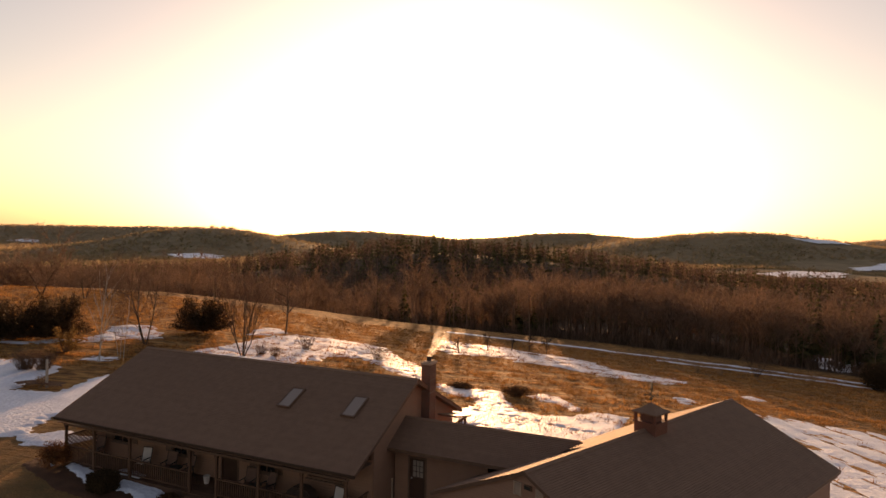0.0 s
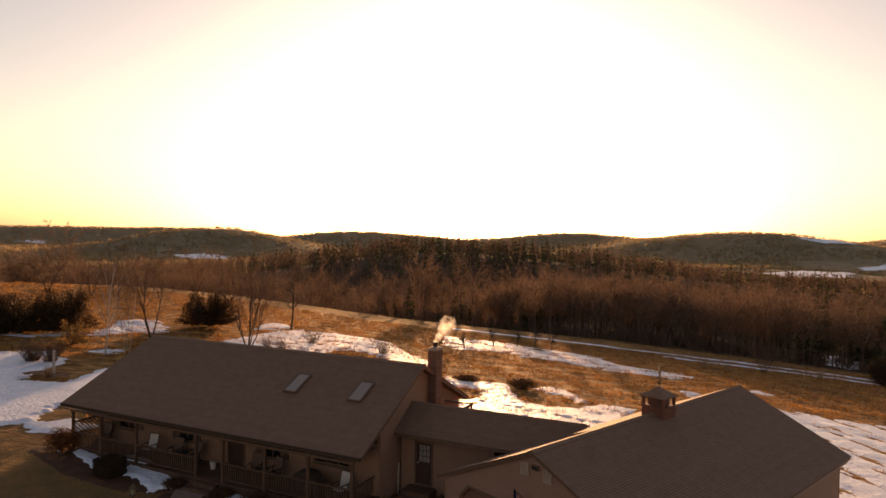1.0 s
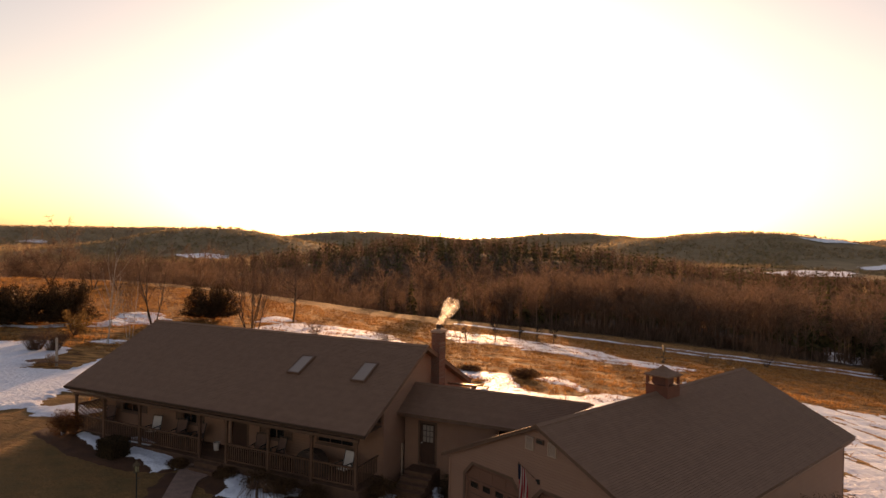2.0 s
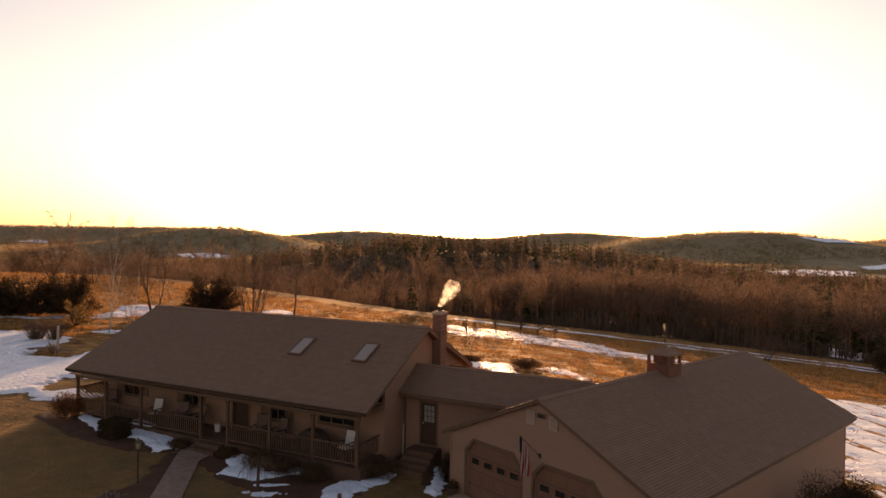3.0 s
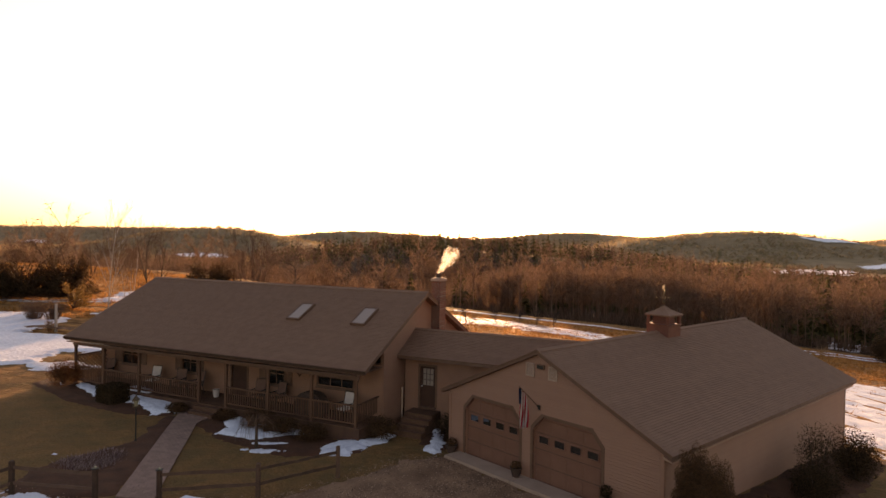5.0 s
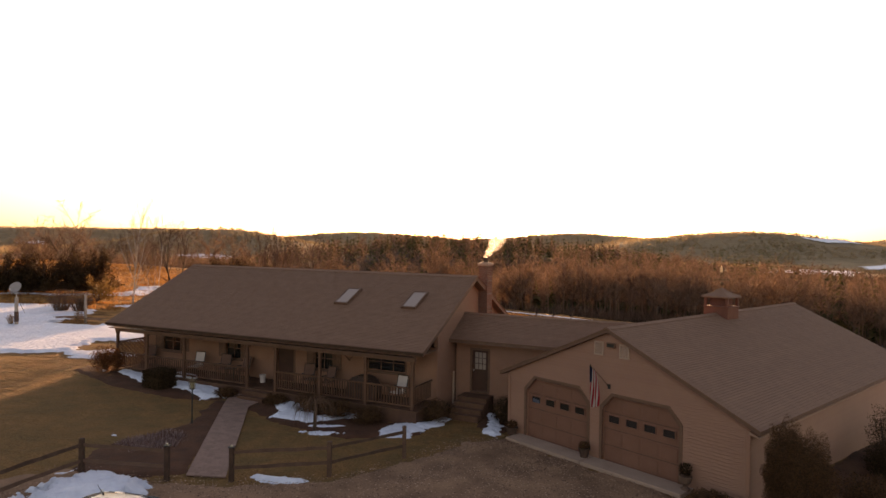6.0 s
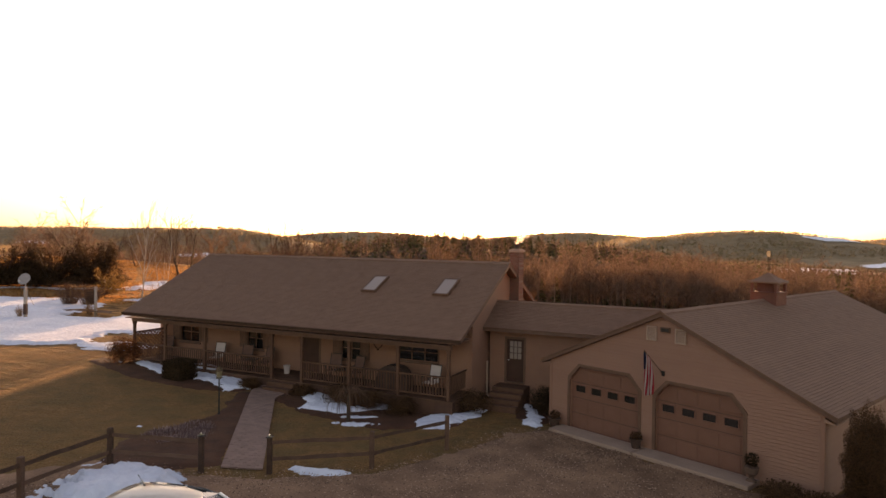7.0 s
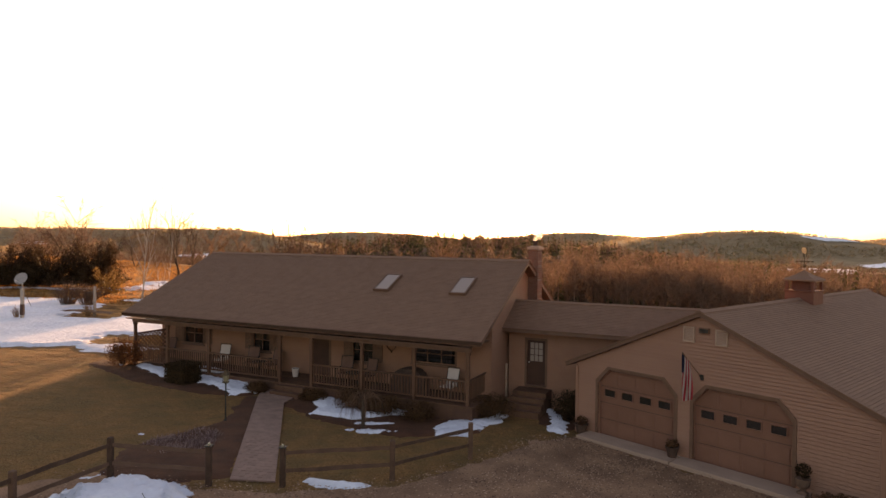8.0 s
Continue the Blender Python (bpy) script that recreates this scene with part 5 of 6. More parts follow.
def leaf_mass(rs, n, rx, ry, rz, size, shell=0.55, flat=0.0, lumps=0):
    """Small leaf blades in and on an uneven ellipsoid standing on the ground."""
    d = unit(rs.normal(0, 1, (n, 3)))
    k = rs.uniform(shell, 1.0, n) ** 0.6
    for j in range(lumps):
        c = d @ unit(rs.normal(0, 1, (1, 3)))[0]
        k = k * np.where(c > 0.6, 1 + rs.uniform(0.15, 0.5) * (c - 0.6), 1.0)
    k = k * (1 + 0.1 * np.sin(d[:, 0] * 9 + 1) * np.sin(d[:, 1] * 8) + 0.08 * np.sin(d[:, 2] * 13 + d[:, 0] * 6))
    p = np.stack([d[:, 0] * rx * k, d[:, 1] * ry * k, rz * (0.5 + 0.5 * d[:, 2] * k)], 1)
    a = unit(rs.normal(0, 1, (n, 3)))
    b = unit(np.cross(a, d))
    a = a * (1 - flat) + d * flat
    s = size * rs.uniform(0.6, 1.4, (n, 1))
    w = 0.3 if flat < 0.42 else 0.16
    V = np.stack([p - b * s * w, p + a * s * 0.7, p + b * s * w, p - a * s * 0.5], 1).reshape(-1, 3)
    return V, np.arange(4 * n).reshape(-1, 4)


def bush(name, x, y, rx, ry, rz, n, size, seed, label, material, category="shrub", group="", flat=0.3, lumps=6, z=None, rz_deg=0.0):
    t = thing(name, pose(x, y, (ground_at(x, y) if z is None else z) - 0.03, 0, 0, rz_deg), label, category, group)
    rs = np.random.RandomState(seed)
    fine = 2.2 if category == "evergreen" else 1.25
    V, F = leaf_mass(rs, int(n * 4.4 * fine), rx, ry, rz, size * 0.5 / fine ** 0.5, 0.3 if category == "evergreen" else 0.12, min(flat, 0.35), lumps)
    o = new("foliage", mesh_from("foliage", V, F, material))
    o.parent = t
    S = Sticks()
    for i in range(9):
        a = rs.uniform(0, 6.28)
        S.stick(np.zeros(3), np.array([math.cos(a) * rx * 0.6, math.sin(a) * ry * 0.6, rz * rs.uniform(0.5, 0.85)]), 0.03, 0.01, 4)
    V, F = S.arrays()
    o = new("stems", mesh_from("stems", V, F, M_BARK))
    o.parent = t
    return t


def twig_bush(name, x, y, height, width, n, seed, label, material=None, category="shrub", group=""):
    t = thing(name, pose(x, y, ground_at(x, y) - 0.03), label, category, group)
    rs = np.random.RandomState(seed)
    S = Sticks()
    for i in range(n):
        a, k = rs.uniform(0, 6.28), rs.uniform(0.1, 1)
        b = np.array([math.cos(a) * k * width * 0.3, math.sin(a) * k * width * 0.3, 0])
        e = np.array([math.cos(a) * k * width, math.sin(a) * k * width, height * rs.uniform(0.6, 1.0)])
        m = (b + e) / 2 + np.array([0, 0, height * 0.08]) + rs.normal(0, 0.04, 3)
        S.stick(b, m, 0.013, 0.009)
        S.stick(m, e, 0.009, 0.004)
        for j in range(3):
            f = e + (m - e) * rs.uniform(0, 0.8)
            S.stick(f, f + rs.normal(0, 0.12, 3) * height + np.array([0, 0, height * 0.15]), 0.006, 0.003)
    V, F = S.arrays()
    o = new("brushwood", mesh_from("brushwood", V, F, material or M_TWIG))
    o.parent = t
    return t


# garden and field trees
bare_tree("birch_tree", -30.2, 55.7, 9.6, 501, "slender white-barked birch, leafless, beside the snow", 1, 3, (15, 6, 4), 0.5, 0.5, 0.05, M_BIRCH, lean=0.02, bend=0.05, min_r=0.005)
bare_tree("birch_tree", -30.5, 55.9, 7.6, 502, "slender white-barked birch, leafless and leaning", 1, 3, (10, 5, 3), 0.5, 0.5, 0.036, M_BIRCH, lean=0.16, bend=0.06, min_r=0.005)
bare_tree("birch_tree", -28.7, 56.9, 6.8, 503, "thin white-barked birch, leafless, beside the snow", 1, 3, (9, 5, 3), 0.5, 0.6, 0.032, M_BIRCH, lean=0.05, bend=0.05, min_r=0.005)
bare_tree("birch_tree", -29.4, 57.6, 6.4, 504, "thin white-barked birch, leafless, leaning aside", 2, 3, (8, 5, 3), 0.5, 0.5, 0.034, M_BIRCH, lean=0.1, bend=0.05, min_r=0.005)
bare_tree("maple_tree", -30.6, 65.2, 8.6, 505, "leafless forked tree with a dark wide open crown", 3, 3, (11, 7, 5), 0.62, 0.4, 0.12, lean=0.42, min_r=0.006)
bare_tree("maple_tree", -19.8, 62.8, 8.8, 506, "leafless vase-shaped tree with many upright limbs", 7, 3, (10, 6, 4), 0.4, 0.7, 0.12, lean=0.42, min_r=0.005)
bare_tree("maple_tree", -20.2, 81.7, 7.6, 507, "leafless round-crowned tree in the field", 1, 3, (15, 9, 6), 0.85, 0.3, 0.13)
bare_tree("maple_tree", -63.5, 100.0, 6.4, 508, "leafless spreading tree at the field edge", 2, 3, (11, 8, 5), 1.0, 0.1, 0.14, lean=0.4, min_r=0.008)
bare_tree("maple_tree", -55.5, 98.0, 5.4, 509, "leafless spreading tree at the field edge", 2, 3, (11, 8, 5), 0.9, 0.1, 0.12, lean=0.35, min_r=0.008)
bare_tree("maple_tree", -52.5, 99.5, 5.8, 510, "leafless spreading tree at the field edge", 3, 3, (10, 7, 5), 0.8, 0.1, 0.12, lean=0.4, min_r=0.008)
for i, (x, y, h) in enumerate(((-1.0, 82.1, 2.4), (2.4, 83.4, 2.2), (6.7, 90.9, 2.4), (10.6, 94.7, 2.4), (13.4, 96.2, 2.7), (15.7, 93.9, 3.0))):
    bare_tree("sapling", x, y, h, 520 + i, "small leafless orchard sapling in the field", 1, 2, (11, 7), 0.9, 0.3, 0.08, category="sapling", group="orchard saplings", min_r=0.025)
for i, (x, y, h, w) in enumerate(((-18.4, 64.6, 1.2, 1.0), (-16.9, 64.2, 1.1, 0.9), (-15.0, 70.2, 1.7, 1.3), (-6.8, 69.0, 1.9, 1.3), (-33.6, 50.9, 1.7, 1.3), (-32.3, 51.2, 1.5, 1.2))):
    twig_bush("bare_shrub", x, y, h, w, 70 if i < 4 else 210, 540 + i, "leafless brown twiggy shrub standing in snow", group="bare shrubs")
bare_tree("field_bush", 48.1, 95.7, 4.4, 550, "round leafless russet bush by the field road", 6, 2, (8, 6), 0.7, 0.3, 0.1, category="shrub", lean=0.7, min_r=0.012)
for i, (x, y, h) in enumerate(((38, 93, 1.7), (40.5, 91, 1.3), (58, 98, 1.6))):
    twig_bush("field_shrub", x, y, h, h * 0.7, 50, 560 + i, "small russet shrub by the field road", M_DRY)

# dark spreading pines by the side lawn
def spreading_pine(x, y, rx, rz, limbs, seed, label, material):
    t = thing("spreading_pine", pose(x, y, ground_at(x, y) - 0.03), label, "pine", "spreading pines")
    rs = np.random.RandomState(seed)
    S = Sticks()
    A, D, L = [], [], []
    for i in range(limbs):
        a, e = rs.uniform(0, 6.28), rs.uniform(0.02, 1.0)
        reach = rx * (1.05 - 0.45 * e) * rs.uniform(0.75, 1.15)
        tip = np.array([math.cos(a) * reach, math.sin(a) * reach, rz * (0.12 + 0.86 * e) * rs.uniform(0.85, 1.05)])
        S.stick(np.array([0, 0, rz * 0.05]), tip * 0.95, 0.05, 0.012, 3)
        m = 95
        s = rs.uniform(0.25, 1.0, (m, 1)) ** 0.7
        A.append(tip * s + rs.normal(0, 0.16, (m, 3)) * np.array([1, 1, 0.7]))
        D.append(unit(tip[None] * 0.25 / rx + rs.normal(0, 0.5, (m, 3)) + np.array([0, 0, 0.25])))
    p, d = np.concatenate(A), np.concatenate(D)
    p[:, 2] = np.maximum(p[:, 2], 0.05)
    sd = unit(np.cross(d, rs.normal(0, 1, p.shape)))
    ln = rs.uniform(0.16, 0.34, (len(p), 1))
    V = np.stack([p - sd * 0.035, p + sd * 0.035, p + d * ln], 1).reshape(-1, 3)
    i = np.arange(len(p)) * 3
    for nm, VV, FF, mt in (("needles", V, np.stack([i, i + 1, i + 2, i + 2], 1), material), ("wood", *S.arrays(), M_CLAY)):
        o = new(nm, mesh_from(nm, VV, FF, mt))
        o.parent = t


for i, (x, y, rx, rz, n) in enumerate(((-39.4, 64.8, 2.9, 4.9, 150), (-42.8, 63.2, 2.9, 4.1, 140), (-46.2, 61.8, 3.0, 4.1, 140), (-49.8, 60.6, 3.0, 4.2, 125), (-53.5, 59.5, 3.0, 4.2, 100))):
    spreading_pine(x, y, rx, rz, n, 570 + i, "dark low spreading pine beside the snowy lawn", M_NEEDLE)
spreading_pine(-34.9, 58.3, 1.9, 2.6, 17, 577, "thin brown spreading pine, coloured sunlit gold, at the row's end", M_SUNLITPINE)
spreading_pine(-28.4, 75.4, 3.5, 4.6, 170, 580, "dark dense round pine standing in the field", M_NEEDLE)
bush("juniper_bush", 6.8, 55.9, 1.35, 1.1, 0.95, 900, 0.2, 581, "dark round evergreen bush behind the house", M_LEAF)
bush("juniper_bush", 1.8, 56.9, 1.1, 0.9, 0.6, 700, 0.2, 582, "dark low evergreen bush behind the house", M_LEAF)
bush("field_evergreen", 66.5, 95.0, 3.0, 2.6, 4.4, 2200, 0.45, 583, "dark evergreen bush by the field road", M_NEEDLE)
bush("field_evergreen", 70.5, 93.0, 3.2, 2.6, 4.0, 2000, 0.45, 584, "dark evergreen bush by the field road", M_NEEDLE)

# shrubs round the house
def box_hedge():
    t = thing("box_hedge", HOUSE @ pose(4.85, -0.95, 0.28), "dark clipped square hedge in the porch bed", "hedge")
    rs = np.random.RandomState(590)
    V, F = [], []
    for i in range(4800):
        p = rs.uniform(-1, 1, 3)
        k = rs.randint(3)
        p[k] = np.sign(p[k]) * rs.uniform(0.85, 1.03)
        p = p * np.array([0.54, 0.5, 0.47]) + np.array([0, 0, 0.45])
        a, b = rs.normal(0, 1, 3), rs.normal(0, 1, 3)
        a, b = a / np.linalg.norm(a) * 0.045, b / np.linalg.norm(b) * 0.026
        q = len(V)
        V += [p - b, p + a, p + b, p - a]
        F.append((q, q + 1, q + 2, q + 3))
    o = new("foliage", mesh_from("foliage", V, F, M_NEEDLE))
    o.parent = t
    part("core", box(new_bm(), -0.49, 0.49, -0.45, 0.45, 0.0, 0.86, 0.05), M_NEEDLE, t)


box_hedge()
x, y = hp(0.3, -0.15)
bush("burning_bush", x, y, 0.8, 0.75, 1.3, 1500, 0.13, 591, "russet leafy bush at the porch end", M_RUSSET)
for i, (u, v, rx, rz) in enumerate(((12.9, -0.35, 0.75, 0.85), (14.2, -0.3, 0.7, 0.75), (15.6, -0.3, 0.7, 0.7), (17.9, 1.3, 0.8, 0.95), (8.3, -0.35, 0.45, 0.5), (10.9, -0.1, 0.5, 0.5))):
    x, y = hp(u, v)
    bush("porch_shrub", x, y, rx, rx * 0.85, rz, 1000, 0.11, 600 + i, "dark brown low rounded shrub in the porch bed", M_LEAF, group="porch shrubs")
x, y = gp(-1.75, 1.1)
bush("yew_bush", x, y, 0.85, 0.8, 1.15, 1500, 0.12, 610, "dark dense rounded yew in the garage corner", M_NEEDLE)
# evergreens beside the garage
for i, (u, v, rx, rz) in enumerate(((9.25, -0.3, 0.56, 2.75), (9.9, -0.55, 0.66, 2.7))):
    x, y = gp(u, v)
    bush("arborvitae", x, y, rx, rx, rz, 6500, 0.1, 620 + i, "tall round-topped brownish evergreen beside the garage", M_LEAF, "evergreen", "garage evergreens", flat=0.6, lumps=2)
for i, (u, v, rx, rz, n, sz) in enumerate(((10.5, 2.3, 0.75, 1.2, 1800, 0.12), (9.5, 8.2, 0.75, 2.3, 700, 0.12), (10.0, 6.6, 0.85, 1.2, 1900, 0.12), (10.2, 10.1, 0.85, 1.75, 2400, 0.12), (7.5, -0.85, 0.6, 0.55, 900, 0.1), (8.5, -0.95, 0.6, 0.6, 900, 0.1))):
    x, y = gp(u, v)
    bush("foundation_shrub", x, y, rx, rx * 0.9, rz, n, sz, 630 + i, "dark shaded foundation shrub beside the garage", M_LEAF if i in (0, 4, 5) else M_NEEDLE, group="garage shrubs")


# ---- dry grass ----
def tufts(seed, blades, h, spread):
    rs = np.random.RandomState(seed)
    a, k = rs.uniform(0, 6.28, blades), rs.uniform(0, 1, blades)
    base = np.stack([np.cos(a) * k * spread, np.sin(a) * k * spread, np.zeros(blades) - 0.02], 1)
    out = np.stack([np.cos(a), np.sin(a), np.zeros(blades)], 1) * rs.uniform(0.1, 0.7, (blades, 1)) * h
    tip = base + out + np.array([0, 0, 1]) * (h * rs.uniform(0.5, 1.0, (blades, 1)))
    side = np.stack([-np.sin(a + 0.6), np.cos(a + 0.6), np.zeros(blades)], 1) * h * 0.09
    V = np.stack([base - side, base + side, tip], 1).reshape(-1, 3)
    i = np.arange(blades) * 3
    return V, np.stack([i, i + 1, i + 2, i + 2], 1)


def near_building(X, Y, pad=0.3):
    out = np.zeros(X.shape, bool)
    for M, u0, u1, v0, v1 in ((HOUSE, 0.0, 19.3, -0.2, 11.3), (GARAGE, -1.2, 8.6, -1.0, 15.8), (HOUSE, 17, 26, 2.5, 7.0)):
        inv = M.inverted()
        U = inv[0][0] * X + inv[0][1] * Y + inv[0][3]
        V = inv[1][0] * X + inv[1][1] * Y + inv[1][3]
        out |= (U > u0 - pad) & (U < u1 + pad) & (V > v0 - pad) & (V < v1 + pad)
    return out


def build_grass():
    rs = np.random.RandomState(77)
    T = [tufts(700 + i, 7, 0.4, 0.22) for i in range(6)]
    scatter("field_grass", T, spots_in(rs, 44000, -75, 80, 38, 112, lambda X, Y: (Y < wood_edge(X) - 4) & in_view(X, Y) & ~near_building(X, Y, 1.5) & ~((X < -22) & (Y < 53)) & ~((X > 19) & (Y < 58) & (rs.uniform(0, 1, X.shape) < 0.97)) & (1.4 * waves(X * 0.5, Y, 3, 15) + rs.uniform(-0.35, 0.35, X.shape) > -0.02), 6, 0.55, 1.25), M_FIELDGRASS, "tussocks of dry orange grass across the field", "grass")
    T2 = [tufts(740 + i, 7, 0.11, 0.16) for i in range(5)]
    drive = poly_field([(-26, 0), (22, 0), (11, 15), gp(7.6, -0.75), gp(-0.4, -0.75), (-1.6, 23.6), (-3.6, 21.2), (-5.9, 19.3), (-8.7, 18.7), (-11, 18.6), (-13.6, 19.3), (-15.6, 18.0), (-26, 11)], 0.0, 1.6, 2)
    walk_f = poly_field([(-10.3, 19.0), (-8.9, 19.0), (-10.6, 27), (-10, 29), (-11.8, 29.6), (-12.2, 28)], 0.0, 1, 1)
    scatter("lawn_grass", T2, spots_in(rs, 48000, -38, 0, 16, 40, lambda X, Y: ~near_building(X, Y) & (drive(X, Y) < -0.1) & (walk_f(X, Y) < -0.1), 5, 0.7, 1.3), M_LAWNGRASS, "short dry brown lawn grass", "grass")


build_grass()


# ---- things in the yard ----
def fence_post(x, y, h, cap, label):
    z = ground_at(x, y)
    t = thing("fence_post", pose(x, y, z, 0, 0, random.uniform(-6, 6)), label, "fence post", "split-rail fence")
    bm = box(new_bm(), -0.068, 0.068, -0.068, 0.068, -0.3, h, 0.018)
    part("post", bm, M_FENCE, t)
    if cap:
        part("light_base", box(new_bm(), -0.09, 0.09, -0.09, 0.09, h, h + 0.03, 0.006), M_DARK, t)
        part("light_lens", lathe(new_bm(), [(0.034, h + 0.03), (0.04, h + 0.07), (0.02, h + 0.085)], 10), M_LAMPGLASS, t, "small clear solar cap light")
    return t


def fence_rail(a, b, z):
    za, zb = ground_at(*a) + z, ground_at(*b) + z
    A, B = Vector((*a, za)), Vector((*b, zb))
    mid = (A + B) / 2
    t = thing("fence_rail", pose(*mid), "weathered split-wood fence rail between two posts", "fence rail", "split-rail fence")
    bm = new_bm()
    n = 6
    rings = []
    d = (B - A).normalized()
    side = Vector((-d.y, d.x, 0))
    for i in range(n + 1):
        c = A + (B - A) * (i / n) - mid + Vector((0, 0, random.uniform(-0.012, 0.012)))
        w, hh = 0.032 + random.uniform(0, 0.012), 0.062 + random.uniform(-0.01, 0.01)
        rings.append([bm.verts.new(c + side * w + Vector((0, 0, hh * 0.6))), bm.verts.new(c + side * w * 0.6 - Vector((0, 0, hh))), bm.verts.new(c - side * w - Vector((0, 0, hh * 0.7))), bm.verts.new(c - side * w * 0.7 + Vector((0, 0, hh)))])
    for p, q in zip(rings, rings[1:]):
        for k in range(4):
            bm.faces.new((p[k], p[(k + 1) % 4], q[(k + 1) % 4], q[k]))
    bm.faces.new(rings[0][::-1])
    bm.faces.new(rings[-1])
    bmesh.ops.recalc_face_normals(bm, faces=bm.faces[:])
    part("rail", bm, M_FENCE, t)


runs_f = [[(-15.5, 11.4), (-14.75, 13.9), (-13.95, 16.4), (-13.15, 18.9), (-10.57, 18.8)], [(-8.73, 18.99), (-5.96, 19.72), (-3.79, 21.59)]]
for run in runs_f:
    for p in run:
        gate = p in ((-10.57, 18.8), (-8.73, 18.99))
        fence_post(*p, 1.08 if not gate else 1.02, gate, "square weathered wooden fence post" + (" with a small cap light" if gate else " at the drive"))
    for a, b in zip(run, run[1:]):
        for z in (0.42, 0.88):
            fence_rail(a, b, z)


def lamp_post():
    x, y = -12.08, 24.29
    t = thing("lamp_post", pose(x, y, ground_at(x, y)), "slim dark garden lamp post with a brass lantern", "lamp post")
    part("post", lathe(new_bm(), [(0.045, -0.2), (0.045, 0.08), (0.028, 0.12), (0.026, 1.3), (0.04, 1.32), (0.03, 1.35)], 10), M_DARK, t)
    ln = new_bm()
    box(ln, -0.09, 0.09, -0.09, 0.09, 1.35, 1.38)
    for sx in (-1, 1):
        for sy in (-1, 1):
            tube(ln, (sx * 0.075, sy * 0.075, 1.38), (sx * 0.1, sy * 0.1, 1.62), 0.009, seg=4)
    lan = part("lantern", ln, M_BRONZE, t, "open brass lantern frame")
    part("glass", lathe(new_bm(), [(0.08, 1.39), (0.105, 1.61)], 4), M_LAMPGLASS, lan)
    part("cap", lathe(new_bm(), [(0.15, 1.62), (0.13, 1.66), (0.05, 1.74), (0.02, 1.8)], 8), M_BRONZE, lan)
    tube_bm = tube(new_bm(), (0.03, 0, 1.12), (0.14, 0, 1.12), 0.012)
    part("ladder_bar", tube_bm, M_DARK, t)


lamp_post()


def weeping_tree():
    x, y = -7.34, 24.03
    t = thing("weeping_cherry", pose(x, y, ground_at(x, y)), "small leafless weeping tree with drooping twigs", "tree")
    S = Sticks()
    rs = np.random.RandomState(71)
    S.stick(np.array([0, 0, -0.1]), np.array([0.02, 0, 0.95]), 0.075, 0.055, 8)
    S.stick(np.array([0.02, 0, 0.95]), np.array([0, 0.02, 1.12]), 0.055, 0.04, 8)
    V, F = S.arrays()
    o = new("trunk", mesh_from("trunk", V, F, M_BARK))
    o.parent = t
    S = Sticks()
    for i in range(46):
        a, r = rs.uniform(0, 6.28), rs.uniform(0.3, 0.85)
        p = np.array([0, 0, 1.05])
        top = 1.12 + rs.uniform(0.05, 0.22)
        q = np.array([math.cos(a) * r * 0.5, math.sin(a) * r * 0.5, top])
        e = np.array([math.cos(a) * r, math.sin(a) * r, top - rs.uniform(0.2, 0.45)])
        g = np.array([math.cos(a) * r * 1.15, math.sin(a) * r * 1.15, rs.uniform(0.2, 0.55)])
        S.stick(p, q, 0.016, 0.011)
        S.stick(q, e, 0.011, 0.007)
        S.stick(e, g, 0.007, 0.004)
    V, F = S.arrays()
    o = new("crown", mesh_from("crown", V, F, M_TWIG))
    o.parent = t


weeping_tree()


def dish_post():
    x, y = -31.9, 43.2
    t = thing("satellite_dish", pose(x, y, ground_at(x, y)), "grey satellite dish on a pale wooden post", "satellite dish")
    part("post", box(new_bm(), -0.09, 0.09, -0.09, 0.09, -0.3, 2.0, 0.02), mat("pale_post", (0.24, 0.2, 0.17), (0.4, 0.34, 0.29), 0.85, 3, 40, 0.4), t, "pale weathered square post")
    part("sleeve", box(new_bm(), -0.102, 0.102, -0.102, 0.102, 0.3, 1.0, 0.01), M_DARKDOOR, t, "dark brown painted band")
    part("mast", tube(new_bm(), (0, 0, 2.0), (0, 0, 2.45), 0.03), M_METAL, t)
    d = lathe(new_bm(), [(0.02, 0.0), (0.15, 0.012), (0.28, 0.045), (0.4, 0.1), (0.41, 0.11), (0.4, 0.115), (0.28, 0.06), (0.02, 0.02)], 24)
    dish = part("reflector", d, mat("dish_grey", (0.22, 0.2, 0.195), (0.3, 0.275, 0.27), 0.5, 4, 50, 0.05), t)
    dish.matrix_local = pose(0, -0.06, 2.62, 62, 0, 0)
    arm = new_bm()
    tube(arm, (0, -0.05, 2.3), (0, -0.62, 2.55), 0.014)
    box(arm, -0.04, 0.04, -0.7, -0.6, 2.5, 2.62, 0.01)
    part("feed_arm", arm, M_METAL, t)
    cb = tube(new_bm(), (0.13, 0, 1.75), (0.5, 0.1, 0.9), 0.012)
    part("cable", cb, M_DARK, t)
    twig_bush("dry_plant", x - 0.45, y + 0.1, 0.75, 0.3, 40, 801, "dry brown plant at the foot of a post", M_DRY, "plant")


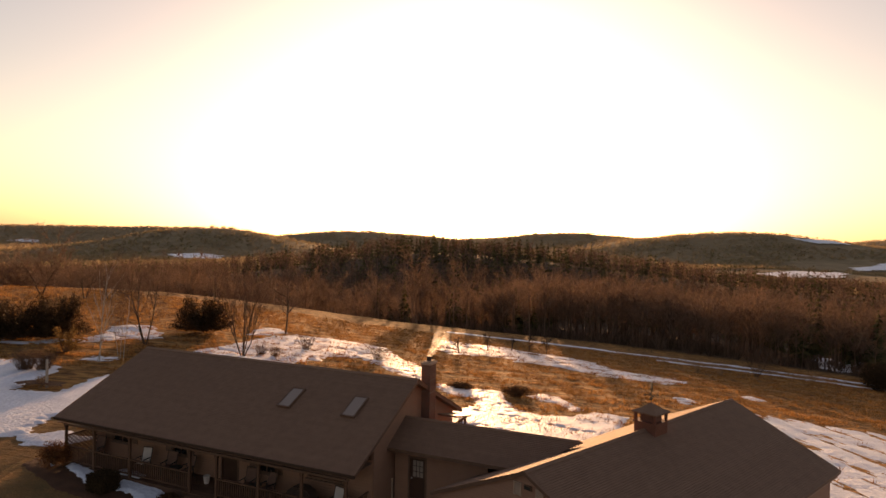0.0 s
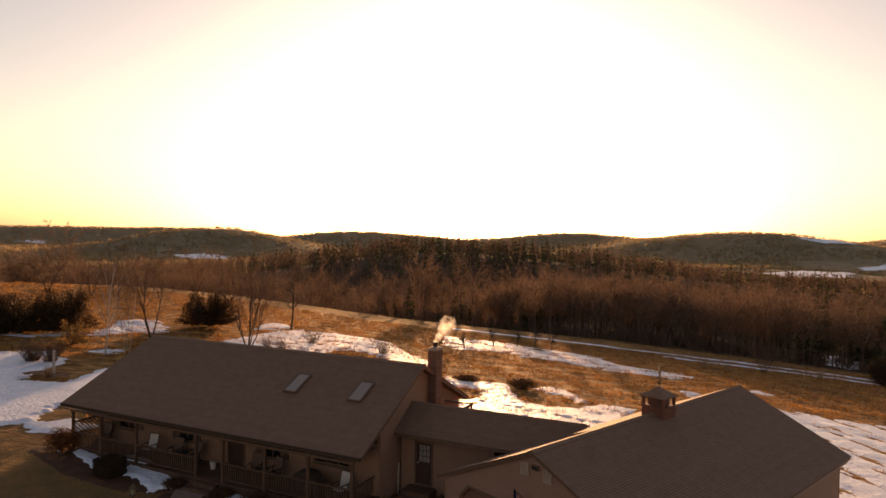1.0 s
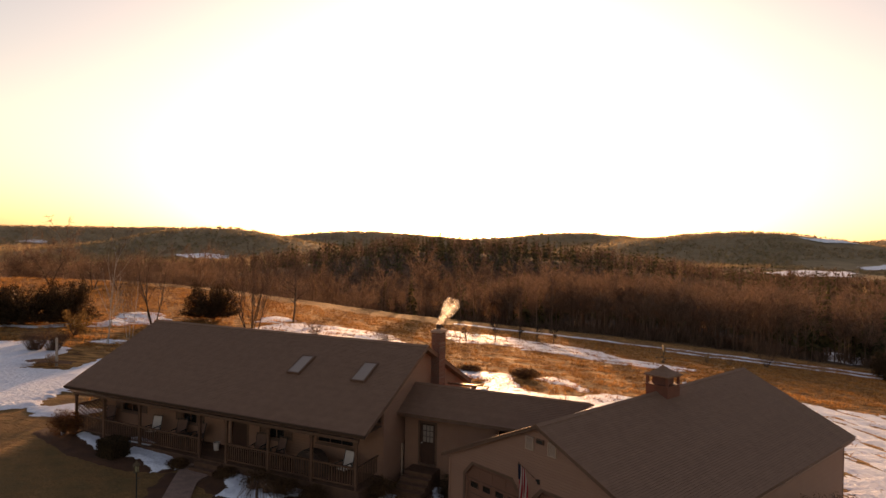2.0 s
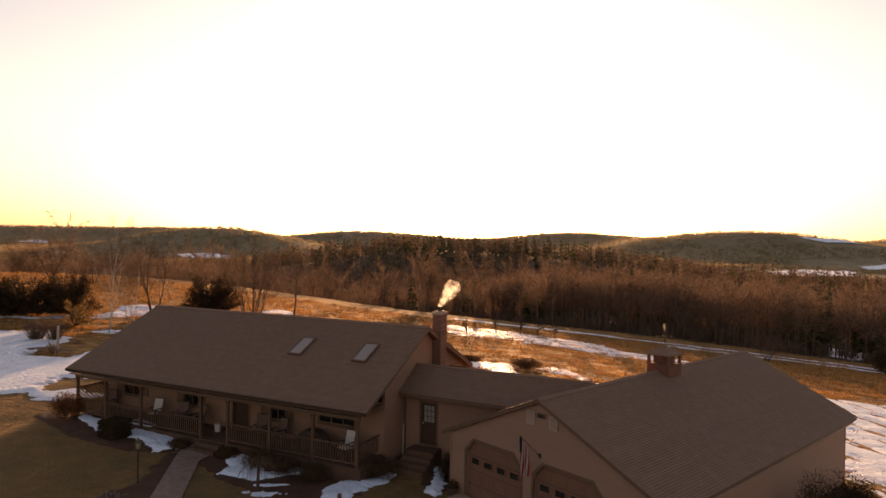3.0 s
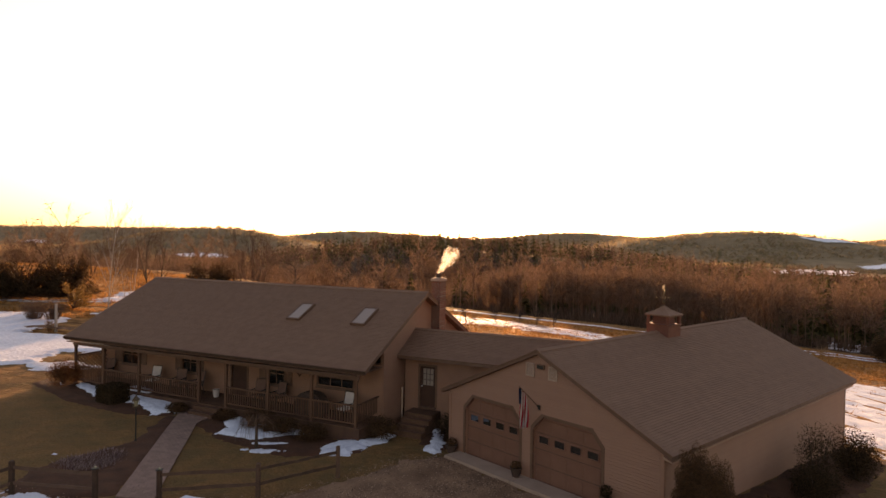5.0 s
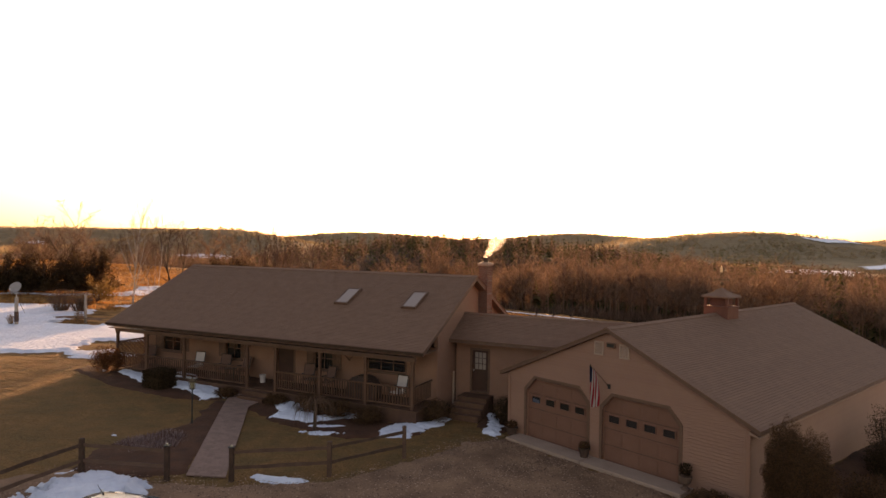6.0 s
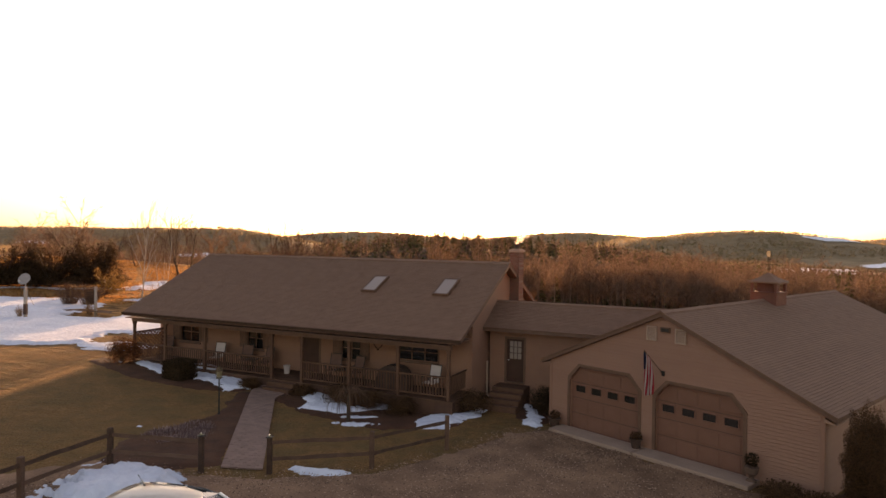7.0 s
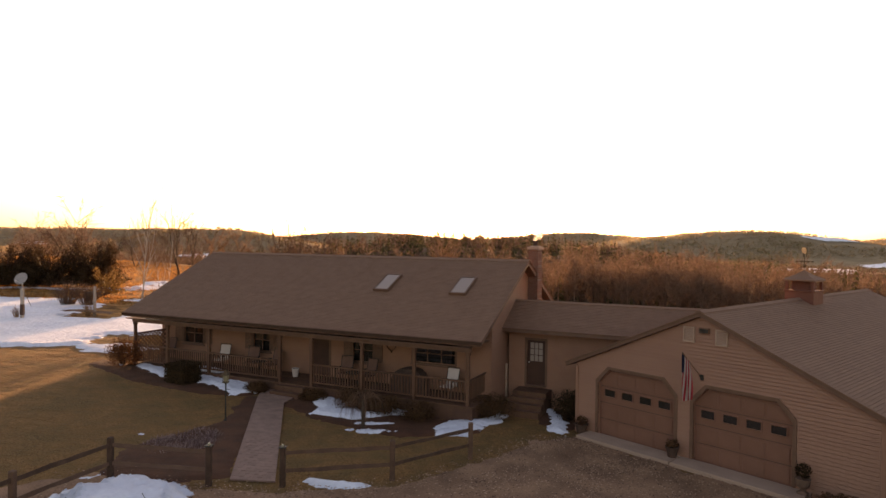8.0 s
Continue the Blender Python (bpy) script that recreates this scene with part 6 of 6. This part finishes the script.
def bird_post():
    x, y = -29.0, 46.4
    t = thing("garden_post", pose(x, y, ground_at(x, y), 0, 0, 10), "weathered wooden garden post with a cross arm", "post")
    part("post", lathe(new_bm(), [(0.11, -0.2), (0.1, 1.0), (0.09, 2.05), (0.07, 2.1)], 9), mat("grey_post", (0.24, 0.19, 0.16), (0.4, 0.33, 0.28), 0.9, 3, 40, 0.5), t)
    part("cross_arm", box(new_bm(), -0.55, 0.45, -0.03, 0.03, 1.62, 1.7, 0.008), M_FENCE, t)
    twig_bush("dry_plant", x - 0.4, y - 0.1, 0.9, 0.35, 45, 802, "dry brown plant at the foot of a post", M_DRY, "plant")
    sheet("mulch_bed", M_MULCH, [(x - 2.2, y - 0.8), (x + 1.6, y - 0.7), (x + 1.3, y + 0.6), (x - 1.6, y + 0.7)], 0.15, 0.36, "bare patch of mulch round a garden post", "flower bed", 0.3, 1.5, 9)


dish_post()
bird_post()


def build_flag():
    t = thing("flag", GARAGE @ pose(3.6, -0.03, 2.55), "striped flag hanging limp from a wall pole", "flag")
    br = new_bm()
    box(br, -0.05, 0.05, -0.03, 0.01, -0.08, 0.08, 0.008)
    tube(br, (0, -0.02, 0), (-0.03, -0.09, 0.07), 0.025)
    part("bracket", br, M_DARK, t)
    top = Vector((-0.2, -0.8, 0.78))
    part("pole", tube(new_bm(), (-0.02, -0.07, 0.05), top, 0.013), M_TRIM, t, "thin brown pole")
    part("finial", lathe(new_bm(), [(0.005, -0.03), (0.025, 0), (0.005, 0.03)], 8, top), M_BRONZE, t)
    # cloth: 13 stripes gathered into folds under the slanting pole
    nx, nz, Hh = 52, 26, 1.42
    rs = np.random.RandomState(9)
    P = np.zeros((nx + 1, nz + 1, 3))
    for i in range(nx + 1):
        s = i / nx
        hold = Vector((-0.05, -0.22, 0.2)).lerp(top, 0.6 + 0.4 * s)
        for k in range(nz + 1):
            q = k / nz
            fold = 0.07 * math.sin(s * 11 + 3.2 * q) * (0.35 + 0.65 * q)
            pull = q ** 0.7
            x = hold.x * (1 - 0.55 * pull) + -0.12 * 0.55 * pull - (s - 0.5) * 0.24 * pull + fold * 0.4
            y = hold.y * (1 - 0.45 * pull) + -0.5 * 0.45 * pull + fold
            z = hold.z - 0.02 - q * Hh * (0.78 + 0.22 * s)
            P[i, k] = (x, y, z)
    groups = {"red": [], "white": [], "blue": []}
    for i in range(nx):
        stripe = int(i / nx * 13)
        for k in range(nz):
            if stripe > 9 and k < nz * 0.36:
                groups["blue"].append((i, k))
            else:
                groups["white" if stripe % 2 else "red"].append((i, k))
    for nm, mt in (("red", M_RED), ("white", M_CANVAS), ("blue", M_BLUE)):
        bm = new_bm()
        vs = {}

        def gv(i, k):
            if (i, k) not in vs:
                vs[i, k] = bm.verts.new(P[i, k])
            return vs[i, k]
        for i, k in groups[nm]:
            bm.faces.new((gv(i, k), gv(i + 1, k), gv(i + 1, k + 1), gv(i, k + 1)))
        bmesh.ops.solidify(bm, geom=bm.faces[:], thickness=0.003)
        part({"red": "red_stripes", "white": "white_stripes", "blue": "canton"}[nm], bm, mt, t)


build_flag()


def pot(name, m, r, h, material, label, plant=None, seed=1):
    t = thing(name, m, label, "plant pot")
    part("pot", lathe(new_bm(), [(r * 0.68, 0), (r * 0.95, h * 0.82), (r * 1.08, h * 0.83), (r * 1.1, h), (r * 0.95, h), (r * 0.9, h * 0.9)], 18), material, t)
    if plant:
        rs = np.random.RandomState(seed)
        V, F = leaf_mass(rs, 260, r * 1.0, r * 1.0, r * 1.4, 0.07, 0.3, 0.3, 3)
        V[:, 2] += h * 0.85
        o = new("plant", mesh_from("plant", V, F, plant))
        o.parent = t
    return t


pot("flower_pot", GARAGE @ pose(2.85, -0.32, 0.045), 0.19, 0.32, M_CLAY, "dark clay pot between the garage doors", M_LEAF, 3)
pot("flower_pot", GARAGE @ pose(-0.5, -0.3, 0.0), 0.22, 0.3, M_CLAY, "dark pot with dry stems at the garage corner", M_LEAF, 4)


def urn():
    t = thing("garden_urn", GARAGE @ pose(6.48, -0.3, 0.03), "brown stone urn holding a dark round topiary", "urn")
    part("urn", lathe(new_bm(), [(0.14, 0), (0.14, 0.05), (0.07, 0.09), (0.07, 0.14), (0.16, 0.24), (0.19, 0.38), (0.2, 0.42), (0.16, 0.42)], 16), M_URN, t)
    rs = np.random.RandomState(12)
    V, F = leaf_mass(rs, 500, 0.2, 0.2, 0.4, 0.06, 0.5, 0.3, 0)
    V[:, 2] += 0.42
    o = new("topiary", mesh_from("topiary", V, F, M_NEEDLE))
    o.parent = t


urn()


# ---- porch furniture ----
def patio_chair(u, v, turn, canvas, label):
    t = thing("patio_chair", HOUSE @ pose(u, v, 0.56, 0, 0, turn), label, "chair", "porch chairs")
    for sx in (-0.27, 0.27):
        part("arm", box(new_bm(), sx - 0.025, sx + 0.025, -0.28, 0.22, 0.6, 0.63, 0.006), M_DARK, t)
        part("leg", tube(new_bm(), (sx, -0.26, 0), (sx, -0.24, 0.6), 0.016), M_DARK, t)
        part("leg", tube(new_bm(), (sx, 0.3, 0), (sx, 0.14, 0.6), 0.016), M_DARK, t)
    part("seat", box(new_bm(), -0.25, 0.25, -0.26, 0.22, 0.38, 0.42, 0.015), canvas, t)
    b = part("backrest", box(new_bm(), -0.25, 0.25, -0.015, 0.015, 0.0, 0.62, 0.01), canvas, t)
    b.matrix_local = pose(0, 0.22, 0.42, -14)
    f = new_bm()
    for sx in (-0.265, 0.265):
        tube(f, (sx, 0, -0.05), (sx, 0, 0.66), 0.014)
    tube(f, (-0.265, 0, 0.66), (0.265, 0, 0.66), 0.014)
    bf = part("back_frame", f, M_DARK, t)
    bf.matrix_local = pose(0, 0.22, 0.42, -14)


M_CUSH = mat("brown_cushion", (0.12, 0.065, 0.05), (0.18, 0.1, 0.075), 0.9, 4, 50, 0.2)
patio_chair(4.75, 1.35, 8, M_CANVAS, "dark-framed porch chair with pale canvas back")
patio_chair(16.1, 1.35, -10, M_CANVAS, "dark-framed porch chair with pale canvas back")
patio_chair(6.35, 1.5, 15, M_CUSH, "dark-framed porch chair with a brown cushion")
patio_chair(7.5, 1.5, -15, M_CUSH, "dark-framed porch chair with a brown cushion")
patio_chair(1.2, 1.5, 10, M_CUSH, "dark-framed porch chair with a brown cushion")
patio_chair(11.3, 1.5, 10, M_CUSH, "dark-framed porch chair with a brown cushion")
patio_chair(12.4, 1.5, -12, M_CUSH, "dark-framed porch chair with a brown cushion")


def porch_table(u, v):
    t = thing("porch_table", HOUSE @ pose(u, v, 0.56), "small round dark porch table", "table")
    part("tabletop", lathe(new_bm(), [(0.3, 0.48), (0.32, 0.5), (0.32, 0.52), (0.3, 0.53)], 20), M_DARK, t)
    for k in range(3):
        a = k * 2.094
        part("leg", tube(new_bm(), (0.24 * math.cos(a), 0.24 * math.sin(a), 0), (0.1 * math.cos(a), 0.1 * math.sin(a), 0.48), 0.014), M_DARK, t)


porch_table(6.95, 1.35)
porch_table(11.85, 1.3)


def covered_grill():
    t = thing("covered_grill", HOUSE @ pose(14.5, 1.25, 0.56), "barbecue under a dark fitted cover", "grill")
    bm = new_bm()
    prof = [(-0.75, 0), (0.75, 0), (0.72, 0.55), (0.5, 0.86), (0.2, 0.97), (-0.2, 0.97), (-0.5, 0.86), (-0.72, 0.55)]
    prism(bm, prof, -0.32, 0.32, "y")
    bmesh.ops.bevel(bm, geom=bm.edges[:], offset=0.06, segments=2, affect='EDGES')
    part("cover", bm, M_CLAY, t)


covered_grill()


def porch_snow(u0, u1, v0, v1, seed):
    """A thin ridge of snow left on the porch boards."""
    t = thing("porch_snow", HOUSE @ pose(0, 0, 0.56), "thin ridge of snow left on the porch boards", "snow", kind="stuff")
    n, m = 16, 6
    bm = new_bm()
    g = [[bm.verts.new((u0 + (u1 - u0) * i / n + 0.04 * noise.noise((i, k, seed)), v0 + (v1 - v0) * k / m + 0.05 * noise.noise((k, i, seed)), 0.24 * math.sin(math.pi * i / n) ** 0.5 * math.sin(math.pi * k / m) ** 0.6 * (0.8 + 0.5 * noise.noise((i * 0.7, k * 0.7, seed + 5))) + 0.002)) for k in range(m + 1)] for i in range(n + 1)]
    for i in range(n):
        for k in range(m):
            bm.faces.new((g[i][k], g[i + 1][k], g[i + 1][k + 1], g[i][k + 1])).smooth = True
    part("ridge", bm, M_SNOW, t)


porch_snow(3.75, 5.5, 0.46, 0.95, 3)
bk = thing("bucket", HOUSE @ pose(9.0 - 0.2, 1.5, 0.56), "white plastic bucket on the porch", "bucket")
part("pail", lathe(new_bm(), [(0.12, 0), (0.15, 0.32), (0.16, 0.33), (0.16, 0.36), (0.14, 0.36)], 16), M_CANVAS, bk)
part("handle", tube(new_bm(), (-0.15, 0, 0.33), (0.15, 0, 0.4), 0.006), M_METAL, bk)


def wreath():
    t = thing("wreath", HOUSE @ pose(13.15, 2.14, 2.1), "heart-shaped twig wreath on the house wall", "wreath")
    S = Sticks()
    rs = np.random.RandomState(5)
    N = 40
    for s in range(7):
        pts = []
        for i in range(N + 1):
            a = 2 * math.pi * i / N
            x = 16 * math.sin(a) ** 3
            z = 13 * math.cos(a) - 5 * math.cos(2 * a) - 2 * math.cos(3 * a) - math.cos(4 * a)
            pts.append(np.array([x * 0.0125, 0, z * 0.0125]) + rs.normal(0, 0.012, 3))
        for p, q in zip(pts, pts[1:]):
            S.stick(p, q, 0.008, 0.008)
    V, F = S.arrays()
    o = new("twigs", mesh_from("twigs", V, F, M_WOOD))
    o.parent = t


wreath()


# ---- parked car ----
def build_car():
    t = thing("car", pose(-8.9, 13.6, ground_at(-8.9, 13.6) + 0.02, 0, 0, -16), "white hatchback parked on the gravel drive", "car")
    # sections along the length: x, half-width low, half-width belt, belt height, sill
    secs = [(-2.1, 0.62, 0.66, 0.72, 0.42), (-2.0, 0.78, 0.8, 0.92, 0.3), (-1.5, 0.85, 0.86, 0.98, 0.22), (-0.5, 0.87, 0.88, 0.98, 0.2), (0.6, 0.87, 0.88, 0.96, 0.2), (1.3, 0.86, 0.86, 0.9, 0.22), (1.9, 0.8, 0.8, 0.78, 0.28), (2.1, 0.62, 0.64, 0.62, 0.4)]
    bm = new_bm()
    rings = []
    for x, a, b, zt, zs in secs:
        ring = [(-a, zs), (-b * 1.01, (zs + zt) / 2), (-b, zt - 0.06), (-b + 0.1, zt), (0, zt + 0.03), (b - 0.1, zt), (b, zt - 0.06), (b * 1.01, (zs + zt) / 2), (a, zs)]
        rings.append([bm.verts.new((x, y, z)) for y, z in ring])
    for p, q in zip(rings, rings[1:]):
        for k in range(8):
            bm.faces.new((p[k], p[k + 1], q[k + 1], q[k]))
        bm.faces.new((p[8], p[0], q[0], q[8]))
    bm.faces.new(rings[0][::-1])
    bm.faces.new(rings[-1])
    bmesh.ops.recalc_face_normals(bm, faces=bm.faces[:])
    for f in bm.faces:
        f.smooth = True
    part("body", bm, M_CARPAINT, t, "white painted body")
    # glasshouse and roof
    g = new_bm()
    low = [(-1.85, 0.74, 0.97), (-1.2, 0.78, 1.0), (0.2, 0.78, 0.99), (1.15, 0.74, 0.95)]
    high = [(-1.45, 0.58, 1.4), (-1.0, 0.62, 1.45), (0.0, 0.62, 1.46), (0.4, 0.58, 1.41)]
    L = [g.verts.new((x, w, z)) for x, w, z in low] + [g.verts.new((x, -w, z)) for x, w, z in low[::-1]]
    U = [g.verts.new((x, w, z)) for x, w, z in high] + [g.verts.new((x, -w, z)) for x, w, z in high[::-1]]
    for k in range(8):
        g.faces.new((L[k], L[(k + 1) % 8], U[(k + 1) % 8], U[k]))
    g.faces.new(L[::-1])
    g.faces.new(U)
    bmesh.ops.recalc_face_normals(g, faces=g.faces[:])
    part("windows", g, M_GLASS, t, "dark tinted glass")
    r = new_bm()
    rows = []
    for i in range(9):
        s = i / 8
        x = -1.5 + 1.95 * s
        z = 1.42 + 0.085 * math.sin(math.pi * min(1, s * 0.9 + 0.12))
        w = 0.56 + 0.07 * math.sin(math.pi * s)
        rows.append([r.verts.new((x, w * q, z - 0.06 * abs(q) ** 2.5)) for q in (-1, -0.8, -0.4, 0, 0.4, 0.8, 1)])
    for p, q in zip(rows, rows[1:]):
        for k in range(6):
            r.faces.new((p[k], q[k], q[k + 1], p[k + 1]))
    bmesh.ops.solidify(r, geom=r.faces[:], thickness=0.03)
    for f in r.faces:
        f.smooth = True
    part("roof", r, M_CARPAINT, t, "curved white roof")
    for sy in (-1, 1):
        pb = new_bm()
        tube(pb, (-1.82, sy * 0.74, 0.97), (-1.46, sy * 0.585, 1.43), 0.035)
        tube(pb, (1.15, sy * 0.74, 0.95), (0.42, sy * 0.575, 1.42), 0.03)
        tube(pb, (-0.4, sy * 0.785, 0.98), (-0.4, sy * 0.62, 1.45), 0.03)
        part("pillar", pb, M_CARPAINT, t)
        rl = new_bm()
        tube(rl, (-1.25, sy * 0.57, 1.43), (0.1, sy * 0.58, 1.44), 0.014)
        part("roof_rail", rl, M_DARK, t, "black roof rail")
        part("mirror", box(new_bm(), 0.75, 0.95, sy * 0.95 - 0.07, sy * 0.95 + 0.07, 0.98, 1.12, 0.03), M_CARPAINT, t)
        part("headlight", box(new_bm(), 1.86, 2.04, sy * 0.58 - 0.14, sy * 0.58 + 0.14, 0.62, 0.74, 0.03), M_LAMPGLASS, t)
        part("tail_light", box(new_bm(), -2.09, -1.98, sy * 0.66 - 0.1, sy * 0.66 + 0.1, 0.7, 0.92, 0.03), M_RED, t)
    an = new_bm()
    tube(an, (-1.15, 0.3, 1.48), (-1.35, 0.34, 1.66), 0.006)
    lathe(an, [(0.03, 1.46), (0.014, 1.51)], 8, (-1.15, 0.3, 0))
    part("antenna", an, M_DARK, t)
    part("rear_plate", box(new_bm(), -2.13, -2.1, -0.16, 0.16, 0.52, 0.62), M_CANVAS, t)
    for x in (-1.35, 1.35):
        for sy in (-1, 1):
            wb = new_bm()
            m = Matrix.Translation((x, sy * 0.8, 0.31)) @ pose(0, 0, 0, 90)
            lathe(wb, [(0.2, -0.1), (0.3, -0.1), (0.32, -0.06), (0.32, 0.06), (0.3, 0.1), (0.2, 0.1)], 20)
            bmesh.ops.transform(wb, matrix=m, verts=wb.verts[:])
            w = part("wheel", wb, M_DARK, t, "black tyre")
            hb = new_bm()
            lathe(hb, [(0.02, -0.105), (0.19, -0.09), (0.2, 0.09), (0.02, 0.105)], 14)
            bmesh.ops.transform(hb, matrix=m, verts=hb.verts[:])
            part("rim", hb, M_METAL, w)


build_car()


# ---- the field road and its drifts ----
def road_f(off, half):
    def f(X, Y):
        c = np.interp(X, (-60, 2, 23, 43, 55, 67, 95), (121, 116, 115, 110.5, 109, 104, 92)) + off
        return half - np.abs(Y - c) + 0.35 * half * waves(X, Y, 7, 91)
    return f


drape("field_road", M_GRAVEL, road_f(-1.8, 1.6), 22, 95, 84, 124, 0.5, 0.03, "narrow track along the wood's edge", "road")
drape("road_drift", M_SNOW, road_f(0.6, 0.75), 1, 95, 84, 124, 0.3, 0, "strip of snow along the field track", "snow", "stuff", "snow patches", 0.15, 0.35)
drape("road_drift", M_SNOW, road_f(-7.0, 0.55), 36, 90, 80, 114, 0.3, 0, "strip of snow along the field track", "snow", "stuff", "snow patches", 0.15, 0.35)


# ---- smoke standing over the flue ----
def build_smoke():
    m = bpy.data.materials.new("thin_smoke")
    m.use_nodes = True
    n, l = m.node_tree.nodes, m.node_tree.links
    for q in list(n):
        if q.type == 'BSDF_PRINCIPLED':
            n.remove(q)
    tr, tl, mx = n.new("ShaderNodeBsdfTransparent"), n.new("ShaderNodeBsdfTranslucent"), n.new("ShaderNodeMixShader")
    tl.inputs["Color"].default_value = (0.95, 0.93, 0.9, 1)
    tx, rp, tc = n.new("ShaderNodeTexNoise"), n.new("ShaderNodeMapRange"), n.new("ShaderNodeTexCoord")
    tx.inputs["Scale"].default_value = 3.0
    tx.inputs["Detail"].default_value = 5
    rp.inputs["From Min"].default_value, rp.inputs["From Max"].default_value = 0.36, 0.68
    rp.inputs["To Min"].default_value, rp.inputs["To Max"].default_value = 0.0, 0.3
    l.new(tc.outputs["Object"], tx.inputs["Vector"])
    l.new(tx.outputs["Fac"], rp.inputs["Value"])
    l.new(rp.outputs[0], mx.inputs["Fac"])
    l.new(tr.outputs[0], mx.inputs[1])
    l.new(tl.outputs[0], mx.inputs[2])
    l.new(mx.outputs[0], n["Material Output"].inputs["Surface"])
    t = thing("smoke_plume", HOUSE @ pose(17.745, 7.15, 6.56), "thin pale smoke drifting up from the chimney flue", "smoke", kind="stuff")
    rs = np.random.RandomState(3)
    for i in range(6):
        bm = new_bm()
        r = 0.11 + 0.055 * i
        bmesh.ops.create_icosphere(bm, subdivisions=3, radius=r)
        for v in bm.verts:
            v.co *= 1 + 0.5 * noise.noise(v.co * (1.6 / r) + Vector((i * 7, 0, 0)))
        bmesh.ops.translate(bm, verts=bm.verts[:], vec=(0.11 * i + rs.uniform(-0.04, 0.04), 0.05 * i, 0.06 + 0.17 * i))
        for f in bm.faces:
            f.smooth = True
        part("puff", bm, m, t)


build_smoke()


# ---- loose stones on the drive, heather in the bed ----
def stones():
    rs = np.random.RandomState(88)
    T = []
    for i in range(5):
        d = unit(rs.normal(0, 1, (6, 3)))
        d = np.array([[1, 0, 0], [0, 1, 0], [-1, 0, 0], [0, -1, 0], [0, 0, 0.8], [0, 0, -0.6]]) * rs.uniform(0.6, 1.2, (6, 1))
        T.append((d * 0.03, np.array([[0, 1, 4, 4], [1, 2, 4, 4], [2, 3, 4, 4], [3, 0, 4, 4]])))
    drive = poly_field([(-26, 0), (22, 0), (11, 15), gp(7.6, -0.75), gp(-0.4, -0.75), (-1.6, 23.6), (-3.6, 21.2), (-5.9, 19.3), (-8.7, 18.7), (-11, 18.6), (-13.6, 19.3), (-15.6, 18.0), (-26, 11)], 0.3, 1.6, 2)
    ok = lambda X, Y: (drive(X, Y) > -0.25 + rs.uniform(-0.3, 0.1, X.shape)) & (waves(X, Y, 3.5, 92) + rs.uniform(-0.5, 0.5, X.shape) > -0.1)
    sp = [(x, y, z + 0.14, a, s, sz, k) for x, y, z, a, s, sz, k in spots_in(rs, 16000, -15, 7.5, 13.5, 24, ok, 5, 0.45, 1.15)]
    scatter("gravel_stones", T, sp, M_STONES, "loose brown and grey stones on the drive", "gravel")


def heather():
    rs = np.random.RandomState(89)
    T = [tufts(760 + i, 14, 0.26, 0.16) for i in range(4)]
    patch = poly_field([(-13.6, 21.7), (-13.1, 22.4), (-12.7, 23.1), (-11.9, 22.9), (-11.5, 21.5), (-12.6, 21.0)], 0.2, 1.0, 6)
    scatter("heather_patch", T, spots_in(rs, 420, -14, -11, 20.5, 23.5, lambda X, Y: patch(X, Y) > 0, 4, 0.7, 1.2), M_HEATHER, "grey-pink winter heather in the mulch bed", "heather")


stones()
heather()
